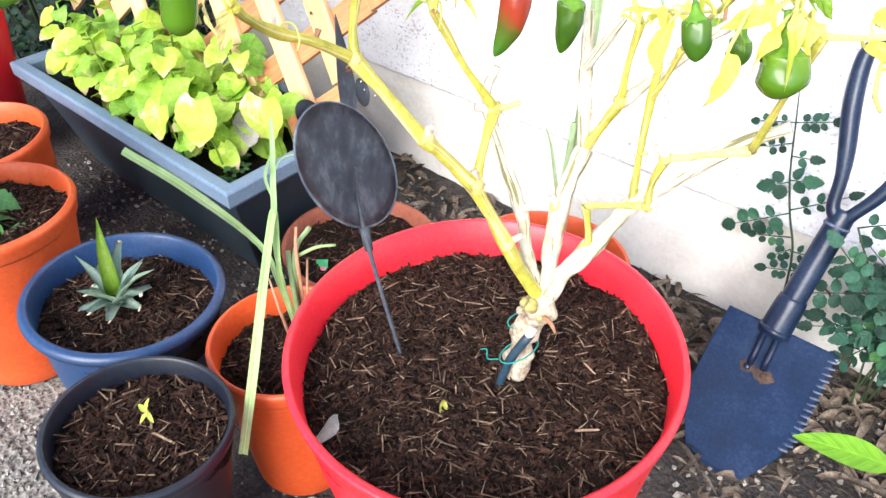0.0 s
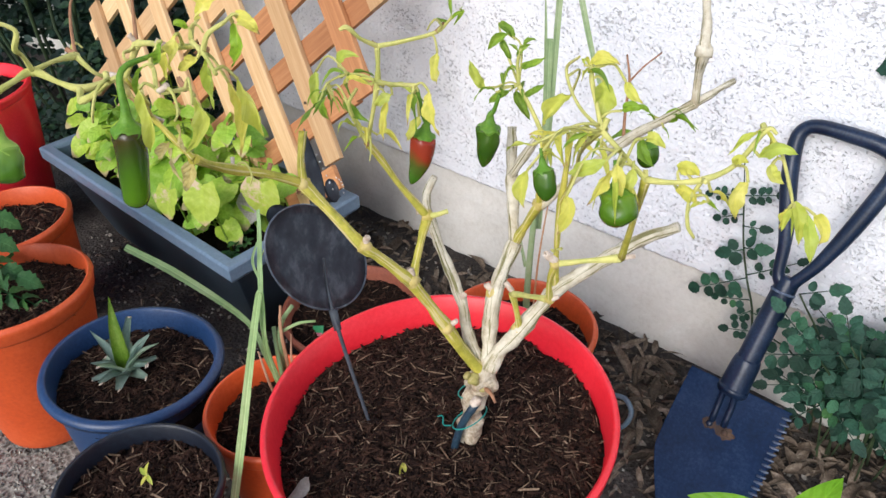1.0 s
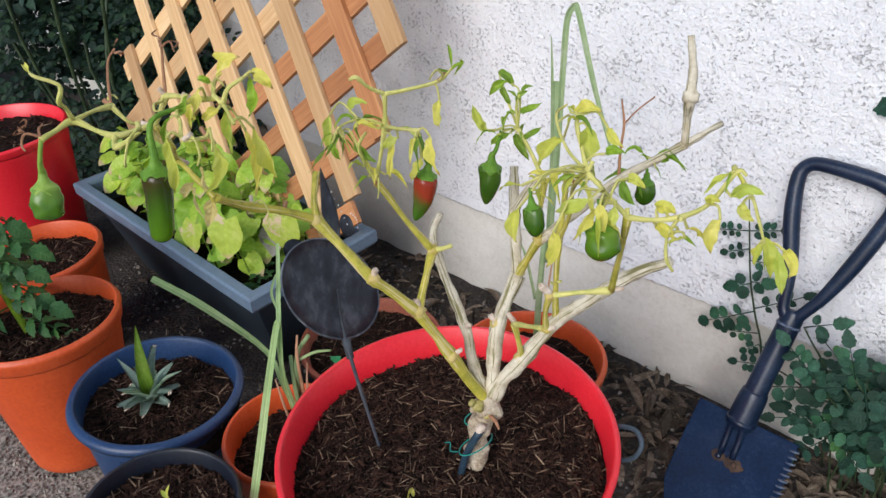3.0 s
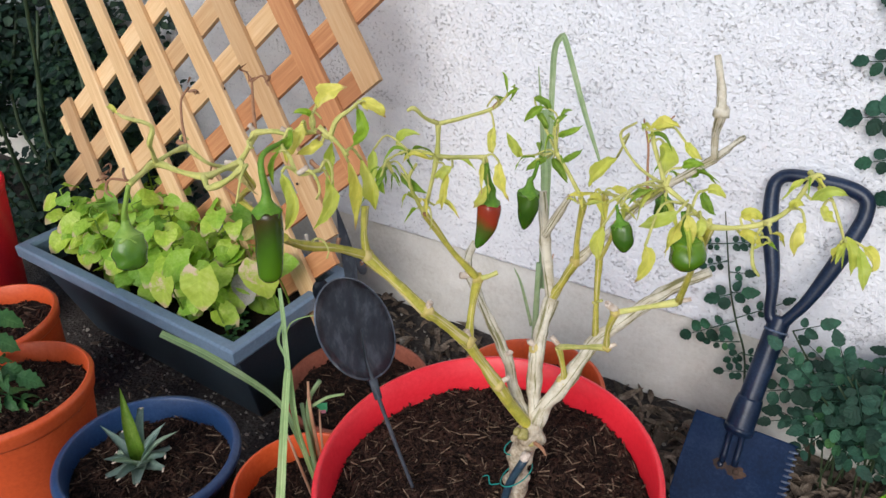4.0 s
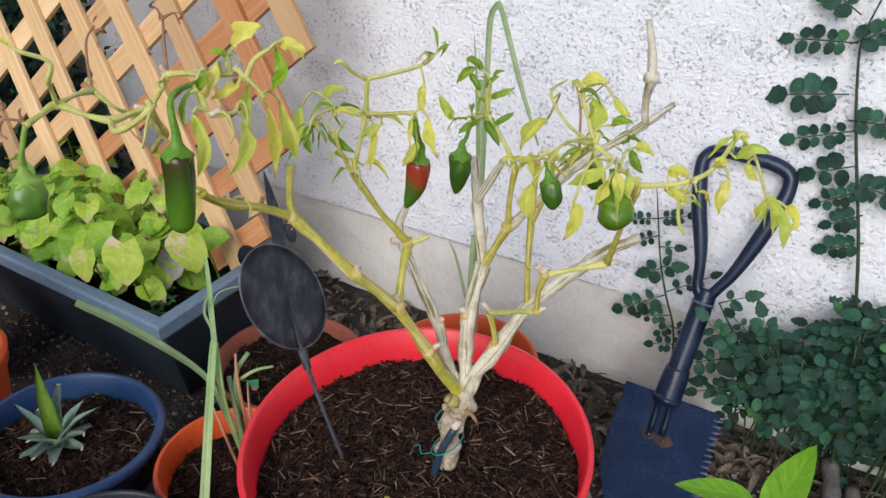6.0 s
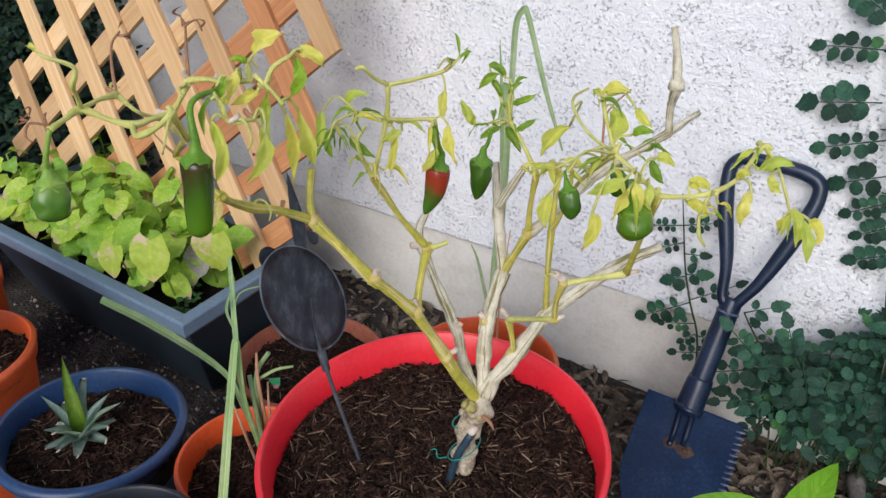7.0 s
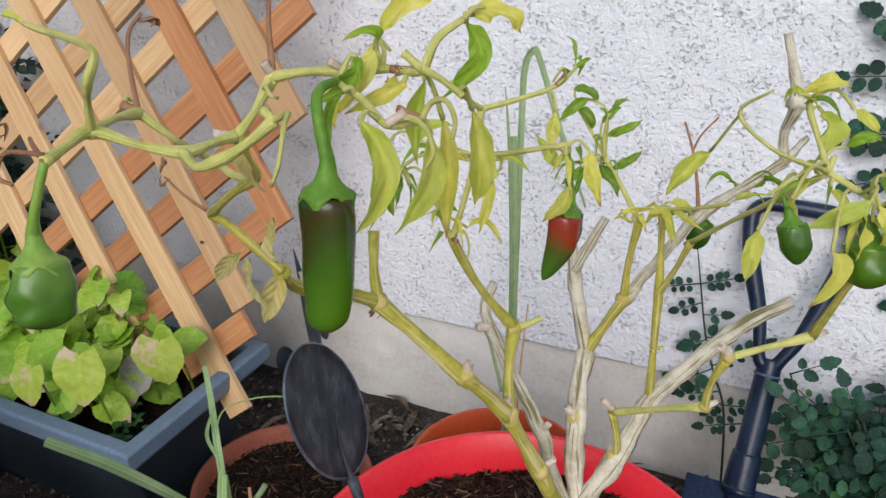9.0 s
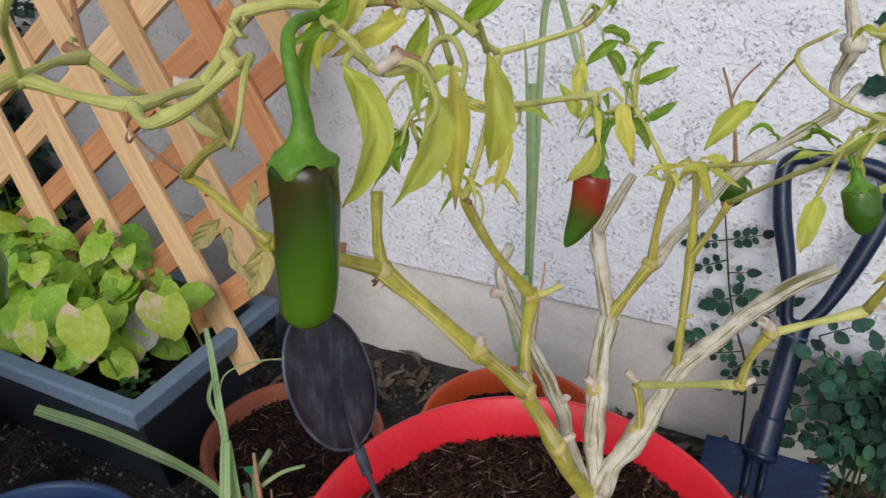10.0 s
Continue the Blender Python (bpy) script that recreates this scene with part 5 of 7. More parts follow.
def curved_leaf(base, mid, tip, width, material=YLEAF, face=(0.4, -0.8, 0.45), fold=0.7, stalk=True):
    """A lance-shaped leaf bent through three points: folded, wavy at its edges, twisting towards its tip."""
    r = random.Random(int(abs(base[0] * 7919 + base[2] * 104729) * 1000))
    base, mid, tip = Vector(base), Vector(mid), Vector(tip)
    q1, q3 = base.lerp(mid, 0.5) + (mid - tip.lerp(base, 0.5)) * 0.2, mid.lerp(tip, 0.55) + (mid - tip.lerp(base, 0.5)) * 0.2
    w = width * 0.5 * r.uniform(0.78, 0.98) * (0.8 if material is GLEAF else 0.95)
    rows = smoothed([(*base, w * 0.10), (*base.lerp(q1, 0.4), w * 0.5), (*q1, w * 0.92), (*mid, w), (*q3, w * 0.58), (*q3.lerp(tip, 0.6), w * 0.24), (*tip, w * 0.03)], 3)
    pos = [Vector(q[:3]) for q in rows]
    twist, phase, ripple, roll = r.uniform(-1.3, 1.3), r.uniform(0, 6.3), r.uniform(0.2, 0.5), r.uniform(-0.5, 0.25)
    cols = (-1, -0.66, -0.33, 0, 0.33, 0.66, 1)
    bm = bmesh.new()
    out = []
    for i, p in enumerate(pos):
        t = i / (len(pos) - 1)
        ahead = (pos[min(i + 1, len(pos) - 1)] - pos[max(i - 1, 0)]).normalized()
        f = Vector(face)
        f = (f - ahead * f.dot(ahead)).normalized()
        f = Matrix.Rotation(twist * (t - 0.3), 3, ahead) @ f
        side = ahead.cross(f)
        row = []
        for c in cols:
            crease = noise.noise(Vector((c * 1.6, t * 6.5, phase * 9)))
            up = fold * abs(c) + roll * c * c + ripple * abs(c) * math.sin(t * 15 + phase + (2 if c > 0 else 0)) + 0.45 * crease
            row.append(bm.verts.new(p + side * rows[i][3] * c * (1 - 0.3 * min(1, fold)) * (1 + 0.3 * noise.noise(Vector((c, t * 7.0, phase * 5)))) + f * rows[i][3] * up))
        out.append(row)
    blade_faces(bm, out, cols)
    if stalk:
        petiole(base, mid)
    return part("leaf", bm, material, pepper)


# hanging leaves at the end of the left limb
curved_leaf((-0.2002, -0.6947, 0.6828), (-0.1929, -0.6967, 0.6710), (-0.2024, -0.6971, 0.6546), 0.0098, fold=1.1)
curved_leaf((-0.1909, -0.6772, 0.6760), (-0.1925, -0.6750, 0.6618), (-0.1986, -0.6844, 0.6497), 0.0105, fold=1.1)
curved_leaf((-0.1967, -0.6571, 0.6738), (-0.1985, -0.6506, 0.6545), (-0.1947, -0.6606, 0.6389), 0.0125, fold=1.0)
curved_leaf((-0.1876, -0.6579, 0.6776), (-0.1876, -0.6521, 0.6617), (-0.1907, -0.6487, 0.6460), 0.0115, fold=0.9)
curved_leaf((-0.1985, -0.6640, 0.6860), (-0.2030, -0.6610, 0.6740), (-0.2015, -0.6640, 0.6620), 0.0085, fold=1.0)
curved_leaf((-0.2100, -0.6860, 0.6870), (-0.2135, -0.6890, 0.6800), (-0.2120, -0.6910, 0.6720), 0.0055, GLEAF, fold=1.0)
curved_leaf((-0.2202, -0.6680, 0.6876), (-0.2245, -0.6690, 0.6800), (-0.2235, -0.6710, 0.6720), 0.006)
for b, d, ln, w in (((-0.2687, -0.6462, 0.607), (-0.3, -0.3, -1), 0.022, 0.010), ((-0.2707, -0.6482, 0.6111), (0.2, -0.2, 1), 0.02, 0.008), ((-0.2787, -0.6522, 0.6131), (0.3, -0.4, -0.9), 0.02, 0.009), ((-0.2541, -0.6757, 0.6672), (0.1, 0, -1), 0.02, 0.007), ((-0.2838, -0.6502, 0.6141), (-0.5, -0.2, -0.6), 0.017, 0.008)):
    leaf_part(b, d, ln, w, (U(-0.5, 0.5), -0.8, 0.3), WITHER, U(-0.3, 0.8), U(0.3, 0.8), wave=0.12, seed=U(0, 6))
curved_leaf((-0.276, -0.718, 0.7045), (-0.282, -0.717, 0.706), (-0.288, -0.716, 0.705), 0.004, YLEAF, (0, -0.4, 1), 0.4)


def cluster(node, n, length, material, spread_=1.0, up=-0.4, lean=(0, 0, 0), seed=0):
    """Small leaves round a node, each bent, folded and turned its own way."""
    r = random.Random(seed)
    for k in range(n):
        a = 2 * math.pi * (k + r.uniform(-0.8, 0.8)) / n
        d = Vector((math.cos(a) * spread_ + lean[0], math.sin(a) * spread_ + lean[1], up + r.uniform(-0.4, 0.4) + lean[2])).normalized()
        s = length * r.uniform(0.5, 1.35)
        b = Vector(node) + d * s * r.uniform(0.0, 0.35) + Vector((r.uniform(-1, 1), r.uniform(-1, 1), r.uniform(-1, 1))) * 0.003
        mid = b + d * s * 0.5 + Vector((r.uniform(-0.1, 0.1), r.uniform(-0.1, 0.1), r.uniform(0.02, 0.16))) * s
        tip = b + d * s + Vector((r.uniform(-0.1, 0.1), r.uniform(-0.1, 0.1), r.uniform(-0.6, 0.05))) * s
        curved_leaf(b, mid, tip, s * r.uniform(0.22, 0.36), (GLEAF if material is YLEAF and r.random() < 0.2 else material), (r.uniform(-0.8, 0.8), r.uniform(-0.9, -0.1), r.uniform(-0.1, 0.9)), r.uniform(0.3, 1.3), (b - Vector(node)).length > 0.003)


# right-hand sprout
curved_leaf((-0.1041, -0.512, 0.6565), (-0.0956, -0.515, 0.6626), (-0.0879, -0.512, 0.6597), 0.01, YLEAF)
curved_leaf((-0.085, -0.51, 0.6512), (-0.0795, -0.513, 0.6476), (-0.0746, -0.51, 0.6426), 0.008, YLEAF)
curved_leaf((-0.0854, -0.51, 0.6358), (-0.0786, -0.513, 0.6413), (-0.0731, -0.51, 0.6397), 0.008, GLEAF)
curved_leaf((-0.0962, -0.512, 0.6495), (-0.0931, -0.515, 0.6413), (-0.0958, -0.512, 0.6284), 0.013, YLEAF)
curved_leaf((-0.1397, -0.47, 0.6155), (-0.1496, -0.473, 0.6065), (-0.1581, -0.47, 0.5898), 0.013, YLEAF)
curved_leaf((-0.1122, -0.552, 0.6114), (-0.1134, -0.555, 0.6019), (-0.1132, -0.552, 0.5885), 0.012, YLEAF)
curved_leaf((-0.0858, -0.556, 0.6084), (-0.0821, -0.559, 0.6007), (-0.0897, -0.556, 0.5836), 0.012, YLEAF)
curved_leaf((-0.0754, -0.54, 0.6244), (-0.084, -0.543, 0.6184), (-0.0962, -0.54, 0.6096), 0.011, YLEAF)
curved_leaf((-0.0717, -0.535, 0.6211), (-0.0682, -0.538, 0.6144), (-0.0679, -0.535, 0.6017), 0.009, YLEAF)
curved_leaf((-0.0659, -0.53, 0.6183), (-0.065, -0.533, 0.6131), (-0.0683, -0.53, 0.6062), 0.009, YLEAF)
curved_leaf((-0.0704, -0.515, 0.6267), (-0.0674, -0.518, 0.6208), (-0.0621, -0.515, 0.6141), 0.01, GLEAF)
curved_leaf((-0.0694, -0.512, 0.6269), (-0.0634, -0.515, 0.6289), (-0.0589, -0.512, 0.624), 0.008, YLEAF)
curved_leaf((-0.0483, -0.518, 0.6181), (-0.0423, -0.521, 0.6232), (-0.0375, -0.518, 0.6189), 0.009, YLEAF)
curved_leaf((-0.048, -0.517, 0.6082), (-0.0401, -0.52, 0.6093), (-0.0368, -0.517, 0.6027), 0.009, YLEAF)
curved_leaf((-0.0185, -0.508, 0.6177), (-0.0215, -0.511, 0.6103), (-0.0204, -0.508, 0.5965), 0.011, YLEAF)
curved_leaf((-0.0271, -0.505, 0.6229), (-0.0245, -0.508, 0.6281), (-0.021, -0.505, 0.626), 0.007, YLEAF)
curved_leaf((-0.0191, -0.497, 0.6261), (-0.011, -0.5, 0.6349), (-0.0028, -0.497, 0.6326), 0.009, YLEAF)
curved_leaf((-0.013, -0.497, 0.6245), (-0.0106, -0.5, 0.6209), (-0.0056, -0.497, 0.6165), 0.008, YLEAF)
curved_leaf((0.0006, -0.4946, 0.6082), (0.0057, -0.4976, 0.5997), (0.0072, -0.4946, 0.5857), 0.01, YLEAF)
curved_leaf((0.0075, -0.4955, 0.6039), (0.0125, -0.4985, 0.5931), (0.0148, -0.4955, 0.5791), 0.01, YLEAF)
curved_leaf((0.0099, -0.492, 0.6029), (0.0156, -0.495, 0.5993), (0.0153, -0.492, 0.5871), 0.01, YLEAF)
# green sprout
curved_leaf((-0.2089, -0.44, 0.629), (-0.2163, -0.443, 0.6249), (-0.2257, -0.44, 0.6147), 0.011, GLEAF)
curved_leaf((-0.218, -0.438, 0.6342), (-0.2085, -0.441, 0.6326), (-0.2047, -0.438, 0.6248), 0.01, GLEAF)
curved_leaf((-0.1973, -0.44, 0.6096), (-0.1854, -0.443, 0.6143), (-0.1785, -0.44, 0.6202), 0.01, GLEAF)
curved_leaf((-0.1928, -0.442, 0.5906), (-0.1824, -0.445, 0.598), (-0.1769, -0.442, 0.6033), 0.01, GLEAF)
curved_leaf((-0.203, -0.445, 0.5928), (-0.2106, -0.448, 0.5878), (-0.2212, -0.445, 0.5783), 0.01, GLEAF)
curved_leaf((-0.2, -0.442, 0.5925), (-0.1933, -0.445, 0.5848), (-0.1875, -0.442, 0.5741), 0.011, GLEAF)
curved_leaf((-0.2241, -0.447, 0.5903), (-0.2283, -0.45, 0.5992), (-0.2365, -0.447, 0.6073), 0.012, YLEAF)
curved_leaf((-0.2007, -0.44, 0.6159), (-0.1949, -0.443, 0.6234), (-0.1907, -0.44, 0.6261), 0.008, GLEAF)
curved_leaf((-0.2149, -0.44, 0.6229), (-0.2068, -0.443, 0.6198), (-0.2061, -0.44, 0.612), 0.009, GLEAF)
# middle sprout
curved_leaf((-0.2873, -0.54, 0.6176), (-0.285, -0.543, 0.6069), (-0.2928, -0.54, 0.5885), 0.011, YLEAF)
curved_leaf((-0.2775, -0.541, 0.6079), (-0.2805, -0.544, 0.5972), (-0.28, -0.541, 0.5863), 0.01, GLEAF)
curved_leaf((-0.2683, -0.535, 0.601), (-0.2562, -0.538, 0.598), (-0.247, -0.535, 0.5922), 0.012, GLEAF)
curved_leaf((-0.2259, -0.533, 0.6154), (-0.2331, -0.536, 0.6108), (-0.2404, -0.533, 0.604), 0.009, YLEAF)
curved_leaf((-0.2294, -0.534, 0.611), (-0.2308, -0.537, 0.5984), (-0.2362, -0.534, 0.5814), 0.008, YLEAF)
curved_leaf((-0.2691, -0.536, 0.6241), (-0.2585, -0.539, 0.6349), (-0.2479, -0.536, 0.6348), 0.008, YLEAF)
curved_leaf((-0.1886, -0.549, 0.6184), (-0.1903, -0.552, 0.6104), (-0.2003, -0.549, 0.599), 0.01, YLEAF)
curved_leaf((-0.181, -0.548, 0.6343), (-0.1783, -0.551, 0.6241), (-0.1743, -0.548, 0.6097), 0.011, YLEAF)
curved_leaf((-0.2066, -0.512, 0.6394), (-0.207, -0.515, 0.6302), (-0.2079, -0.512, 0.6192), 0.01, YLEAF)
# tip of the left limb
curved_leaf((-0.2176, -0.652, 0.6964), (-0.2052, -0.655, 0.7054), (-0.1961, -0.652, 0.7085), 0.011, YLEAF)
curved_leaf((-0.1907, -0.65, 0.7009), (-0.18, -0.653, 0.7022), (-0.1769, -0.65, 0.6965), 0.009, YLEAF)
curved_leaf((-0.1917, -0.652, 0.6992), (-0.1867, -0.655, 0.6899), (-0.2007, -0.652, 0.6769), 0.01, GLEAF)
curved_leaf((-0.2139, -0.66, 0.695), (-0.2155, -0.663, 0.6973), (-0.2262, -0.66, 0.6938), 0.006, GLEAF)
curved_leaf((-0.212, -0.668, 0.6941), (-0.2135, -0.671, 0.6869), (-0.2251, -0.668, 0.6747), 0.009, YLEAF)
curved_leaf((-0.2128, -0.674, 0.693), (-0.2133, -0.677, 0.687), (-0.2301, -0.674, 0.6783), 0.008, GLEAF)
curved_leaf((-0.2051, -0.664, 0.6847), (-0.2084, -0.667, 0.6823), (-0.2245, -0.664, 0.6745), 0.008, YLEAF)
stem("branch", [(-0.2567, -0.5392, 0.6231, 0.0012), (-0.2639, -0.543, 0.6203, 0.0011), (-0.2711, -0.545, 0.6156, 0.0010)], YOUNG, 7)
cluster((-0.2711, -0.545, 0.6096), 9, 0.017, GLEAF, 0.7, -0.6, (0, -0.1, 0), 41)
cluster((-0.2567, -0.5392, 0.6231), 6, 0.014, GLEAF, 0.8, -0.3, (-0.1, -0.1, 0), 3)
cluster((-0.2499, -0.5361, 0.585), 6, 0.018, YLEAF, 0.9, 0.2, (0, -0.2, 0), 4)
cluster((-0.2388, -0.5322, 0.6201), 4, 0.015, YLEAF, 0.9, -0.2, (0, 0, 0), 5)
cluster((-0.2, -0.5077, 0.6557), 4, 0.014, GLEAF, 0.7, 0.5, (0.3, 0, 0), 6)
cluster((-0.1904, -0.5492, 0.6351), 4, 0.017, YLEAF, 0.7, -0.9, (0, -0.1, 0), 7)
stem("branch", [(-0.1969, -0.4434, 0.5976, 0.0016), (-0.1983, -0.4431, 0.611, 0.0013), (-0.1965, -0.4426, 0.6231, 0.0009)], YOUNG, 7)
cluster((-0.1968, -0.4432, 0.5925), 3, 0.016, GLEAF, 0.8, 0.1, (0, -0.2, 0), 8)
cluster((-0.1982, -0.443, 0.6079), 3, 0.015, GLEAF, 0.8, 0.35, (0, -0.15, 0), 28)
cluster((-0.1964, -0.4425, 0.6211), 3, 0.014, GLEAF, 0.6, 0.8, (0, -0.1, 0), 38)
cluster((-0.2071, -0.451, 0.5932), 4, 0.018, GLEAF, 0.9, 0.1, (-0.2, -0.2, 0), 9)
cluster((-0.1641, -0.4274, 0.5662), 6, 0.026, YLEAF, 0.8, -0.4, (0, -0.2, 0), 10)
cluster((-0.175, -0.44, 0.561), 3, 0.022, YLEAF, 0.8, 0.3, (0, -0.3, 0), 11)
cluster((-0.1016, -0.5147, 0.6543), 4, 0.014, YLEAF, 0.9, 0.0, (0, -0.1, 0), 12)
cluster((-0.0902, -0.5195, 0.626), 5, 0.016, YLEAF, 0.8, -0.6, (0, -0.1, 0), 13)
cluster((-0.074, -0.5286, 0.6161), 5, 0.017, YLEAF, 0.7, -0.7, (0, -0.2, 0), 14)
cluster((-0.1055, -0.5506, 0.6247), 3, 0.015, YLEAF, 0.8, -0.6, (0, -0.1, 0), 15)
cluster((-0.1511, -0.353, 0.5349), 7, 0.020, GLEAF, 0.8, -0.3, (0, -0.3, 0), 16)
cluster((-0.1244, -0.3746, 0.5637), 5, 0.020, GLEAF, 0.8, 0.2, (0.2, -0.2, 0), 17)
cluster((-0.0209, -0.4912, 0.6371), 5, 0.013, YLEAF, 0.7, -0.5, (0.1, -0.1, 0), 18)
cluster((0.0001, -0.4946, 0.6071), 3, 0.013, YLEAF, 0.28, -1.2, (0, 0, 0), 19)
cluster((-0.0338, -0.516, 0.6083), 4, 0.012, YLEAF, 0.6, -0.4, (0, 0, 0), 20)


# small curled shoots, dry stubs and knots along the limbs
curl = random.Random(31)
for p in ((-0.2541, -0.6757, 0.6682), (-0.2914, -0.653, 0.6291), (-0.284, -0.6827, 0.6739), (-0.2426, -0.6708, 0.685), (-0.2202, -0.668, 0.6876), (-0.2106, -0.6602, 0.6873), (-0.1987, -0.6646, 0.689), (-0.1965, -0.6888, 0.6805), (-0.192, -0.6798, 0.6797), (-0.2767, -0.5972, 0.5721), (-0.2812, -0.6167, 0.5824), (-0.25, -0.536, 0.577), (-0.2388, -0.5322, 0.6201), (-0.236, -0.532, 0.643),
          (-0.2074, -0.511, 0.6514), (-0.0902, -0.5194, 0.6269), (-0.1045, -0.5082, 0.6106), (-0.062, -0.522, 0.61), (-0.0369, -0.5156, 0.6162), (-0.0209, -0.4912, 0.6371), (-0.1445, -0.4479, 0.556), (-0.158, -0.4452, 0.4805), (-0.175, -0.44, 0.56), (-0.271, -0.576, 0.557), (-0.2239, -0.6961, 0.6808)):
    a = Vector(p)
    d = Vector((curl.uniform(-1, 1), curl.uniform(-1, 0.6), curl.uniform(-0.3, 1))).normalized()
    ln = curl.uniform(0.004, 0.008)
    part("stub", tube([(*a, 0.0014), (*(a + d * ln * 0.6), 0.0012), (*(a + d * ln), 0.0014)], 7, 2, wobble=0.5), curl.choice((CUT, YOUNG, TWIG)), pepper)
    if curl.random() < 0.6:
        e = Vector((curl.uniform(-1, 1), curl.uniform(-1, 0.4), curl.uniform(-0.2, 0.8))).normalized()
        f = e.orthogonal().normalized()
        n1 = curl.uniform(0.010, 0.02)
        part("shoot", tube([(*a, 0.0009), (*(a + e * n1 * 0.4 + f * n1 * 0.15), 0.0008), (*(a + e * n1 * 0.8 - f * n1 * 0.1), 0.0007), (*(a + e * n1 - f * n1 * 0.35 - Vector((0, 0, n1 * 0.3))), 0.0006), (*(a + e * n1 * 0.85 - f * n1 * 0.5 - Vector((0, 0, n1 * 0.5))), 0.0005)], 6, 4), YOUNG, pepper)

# shrivelled leaves at the twig tips
dry = random.Random(17)
for tip, count in (((-0.2898, -0.6711, 0.6996), 2), ((-0.2499, -0.6628, 0.7097), 2), ((-0.2798, -0.7288, 0.6768), 3), ((-0.2369, -0.6636, 0.7068), 1), ((-0.3128, -0.6503, 0.6392), 2), ((-0.272, -0.579, 0.556), 2), ((-0.2106, -0.6602, 0.6863), 2)):
    for _ in range(count):
        b = Vector(tip) + Vector((dry.uniform(-1, 1), dry.uniform(-1, 1), dry.uniform(-1, 1))) * 0.002
        d = Vector((dry.uniform(-1, 1), dry.uniform(-1, 1), dry.uniform(-1, 0.7))).normalized() * dry.uniform(0.004, 0.0075)
        e = d.orthogonal().normalized() * d.length * dry.uniform(0.3, 0.6)
        curved_leaf(b, b + d * 0.7 + e, b + d * 0.6 - e, d.length * dry.uniform(0.3, 0.5), TWIG, (dry.uniform(-1, 1), -0.5, dry.uniform(-1, 1)), 1.3, False)


# ---- tin insect on a rod, its plain back to the path ----
def ornament():
    ob = thing("garden_stake", "weathered dark tin insect ornament on a thin rod in the pot", "garden ornament", at=(-0.292, -0.531, 0.279))
    c = Vector((-0.3495, -0.5164, 0.4252))
    p, q = Vector((-0.0093, 0.055, -0.0552)), Vector((-0.0176, 0.0266, 0.0294))
    n = p.cross(q).normalized()
    up = Vector((0, 0, 1)) - n * n.z
    up.normalize()
    side = n.cross(up)

    def plate(outline, lift, dome=0.0, thickness=0.0012):
        """A thin sheet from its outline, slightly domed; outline(t) gives a point on the sheet's plane."""
        bm = bmesh.new()
        pts = [outline(2 * math.pi * j / 48) for j in range(48)]
        mid = sum(pts, Vector()) / 48
        rows = []
        for k in range(1, 6):
            r = k / 5
            row = []
            for v in pts:
                w = mid.lerp(v, r)
                row.append(bm.verts.new(w + n * (lift + dome * (1 - r * r) + 0.0012 * noise.noise(w * 55) * (r < 1))))
            rows.append(row)
        hub = bm.verts.new(mid + n * (lift + dome))
        for j in range(48):
            bm.faces.new((hub, rows[0][j], rows[0][(j + 1) % 48]))
        for a, b in zip(rows, rows[1:]):
            for j in range(48):
                bm.faces.new((a[j], b[j], b[(j + 1) % 48], a[(j + 1) % 48]))
        return thick(bm, thickness)

    part("body_plate", plate(lambda t: c + p * math.cos(t) + q * math.sin(t), 0, -0.003), TIN, ob)
    part("rim", tube([(*(c + p * math.cos(t) + q * math.sin(t) + n * 0.0004), 0.0009) for t in [2 * math.pi * k / 40 for k in range(41)]], 6, 1), TIN, ob)
    lobe = lambda u, s, a, b, turn: (lambda t: c + up * (u + a * math.cos(t) * math.cos(turn) - b * math.sin(t) * math.sin(turn)) + side * (s + a * math.cos(t) * math.sin(turn) + b * math.sin(t) * math.cos(turn)))
    # upright pointed wing, small hind wings and tail
    part("wing", plate(lambda t: c + up * (0.062 + 0.038 * math.cos(t)) + side * (-0.040 + (0.0120 - 0.0085 * math.cos(t)) * math.sin(t) - 0.010 * math.cos(t)), -0.006), TIN, ob, "pointed dark wing edged with white dots")
    part("wing", plate(lobe(0.032, -0.062, 0.013, 0.010, 0.5), -0.009), TIN, ob)
    part("wing", plate(lobe(0.056, 0.022, 0.017, 0.010, 0.9), -0.006), TIN, ob)
    part("tail", plate(lobe(-0.050, -0.012, 0.010, 0.022, 0.2), -0.006), TIN, ob)
    for u, s in [(0.036 + 0.0075 * k, -0.0575 + 0.0012 * k) for k in range(6)] + [(0.024 + 0.0035 * k, -0.0715 - 0.0006 * k * (4 - k)) for k in range(6)]:
        part("dot", lathe([(0.0009, 0), (0.0006, 0.0005)], 8, None, Matrix.Translation(c + up * u + side * s + n * -0.0045) @ Vector((0, 0, 1)).rotation_difference(n).to_matrix().to_4x4()), DOTS, ob)
    part("rod", tube([(*(c + n * 0.003), 0.0012), (-0.341, -0.5205, 0.398, 0.0015), (-0.327, -0.528, 0.3745, 0.0018), (-0.3085, -0.534, 0.335, 0.0018), (-0.2846, -0.541, 0.289, 0.0016), (-0.275, -0.545, 0.27, 0.0016)], 8, 4), IRON, ob)
    part("bracket", tube([(-0.331, -0.526, 0.383, 0.004), (-0.3235, -0.5295, 0.366, 0.0035)], 8, 2, flat=0.4), IRON, ob)


ornament()


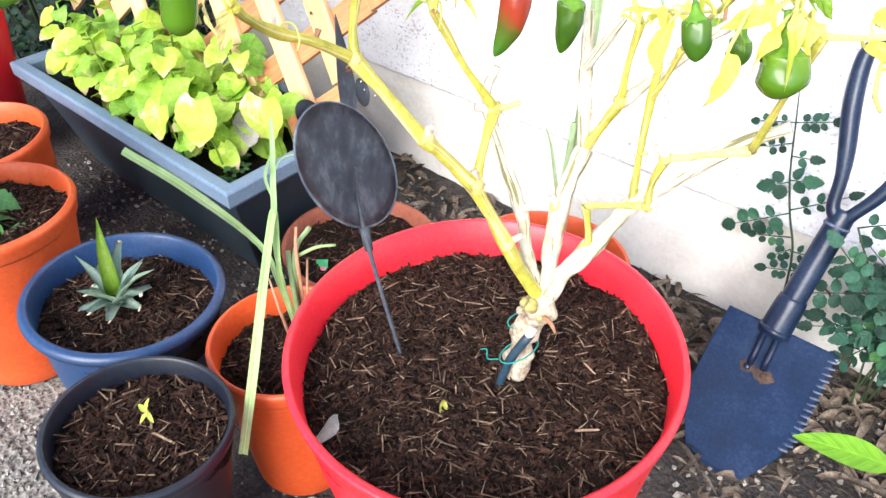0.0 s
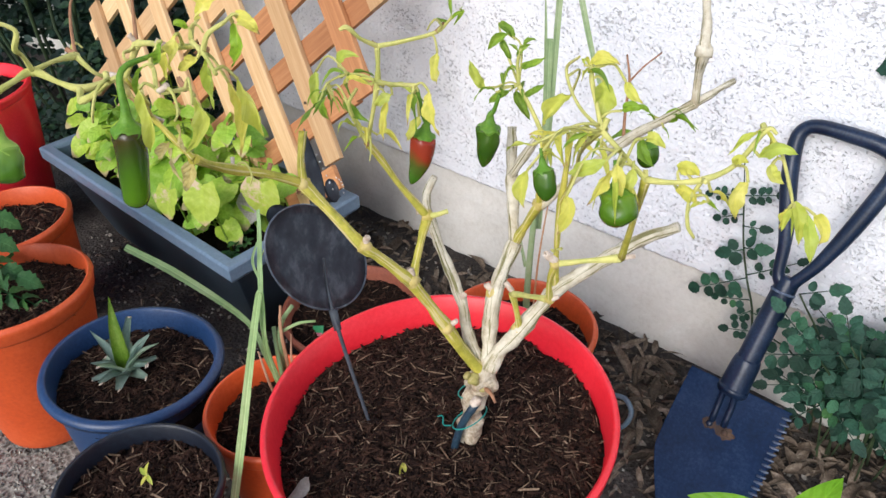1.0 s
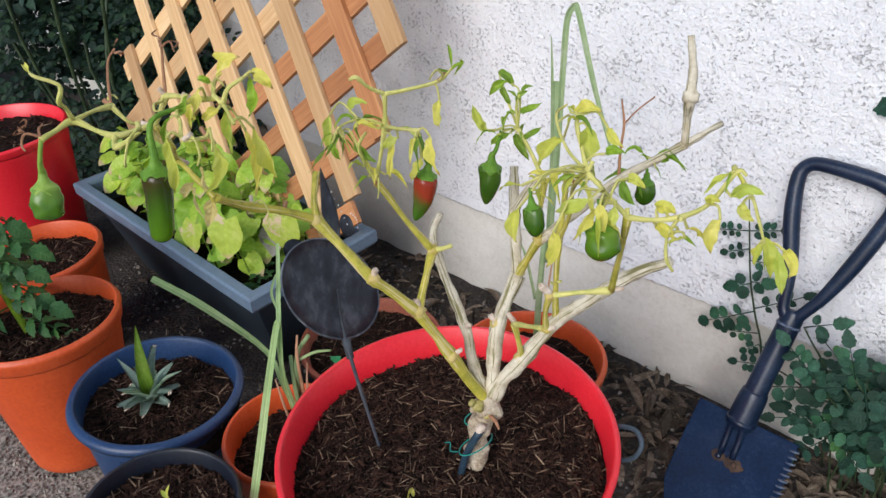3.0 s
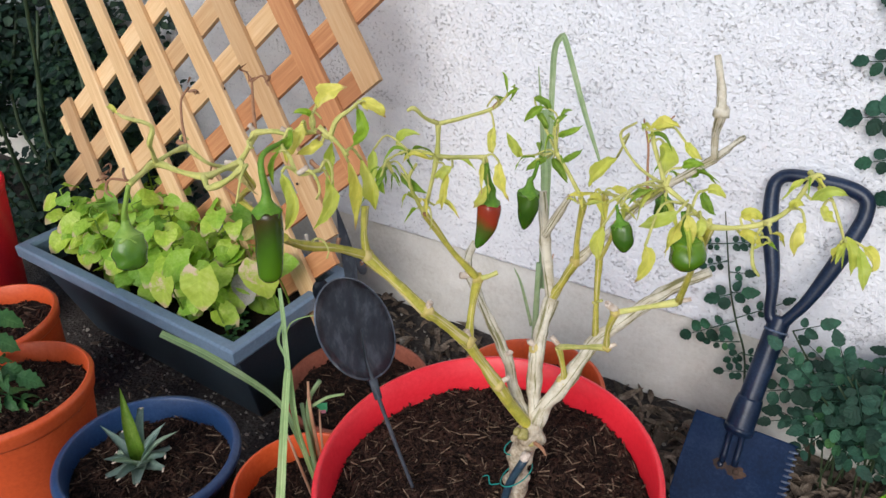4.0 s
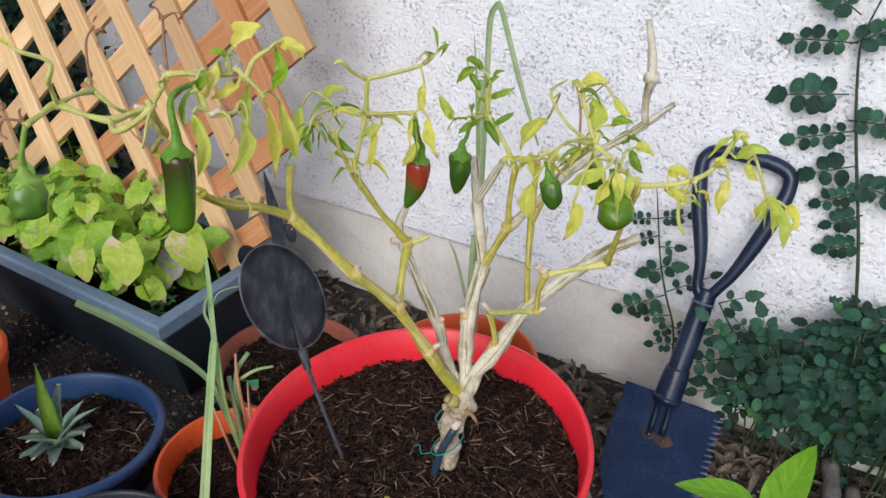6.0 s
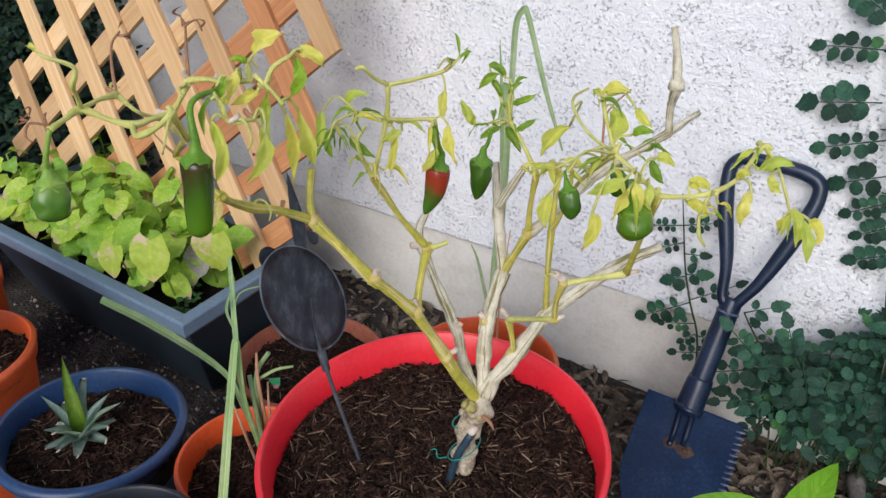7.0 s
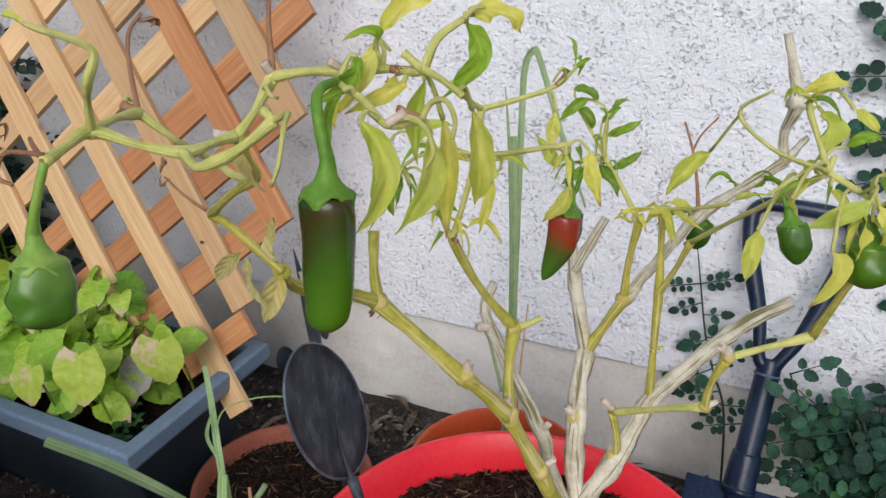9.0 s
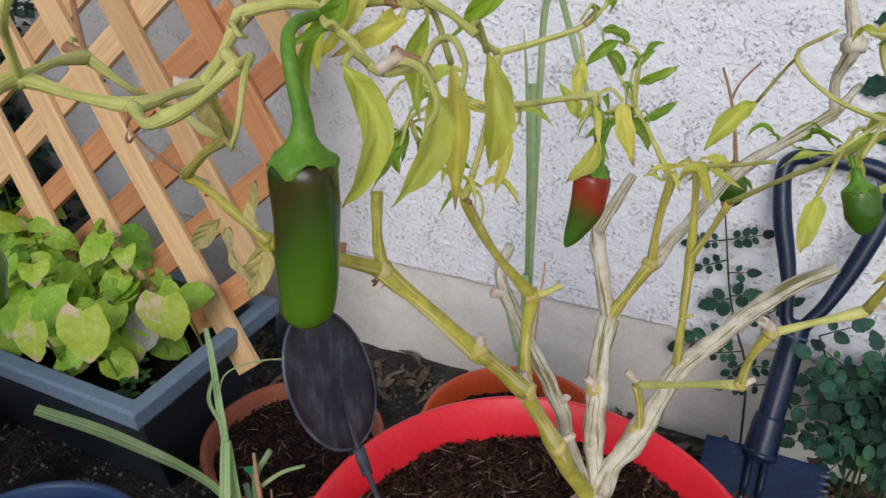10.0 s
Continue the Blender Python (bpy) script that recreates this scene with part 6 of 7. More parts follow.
# ---- lemongrass ----
def lemongrass():
    slim = lambda rows: [(x, y, z, w * 0.7) for x, y, z, w in rows]
    ob = thing("lemongrass", "cut-back lemongrass clump with long green blades in the orange pot", "lemongrass", at=(-0.43, -0.53, 0.165))
    part("blade", ribbon(*[slim([(-0.434, -0.526, 0.165, 0.003), (-0.43, -0.545, 0.275, 0.0035), (-0.451, -0.545, 0.315, 0.004), (-0.475, -0.585, 0.385, 0.0055), (-0.495, -0.618, 0.43, 0.0045)])], face=(0.3, -0.5, 0.8)), GRASS, ob)
    part("blade", ribbon(slim([(-0.434, -0.528, 0.165, 0.003), (-0.427, -0.545, 0.28, 0.0035), (-0.446, -0.527, 0.331, 0.0042), (-0.4495, -0.524, 0.3395, 0.0046), (-0.4455, -0.531, 0.337, 0.005), (-0.425, -0.566, 0.292, 0.006), (-0.401, -0.608, 0.233, 0.0066), (-0.379, -0.648, 0.178, 0.006)]), 6, face=(0.5, -0.8, 0.2)), GRASS, ob)
    part("blade", ribbon(*[slim([(-0.436, -0.524, 0.165, 0.003), (-0.434, -0.540, 0.29, 0.0036), (-0.460, -0.515, 0.345, 0.0042), (-0.482, -0.492, 0.378, 0.0036), (-0.497, -0.478, 0.397, 0.0028)])], face=(0.5, -0.8, 0.2)), GRASS, ob)
    part("blade", ribbon(*[slim([(-0.47, -0.505, 0.36, 0.001), (-0.47, -0.49, 0.372, 0.0012), (-0.45, -0.465, 0.372, 0.0012), (-0.425, -0.44, 0.358, 0.001), (-0.40, -0.425, 0.34, 0.0005)])], face=(0, -0.3, 1)), GRASS, ob)
    part("blade", ribbon(*[slim([(-0.462, -0.515, 0.345, 0.002), (-0.472, -0.512, 0.362, 0.0022), (-0.466, -0.506, 0.385, 0.0012)])], face=(0.5, -0.8, 0.2)), GRASS, ob)
    part("cut_stalk", tube([(-0.429, -0.529, 0.160, 0.0025), (-0.424, -0.536, 0.255, 0.0027), (-0.44, -0.524, 0.30, 0.0023)], 9, 4), GRASS, ob)
    part("cut_stalk", tube([(-0.434, -0.526, 0.160, 0.0023), (-0.428, -0.530, 0.265, 0.0025), (-0.436, -0.518, 0.30, 0.0025), (-0.428, -0.505, 0.322, 0.0023)], 9, 4), GRASS, ob)
    part("cut_stalk", tube([(-0.432, -0.522, 0.296, 0.0018), (-0.418, -0.508, 0.306, 0.0016), (-0.404, -0.497, 0.309, 0.0012)], 8, 4), GRASS, ob)
    part("dry_sheath", tube([(-0.426, -0.526, 0.160, 0.0021), (-0.427, -0.525, 0.293, 0.0019), (-0.437, -0.513, 0.323, 0.0012)], 8, 4), STRAW, ob)
    part("dry_sheath", tube([(-0.439, -0.534, 0.160, 0.0016), (-0.436, -0.546, 0.235, 0.0016), (-0.455, -0.54, 0.268, 0.0009)], 8, 4), STRAW, ob)
    part("dry_sheath", tube([(-0.420, -0.529, 0.160, 0.0014), (-0.415, -0.528, 0.26, 0.0013), (-0.425, -0.515, 0.292, 0.0008)], 8, 4), STRAW, ob)


lemongrass()


# ---- leek ----
def leek():
    slim = lambda rows: [(x + 0.005, y, z, w * 0.55) for x, y, z, w in rows]
    ob = thing("leek", "tall leek with folded grey-green leaves in an orange pot", "leek", at=(-0.335, -0.235, 0.12))
    part("shank", tube(*[slim([(-0.332, -0.238, 0.11, 0.0085), (-0.334, -0.230, 0.24, 0.0075), (-0.336, -0.218, 0.34, 0.006)])], 12, 4), LEEK, ob)
    part("blade", ribbon(*[slim([(-0.335, -0.212, 0.30, 0.006), (-0.339, -0.194, 0.43, 0.006), (-0.340, -0.186, 0.55, 0.006), (-0.339, -0.184, 0.590, 0.006), (-0.333, -0.183, 0.604, 0.006), (-0.3255, -0.184, 0.600, 0.0055), (-0.298, -0.189, 0.528, 0.005), (-0.271, -0.191, 0.462, 0.002)])], face=(0.6, -0.8, 0.1)), LEEK, ob)
    part("blade", ribbon(*[slim([(-0.337, -0.212, 0.3, 0.005), (-0.344, -0.196, 0.42, 0.0045), (-0.351, -0.19, 0.52, 0.003), (-0.357, -0.186, 0.571, 0.001)])], face=(0.6, -0.8, 0.1)), LEEK, ob)
    part("blade", ribbon(*[slim([(-0.334, -0.212, 0.31, 0.006), (-0.339, -0.2, 0.42, 0.0065), (-0.346, -0.191, 0.525, 0.0065)])], face=(0.6, -0.8, 0.1)), LEEK, ob)
    part("blade", ribbon(*[slim([(-0.34, -0.228, 0.25, 0.004), (-0.352, -0.232, 0.31, 0.003), (-0.36, -0.236, 0.335, 0.001)])], face=(0.6, -0.8, 0.1)), LEEK, ob)
    part("dry_sheath", tube(*[slim([(-0.322, -0.238, 0.12, 0.003), (-0.320, -0.232, 0.26, 0.0022), (-0.316, -0.22, 0.36, 0.0014)])], 8, 4), STRAW, ob)


leek()


# ---- pineapple top ----
def pineapple():
    ob = thing("pineapple_top", "grey-green pineapple crown with cut leaf tips rooting in the blue pot", "pineapple plant", at=(-0.635, -0.617, 0.178))
    base = Vector((-0.635, -0.617, 0.182))
    r = random.Random(4)

    def blade(a, lift, ln, wd, cut, material=PINEAPPLE):
        out = Vector((math.cos(a), math.sin(a), 0))
        d = (out + Vector((0, 0, lift))).normalized()
        f = (-out + Vector((0, 0, 0.5 + 0.6 / max(lift, 0.4))))
        b = base + out * 0.004
        bend = out * ln * 0.10
        w = wd * 0.5
        rows = [(*b, w * 0.95), (*(b + d * ln * 0.3 - bend * 0.6), w), (*(b + d * ln * 0.65 - bend * 0.4), w * 0.72), (*(b + d * ln + bend), w * (0.42 if cut else 0.04))]
        bm = ribbon(rows, 4, 0.55, None, f)
        one = part("leaf", thick(bm, 0.0009), material, ob)
        if cut:
            end = b + d * ln + bend
            part("cut_tip", tube([(*(end - d * 0.001), w * 0.36), (*(end + d * 0.0008), w * 0.28)], 8, 1, flat=0.3), CUT, one, "dry pale cut end")

    for k in range(6):
        blade(k * 1.05 + 3.4 + r.uniform(-0.15, 0.15), r.uniform(0.15, 0.35), r.uniform(0.028, 0.036), 0.018, True)
    for k in range(5):
        blade(k * 1.25 + 0.3 + r.uniform(-0.15, 0.15), r.uniform(0.7, 1.1), r.uniform(0.034, 0.046), 0.019, k % 2 == 0)
    for a, lift, ln, wd, cut in ((2.6, 2.4, 0.088, 0.017, False), (2.2, 1.7, 0.06, 0.017, True), (0.5, 1.2, 0.075, 0.016, False), (0.9, 1.8, 0.062, 0.017, False), (3.25, 0.9, 0.06, 0.013, False), (0.1, 0.9, 0.06, 0.016, True), (4.9, 1.6, 0.04, 0.019, True)):
        blade(a, lift, ln, wd, cut, GLEAF if ln == 0.088 else PINEAPPLE)


pineapple()


# ---- planter's leafy plants ----
def planter_plants():
    r = random.Random(11)

    def heart(ob, b, d, face, s, material):
        m = aim(b, d, face)
        bm = bmesh.new()
        cols = (-1, -0.72, -0.4, 0, 0.4, 0.72, 1)
        width, droop, fold, seed = s * r.uniform(0.78, 0.94), r.uniform(0.3, 1.0), r.uniform(0.02, 0.42), r.uniform(0, 6)
        out = []
        for i in range(17):
            t = i / 16
            w = 0.5 * width * (math.sin(math.pi * min(1, 0.07 + 0.93 * t) ** 0.72) ** 0.66 if t < 1 else 0.0)
            w *= 1 + (0.016 if i % 2 else -0.016) * (0 < i < 16)
            ang = droop * t
            row = []
            for c in cols:
                back = 0.13 * s * abs(c) ** 1.6 * math.exp(-5 * t)
                y = s * math.sin(ang) / droop - back
                up = fold * abs(c) * w + 0.035 * s * math.sin(t * 8 + c * 2.4 + seed) * abs(c) + 0.02 * s * math.sin(t * 17 + seed * 2) * c * c
                row.append(bm.verts.new(m @ Vector((c * w, y - up * math.sin(ang), -s * (1 - math.cos(ang)) / droop + up))))
            out.append(row)
        blade_faces(bm, out, cols)
        part("leaf", bm, material, ob)

    for k in range(28):
        x = -1.22 + 0.43 * ((k % 9) + r.uniform(0.1, 0.9)) / 9
        y = -0.375 + 0.155 * ((k // 9) + r.uniform(0.1, 0.9)) / 3
        h = r.uniform(0.07, 0.15) * (1.0 if x < -0.82 else 0.7)
        lean = Vector((r.uniform(-0.02, 0.02), r.uniform(-0.025, 0.01), 0))
        ob = thing("leafy_plant", "lime-green crinkled-leaf plant with some browned leaves in the trough", "plant", "plants in the planter trough", at=(x, y, 0.15))
        foot, top = Vector((x, y, 0.147)), Vector((x, y, 0.15 + h)) + lean
        part("stem", tube([(*foot, 0.0022), (*(foot.lerp(top, 0.5) + lean * 0.2), 0.0019), (*top, 0.0014)], 7, 3), GLEAF, ob)
        count = r.randint(9, 12)
        for j in range(count):
            t = 0.3 + 0.7 * j / (count - 1)
            a = j * 2.3 + k
            b = foot.lerp(top, t)
            d = Vector((math.cos(a), math.sin(a), r.uniform(-0.1, 0.5)))
            s = r.uniform(0.034, 0.058) * (1.2 - 0.45 * t)
            s *= 0.65 if (b.x > -0.80 and d.x > 0) else 1.0
            if b.y + d.normalized().y * s * 1.5 < -0.43 and t < 0.6:
                d.y = abs(d.y)
            mid = b + d.normalized() * s * 0.45
            part("petiole", tube([(*b, 0.0011), (*mid, 0.0009)], 5, 2), GLEAF, ob)
            heart(ob, mid, d + Vector((r.uniform(-0.3, 0.3), -0.1, -0.4)), (0.25 + r.uniform(-0.4, 0.4), -0.45 + r.uniform(-0.3, 0.3), 1), s, BASILDRY if t < 0.5 and r.random() < 0.3 else BASIL)
    for b, d, ln, mt in (((-0.835, -0.412, 0.264), (-0.05, -0.35, -0.75), 0.052, BASILDRY), ((-0.782, -0.388, 0.280), (0.15, -0.35, -0.85), 0.064, BASILDRY), ((-0.722, -0.328, 0.278), (0.1, -0.3, -0.9), 0.066, BASILDRY), ((-0.93, -0.35, 0.240), (0.1, -0.5, -0.2), 0.062, BASIL), ((-0.745, -0.29, 0.245), (0.7, 0.1, 0.25), 0.05, BASIL),
                         ((-0.80, -0.34, 0.252), (0.1, -0.4, -0.1), 0.06, BASIL), ((-0.85, -0.36, 0.258), (-0.4, -0.4, -0.1), 0.064, BASIL), ((-0.99, -0.37, 0.242), (-0.2, -0.4, -0.2), 0.058, BASIL), ((-0.776, -0.32, 0.228), (-0.1, -0.4, -0.9), 0.05, GREYLEAF)):
        ob = thing("leafy_plant", "large drooping lime-green leaf with brown edges over the trough rim", "plant", "plants in the planter trough", at=b)
        part("stem", tube([(b[0], b[1] + 0.02, 0.148, 0.0018), (b[0], b[1] + 0.012, 0.2, 0.0015), (*b, 0.0012)], 6, 3), GLEAF, ob)
        heart(ob, b, d, (0.3, -0.6, 0.9), ln, mt)


planter_plants()


# ---- pinnate weeds and the hedge ----
def frond(bm, base, along, face, length, pairs, size, droop=0.4, stalk=True, seg=5, stray=0.3):
    """A feathered leaf: rounded leaflets in pairs and one at the end."""
    m = aim(base, along, face)
    pos = []
    for k in range(pairs + 2):
        t = k / (pairs + 1)
        ang = droop * t
        pos.append(m @ Vector((0, length * math.sin(ang) / droop, -length * (1 - math.cos(ang)) / droop)))
    if stalk:
        tube([(*pos[0], 0.0009), (*pos[len(pos) // 2], 0.0007), (*pos[-1], 0.0005)], 4, 2, bm)
    nrm = m.to_3x3() @ Vector((0, 0, 1))
    for k in range(1, pairs + 1):
        ahead = (pos[k + 1] - pos[k - 1]).normalized()
        side = ahead.cross(nrm).normalized()
        for s in (-1, 1):
            d = side * s + ahead * U(0.3, 0.75)
            sz = size * U(0.82, 1.15) * (1.0 - 0.22 * abs(k / pairs - 0.6))
            leaf(bm, aim(pos[k] + side * s * 0.0012 + ahead * U(-0.15, 0.15) * length / (pairs + 1), d, nrm + Vector((U(-stray, stray), U(-stray, stray), U(-stray, stray)))), sz, sz * U(0.74, 0.92), U(0.1, 0.6), U(0.0, 0.35), long_seg=seg, tip=0.88, teeth=0.055, full=0.55)
    leaf(bm, aim(pos[-1], pos[-1] - pos[-2], nrm), size * 1.4, size * U(0.8, 1.0), 0.3, 0.15, long_seg=seg, tip=0.72, teeth=0.10, full=0.65)
    return bm


def weed(label, rows, fronds, category="weed", droop=0.4, stray=0.3):
    ob = thing("wall_weed", label, category, at=rows[0][:3])
    part("stem", tube(rows, 7, 4), WEEDSTEM, ob)
    for base, along, face, ln, pairs, size in fronds:
        part("leaf", frond(bmesh.new(), base, along, face, ln, pairs, size, droop, seg=8, stray=stray), WEED, ob)
    return ob


WF = (0.05, -1, 0.45)
weed("slender blue-green weed climbing the stucco wall", [(0.13, -0.03, -0.01, 0.0024), (0.11, -0.022, 0.15, 0.0022), (0.075, -0.018, 0.32, 0.002), (0.045, -0.016, 0.428, 0.0018), (0.031, -0.016, 0.478, 0.0017), (0.018, -0.016, 0.531, 0.0015), (0.011, -0.016, 0.575, 0.0012), (0.018, -0.018, 0.62, 0.0009)],
     [((0.009, -0.018, 0.572), (-1, -0.03, -0.02), WF, 0.063, 4, 0.0165), ((0.014, -0.018, 0.518), (-1, -0.05, -0.14), WF, 0.062, 3, 0.0230), ((0.031, -0.018, 0.480), (-1, -0.05, -0.34), WF, 0.063, 4, 0.0165), ((0.043, -0.018, 0.441), (-1, -0.08, -0.42), WF, 0.044, 2, 0.0215),
      ((0.055, -0.018, 0.413), (-1, -0.08, -0.62), WF, 0.046, 4, 0.0135), ((0.063, -0.018, 0.384), (-1, -0.08, -0.65), WF, 0.035, 3, 0.0145), ((0.073, -0.018, 0.350), (-1, -0.08, -0.5), WF, 0.040, 3, 0.0165), ((0.001, -0.018, 0.570), (0.8, -0.1, 0.5), WF, 0.06, 4, 0.017), ((0.02, -0.018, 0.49), (1, -0.1, 0.1), WF, 0.06, 4, 0.018), ((0.04, -0.018, 0.42), (1, -0.1, -0.1), WF, 0.06, 4, 0.018), ((0.004, -0.018, 0.60), (-0.7, -0.1, 0.5), WF, 0.05, 3, 0.017)], stray=0.22)
weed("young blue-green weed against the cream plinth", [(-0.098, -0.03, 0.0, 0.0016), (-0.112, -0.024, 0.14, 0.0015), (-0.133, -0.02, 0.199, 0.0014), (-0.149, -0.018, 0.249, 0.0012), (-0.163, -0.016, 0.315, 0.001), (-0.172, -0.014, 0.358, 0.0006)],
     [((-0.134, -0.022, 0.204), (-0.80, -0.15, -0.55), WF, 0.072, 3, 0.0195), ((-0.147, -0.022, 0.243), (-0.6, -0.2, -0.3), WF, 0.014, 1, 0.0195), ((-0.147, -0.022, 0.246), (0.7, -0.2, 0.3), WF, 0.014, 1, 0.0175), ((-0.135, -0.022, 0.208), (0.72, -0.1, 0.62), WF, 0.066, 3, 0.0125), ((-0.158, -0.02, 0.291), (-0.85, -0.1, -0.45), WF, 0.030, 2, 0.0125), ((-0.163, -0.018, 0.315), (-0.95, -0.1, -0.25), WF, 0.040, 3, 0.0105),
      ((-0.163, -0.018, 0.315), (0.9, -0.1, 0.38), WF, 0.038, 3, 0.0115), ((-0.155, -0.02, 0.275), (0.8, -0.1, 0.2), WF, 0.02, 1, 0.0125), ((-0.123, -0.024, 0.174), (-0.95, -0.15, -0.3), WF, 0.042, 3, 0.0115), ((-0.118, -0.024, 0.158), (-0.5, -0.2, -0.5), WF, 0.02, 2, 0.0115), ((-0.118, -0.024, 0.155), (0.8, -0.2, 0.25), WF, 0.035, 2, 0.0125)], stray=0.22)
r5 = random.Random(5)
for k in range(58):
    x = 0.01 + 0.40 * r5.random() ** 1.1
    y = -0.014 - r5.uniform(0.0, 0.05)
    h = 0.165 + 1.15 * min(0.09, max(0.0, x - 0.005)) + r5.uniform(-0.035, 0.02)
    lean = Vector((r5.uniform(-0.03, 0.03), -r5.uniform(0.0, 0.05), 0))
    foot, top = Vector((x, y, -0.01)), Vector((x, y, h)) + lean
    fr = []
    for j in range(r5.randint(5, 7)):
        t = 0.78 + 0.22 * j / 6
        a = j * 2.4 + k
        b = foot.lerp(top, t)
        fr.append((b, (math.cos(a), math.sin(a) * 0.4 - 0.35, r5.uniform(-0.15, 0.4)), (r5.uniform(-0.5, 0.5), -0.6, r5.uniform(0.5, 1.1)), r5.uniform(0.045, 0.070), r5.randint(3, 5), r5.uniform(0.0125, 0.0185)))
    weed("low bushy blue-green weed at the foot of the wall", [(*foot, 0.0014), (*(foot.lerp(top, 0.5)), 0.0012), (*top, 0.0009)], fr, droop=0.6, stray=0.38)
for k in range(24):
    x = 0.05 + 0.37 * r5.random()
    foot = Vector((x, -0.006 - r5.uniform(0, 0.012), -0.01))
    top = foot + Vector((r5.uniform(-0.02, 0.02), -r5.uniform(0, 0.008), r5.uniform(0.12, 0.17)))
    fr = [(foot.lerp(top, 0.3 + 0.7 * j / 6), (math.cos(j * 2.4 + k), -0.1, r5.uniform(-0.1, 0.3)), (r5.uniform(-0.4, 0.4), -0.9, 0.6), r5.uniform(0.04, 0.055), 4, r5.uniform(0.012, 0.016)) for j in range(7)]
    weed("low blue-green weed in the shade at the wall's foot", [(*foot, 0.0012), (*(foot.lerp(top, 0.5)), 0.001), (*top, 0.0008)], fr, droop=0.7, stray=0.4)
SPRAYS = (((0.006, -0.130, 0.234), (-0.86, 0.0, -0.5), 0.100, 4, 0.0195), ((-0.022, -0.128, 0.226), (-0.72, -0.05, 0.66), 0.048, 3, 0.0155), ((0.012, -0.120, 0.243), (-0.35, 0.0, 0.9), 0.036, 3, 0.0155), ((-0.055, -0.100, 0.268), (0.72, 0.0, 0.5), 0.030, 1, 0.0165), ((0.02, -0.11, 0.235), (0.3, -0.3, -0.6), 0.055, 4, 0.018),
          ((-0.090, -0.045, 0.150), (-0.9, -0.2, -0.2), 0.045, 3, 0.0125), ((0.05, -0.10, 0.225), (0.1, -0.5, -0.7), 0.055, 4, 0.0195), ((0.075, -0.09, 0.215), (-0.2, -0.5, -0.6), 0.06, 4, 0.020))
for base, along, ln, n, size in SPRAYS:
    weed("blue-green weed spray reaching across the spade", [(base[0] + 0.05, base[1] + 0.08, 0.0, 0.0016), (base[0] + 0.035, base[1] + 0.05, base[2] * 0.6, 0.0014), (*base, 0.001)], [(base, along, (0.1, -0.8, 0.65), ln, n, size)], droop=0.35, stray=0.25)


def hedge(name, label, box, n, size, seed):
    r = random.Random(seed)
    ob = thing(name, label, "shrub", at=(0.5 * (box[0] + box[1]), 0.5 * (box[2] + box[3]), 0))
    cx, cy = 0.5 * (box[0] + box[1]), 0.5 * (box[2] + box[3])
    for k in range(9):
        a = k * 0.7
        part("branch", tube([(cx + 0.03 * math.cos(a), cy + 0.03 * math.sin(a), -0.01, 0.004), (cx + 0.2 * math.cos(a), cy + 0.12 * math.sin(a), box[5] * 0.45, 0.004), (cx + (box[1] - cx) * 0.75 * math.cos(a), cy + (box[3] - cy) * 0.7 * math.sin(a), box[5] * 0.85, 0.003)], 7, 4), WEEDSTEM, ob)
    for chunk in range(4):
        bm = bmesh.new()
        for _ in range(n // 4):
            p = Vector((r.uniform(box[0], box[1]), r.uniform(box[2], box[3]), r.uniform(box[4], box[5])))
            edge = noise.noise(p * 3.3)
            if edge < -0.3 or (p.x > -1.62 and p.y < -0.23 + 0.28 * p.z):
                continue
            a = r.uniform(0, 6.28)
            frond(bm, p, (math.cos(a), math.sin(a) - 0.3, r.uniform(-0.4, 0.5)), (0.3, -0.6, 0.8), r.uniform(0.06, 0.11), 4, size * r.uniform(0.8, 1.2), stalk=False, seg=3)
        part("crown", bm, HEDGE, ob)


hedge("shrub", "dark green feathery-leaved shrub beyond the trellis", (-2.1, -1.27, -0.34, -0.06, 0.02, 0.85), 2000, 0.021, 21)
hedge("shrub", "dark green shrub close behind the trellis", (-1.72, -1.36, -0.16, -0.03, 0.02, 0.62), 1100, 0.019, 23)
hedge("shrub", "dark green shrub in the far corner", (-3.6, -2.3, -1.2, -0.3, 0.02, 0.8), 1500, 0.028, 22)


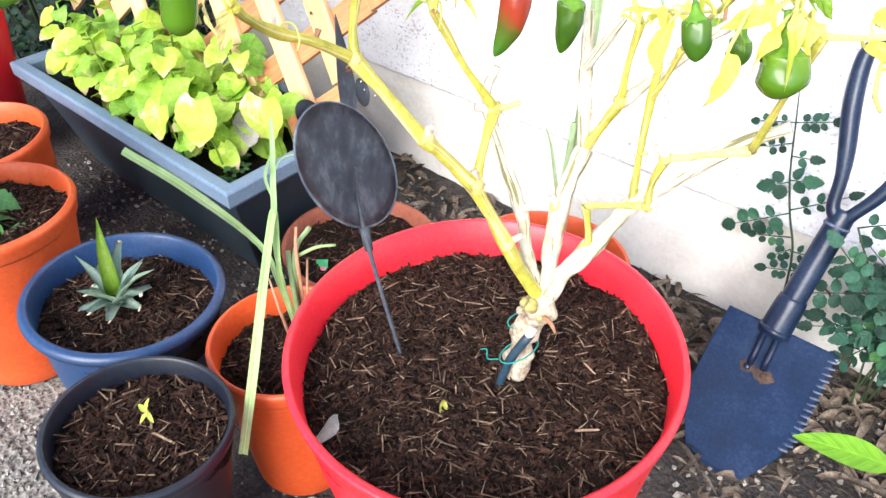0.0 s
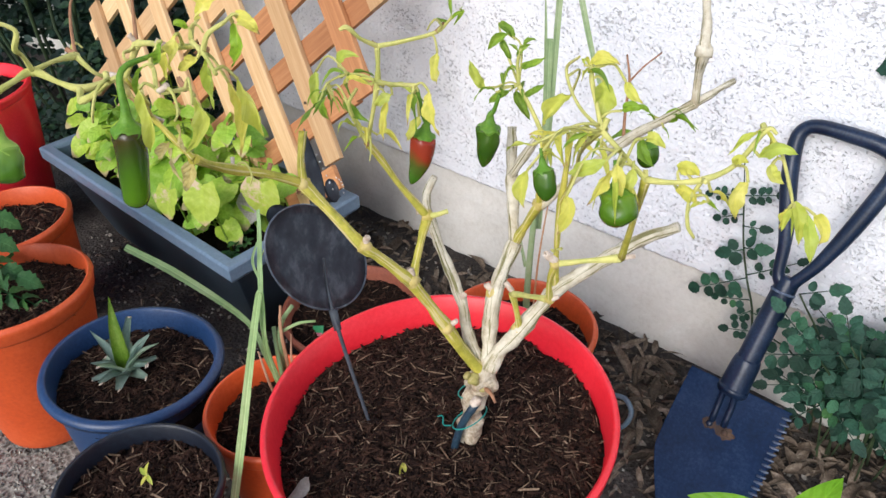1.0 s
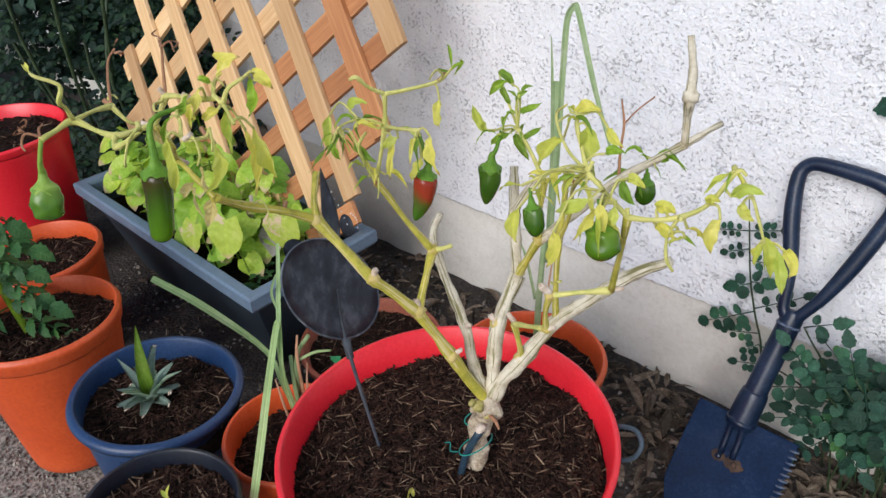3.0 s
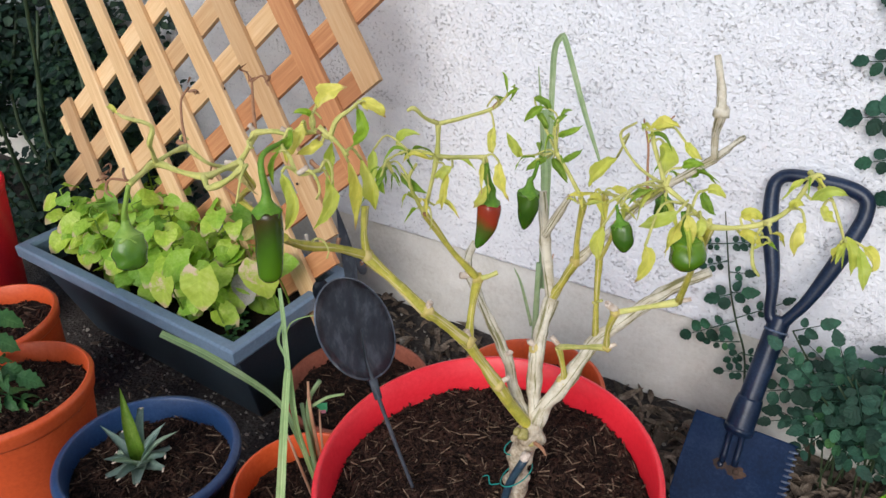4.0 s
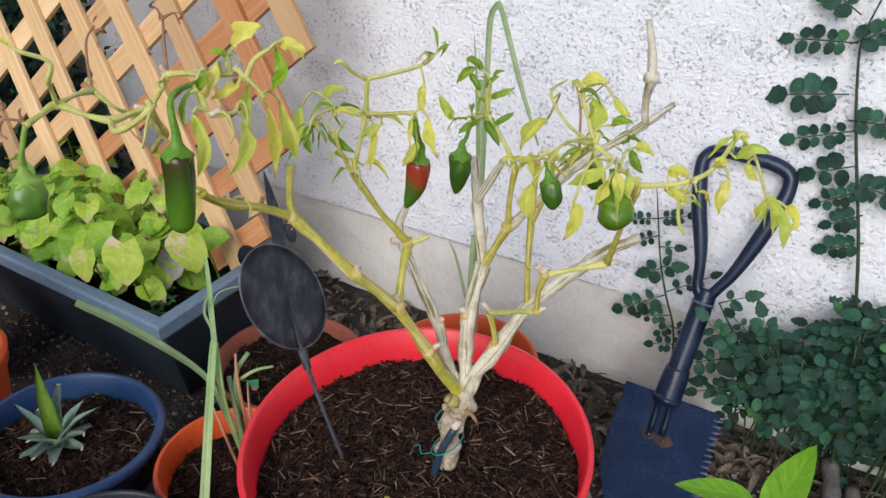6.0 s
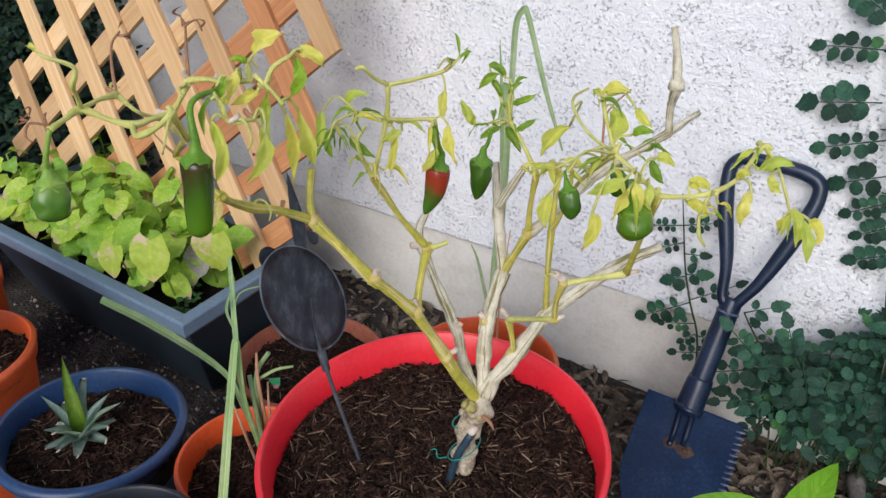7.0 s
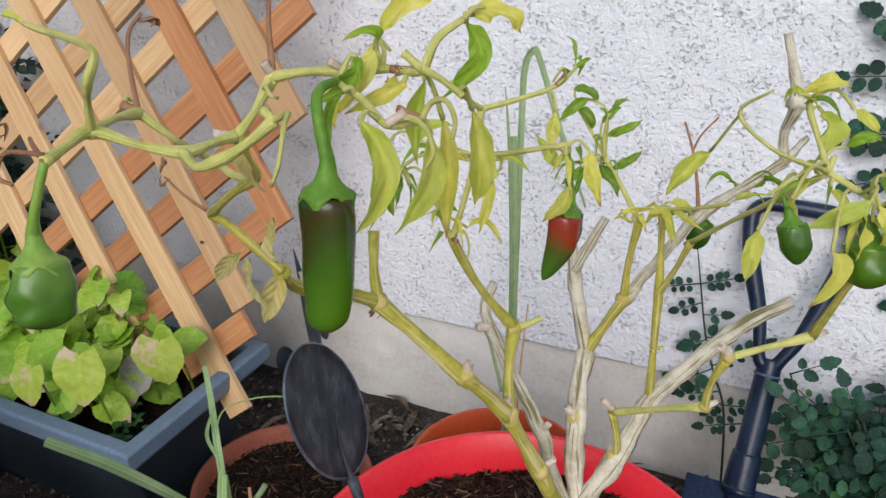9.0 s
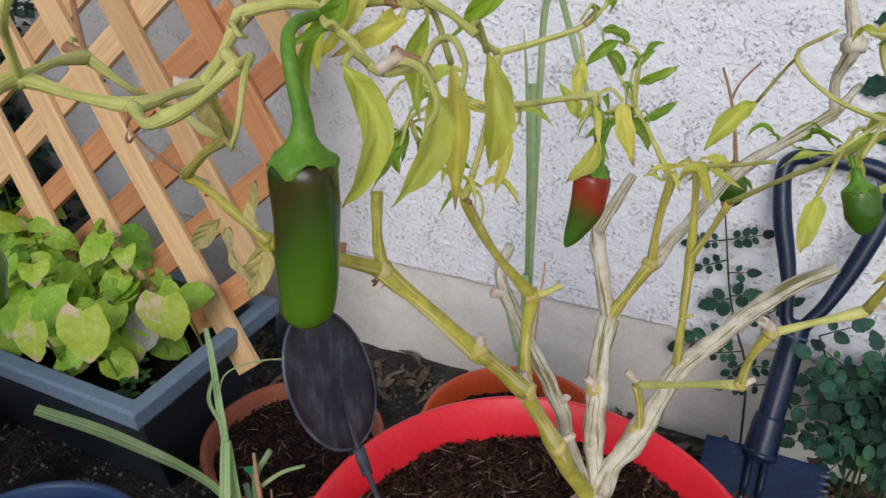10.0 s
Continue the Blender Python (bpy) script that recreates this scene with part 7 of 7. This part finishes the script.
# ---- tomato ----
def tomato():
    ob = thing("tomato_seedling", "young tomato plant with dark green leaves in the orange pot", "tomato plant", at=(-0.868, -0.669, 0.2))
    rows = [(-0.868, -0.669, 0.19, 0.005), (-0.874, -0.674, 0.25, 0.0045), (-0.882, -0.680, 0.33, 0.0035), (-0.888, -0.684, 0.42, 0.002)]
    part("stem", tube(rows, 9, 4), GLEAF, ob)
    r = random.Random(3)
    for k in range(20):
        t = 0.16 + 0.84 * k / 19
        b = Vector(rows[0][:3]).lerp(Vector(rows[-1][:3]), t)
        a = k * 2.1 + 0.5
        d = Vector((math.cos(a), math.sin(a), r.uniform(-0.1, 0.6)))
        bm = bmesh.new()
        m = aim(b, d, (0, -0.3, 1))
        ln = r.uniform(0.05, 0.085) * (0.8 if d.x > 0 else 1.0)
        pos = [m @ Vector((0, ln * s, -0.55 * ln * s * s)) for s in (0, 0.3, 0.55, 0.8, 1.0)]
        tube([(*p, 0.0012) for p in pos], 5, 2, bm)
        side = (pos[-1] - pos[0]).normalized().cross(Vector((0, 0, 1)))
        for j, p in enumerate(pos[1:-1]):
            for s in (-1, 1):
                leaf(bm, aim(p, side * s + d.normalized() * r.uniform(0.3, 0.8) + Vector((0, 0, r.uniform(-0.7, -0.1))), (r.uniform(-0.3, 0.3), -0.5, 1)), r.uniform(0.021, 0.033), r.uniform(0.013, 0.020), r.uniform(0.5, 1.1), r.uniform(0.1, 0.4), long_seg=9, teeth=0.13, wave=0.05, seed=j + k)
        leaf(bm, aim(pos[-1], d + Vector((0, 0, -0.6)), (0, -0.5, 1)), 0.036, 0.024, 0.9, 0.25, long_seg=9, teeth=0.13, wave=0.05, seed=k)
        part("leaf", bm, TOMATO, ob)


tomato()


# ---- seedling in the black pot, broad-leaved plant in front ----
def seedling():
    b = BLACK_C + Vector((-0.012, 0.012, -0.022))
    ob = thing("seedling", "weak yellow-green seedling in the black pot", "seedling", at=b)
    part("stem", tube([(*b, 0.0014), (*(b + Vector((0, 0, 0.014))), 0.0012)], 7, 2), YOUNG, ob)
    for d, ln in (((0.1, 0.1, 1), 0.018), ((-0.9, -0.1, 0.2), 0.014), ((0.8, -0.2, -0.1), 0.012), ((0.2, -0.9, -0.2), 0.012)):
        part("leaf", leaf(bmesh.new(), aim(b + Vector((0, 0, 0.012)), d, (0, -0.4, 1)), ln, ln * 0.4, 0.4, 0.4), YLEAF, ob)


seedling()


def broadleaf():
    ob = thing("broadleaf_seedling", "bright green broad-leaved shoot in front of the spade", "plant", at=(0.06, -0.42, 0))
    part("stem", tube([(0.075, -0.41, -0.008, 0.003), (0.07, -0.43, 0.2, 0.0026), (0.055, -0.455, 0.37, 0.0022)], 8, 4), GLEAF, ob)
    part("leaf", leaf(bmesh.new(), aim((0.040, -0.476, 0.368), (-0.86, -0.46, 0.30), (0.0, -0.35, 1)), 0.058, 0.020, 0.25, 0.25, long_seg=12), LIME, ob)
    part("leaf", leaf(bmesh.new(), aim((0.050, -0.498, 0.378), (0.24, 0.3, 1), (-0.35, -0.9, 0.1)), 0.068, 0.027, -0.15, 0.2, long_seg=12, tip=0.68), LIME, ob)
    part("petiole", tube([(0.062, -0.45, 0.33, 0.0016), (0.054, -0.48, 0.355, 0.0014), (0.052, -0.498, 0.376, 0.0012)], 7, 3), GLEAF, ob)


broadleaf()


# ---- litter and small loose things ----
def dry_leaf(bm, p, ln, wd, turn, tilt):
    m = Matrix.Translation(p) @ Euler((tilt, U(-0.5, 0.5), turn)).to_matrix().to_4x4()
    leaf(bm, m, ln, wd, U(0.3, 1.4), U(0.2, 0.8), curl=U(-0.2, 0.5), long_seg=6, wave=0.04, seed=U(0, 6))


bm = bmesh.new()
for k in range(980):
    x, y = (U(-1.1, 0.5), -abs(rnd.gauss(0, 0.10)) - 0.012) if k % 2 else (U(-0.28, 0.40), -abs(rnd.gauss(0, 0.16)) - 0.012)
    ln = U(0.02, 0.05) if k % 3 else U(0.045, 0.075)
    dry_leaf(bm, (x, y, ground_height(x, y) + U(0.004, 0.018)), ln, ln * U(0.14, 0.32), U(0, 6.28), U(-0.35, 0.35))
tagged(part("leaf_litter", bm, LITTER), "drift of dry brown leaves along the wall's foot", "dry leaves", kind="stuff")


def ground_spot(x0, x1, y0, y1):
    def place():
        x, y = U(x0, x1), U(y0, y1)
        return Vector((x, y, ground_height(x, y) + U(-0.0015, 0.001)))

    return place


bm = bmesh.new()
for _ in range(4200):
    x, y = U(-1.25, 0.45), U(-0.98, -0.02)
    s = U(0.0016, 0.0048) * (1.0 if rnd.random() < 0.95 else 1.8)
    c = Vector((x, y, ground_height(x, y) + s * 0.25))
    m = Euler((U(0, 6), U(0, 6), U(0, 6))).to_matrix()
    v = [bm.verts.new(c + m @ Vector(q) * s * U(0.75, 1.25)) for q in ((1, 0, 0), (-1, 0, 0), (0, 1, 0), (0, -1, 0), (0, 0, 0.75), (0, 0, -0.75))]
    for a, b, d in ((0, 2, 4), (2, 1, 4), (1, 3, 4), (3, 0, 4), (2, 0, 5), (1, 2, 5), (3, 1, 5), (0, 3, 5)):
        bm.faces.new((v[a], v[b], v[d]))
for _ in range(5200):
    x, y = U(-1.15, -0.25), U(-1.02, -0.70)
    s = U(0.0016, 0.0044)
    c = Vector((x, y, ground_height(x, y) + s * 0.3))
    m = Euler((U(0, 6), U(0, 6), U(0, 6))).to_matrix()
    v = [bm.verts.new(c + m @ Vector(q) * s * U(0.75, 1.25)) for q in ((1, 0, 0), (-1, 0, 0), (0, 1, 0), (0, -1, 0), (0, 0, 0.75), (0, 0, -0.75))]
    for a, b, d in ((0, 2, 4), (2, 1, 4), (1, 3, 4), (3, 0, 4), (2, 0, 5), (1, 2, 5), (3, 1, 5), (0, 3, 5)):
        bm.faces.new((v[a], v[b], v[d]))
tagged(part("gravel", bm, PEBBLE, smooth=False), "small grey and tan pebbles set in the ground", "gravel", kind="stuff")
chips("ground_debris", "bark and twig debris on the ground", 1800, ground_spot(-1.2, 0.45, -0.5, -0.02), 0.012, LITTER)

hose = thing("drip_hose", "thin grey-blue drip hose looping beside the red pot", "hose", at=(-0.21, -0.18, 0.01))
part("hose", tube([(-0.246, -0.150, 0.012, 0.0035), (-0.228, -0.172, 0.048, 0.0035), (-0.205, -0.172, 0.056, 0.0035), (-0.190, -0.180, 0.046, 0.0035), (-0.194, -0.188, 0.025, 0.0035), (-0.21, -0.19, 0.008, 0.0035)], 8, 5), HOSE, hose)
tw = thing("bark_strip", "curved pale strip of bark lying on the potting soil", "twig", at=(-0.15, -0.4, 0.285))
part("strip", ribbon([(-0.170, -0.372, 0.288, 0.0014), (-0.176, -0.384, 0.294, 0.0016), (-0.160, -0.402, 0.290, 0.0009), (-0.138, -0.415, 0.287, 0.0008), (-0.120, -0.425, 0.286, 0.0005)], face=(0, 0, 1)), FIBRE, tw)

YSPOT, GSPOT = (-0.221, -0.562, 0.283), (-0.271, -0.630, 0.286)
tag = thing("plant_tag", "small green and pink plastic plant tag in the terracotta pot", "plant tag", at=(-0.62, -0.352, 0.062))
part("tag_plate", bar(bmesh.new(), (-0.630, -0.353, 0.064), (-0.612, -0.347, 0.070), 0.014, 0.0012, (0.4, -0.6, 0.7), 0.0004), TAGGREEN, tag, smooth=False)
part("tag_edge", bar(bmesh.new(), (-0.629, -0.358, 0.060), (-0.611, -0.352, 0.066), 0.005, 0.0012, (0.4, -0.6, 0.7), 0.0004), TAGPINK, tag, smooth=False)
spot = thing("fallen_leaf", "small bright yellow fallen leaf on the potting soil", "leaf", at=YSPOT)
part("leaf", leaf(bmesh.new(), aim(Vector(YSPOT) + Vector((-0.006, 0.008, 0.004)), (0.6, -0.8, 0.05), (0.3, 0.1, 1)), 0.022, 0.007, 0.5, 0.5), YLEAF, spot)
spot = thing("fallen_leaf", "curled grey dead leaf against the red pot's inner wall", "leaf", at=GSPOT)
part("leaf", leaf(bmesh.new(), aim(Vector(GSPOT) + Vector((-0.004, 0.012, 0.006)), (0.35, -1, 0.1), (1, 0.3, 0.6)), 0.034, 0.014, 0.4, 0.5, wave=0.06), GREYLEAF, spot)
for k, (a, b, w) in enumerate((((0.118, -0.055, 0.045), (0.128, -0.150, 0.03), 0.011), ((0.150, -0.07, 0.03), (0.155, -0.15, 0.02), 0.009), ((0.06, -0.2, 0.006), (0.14, -0.25, 0.008), 0.005), ((-0.02, -0.28, 0.004), (0.03, -0.23, 0.006), 0.004))):
    st = thing("dead_stick", "weathered grey broken stick on the ground", "stick", "sticks by the weeds", at=a)
    m = Vector(a).lerp(Vector(b), 0.5) + Vector((0.004, 0.002, 0.003))
    part("wood", tube([(*a, w), (*m, w * 0.92), (*b, w * 0.85)], 10, 4, wobble=0.3), GREYWOOD, st)


# tiny seedlings in the bare corner of the trough, and dead leaves beside it
sprig = random.Random(41)
for k in range(9):
    x, y = sprig.uniform(-0.80, -0.722), sprig.uniform(-0.398, -0.335)
    ob = thing("trough_seedling", "tiny dark green seedling in the trough's soil", "seedling", "seedlings in the trough corner", at=(x, y, 0.15))
    h = sprig.uniform(0.012, 0.025)
    part("stem", tube([(x, y, 0.147, 0.0008), (x + 0.002, y, 0.15 + h, 0.0006)], 5, 2), WEEDSTEM, ob)
    for j in range(5):
        a = j * 1.26 + k
        part("leaf", leaf(bmesh.new(), aim((x + 0.002, y, 0.15 + h * (0.6 + 0.1 * j)), (math.cos(a), math.sin(a), 0.2), (0, -0.3, 1)), sprig.uniform(0.009, 0.015), sprig.uniform(0.006, 0.009), 0.4, 0.2, full=0.6), TOMATO, ob)
for x, y, turn, ln in ((-0.905, -0.553, 1.2, 0.05), (-0.86, -0.50, 0.4, 0.035), (-0.70, -0.50, 2.2, 0.03), (-0.655, -0.46, 0.8, 0.028), (-0.75, -0.545, 2.8, 0.026), (-0.56, -0.47, 1.9, 0.026)):
    ob = thing("dead_leaf", "curled grey-brown dead leaf on the gritty earth", "leaf", "dead leaves by the trough", at=(x, y, 0))
    m = Matrix.Translation((x, y, ground_height(x, y) + 0.004)) @ Euler((0.05, 0.1, turn)).to_matrix().to_4x4()
    part("leaf", leaf(bmesh.new(), m, ln, ln * 0.3, 0.5, 0.4, wave=0.05, seed=ln * 200), GREYLEAF, ob)
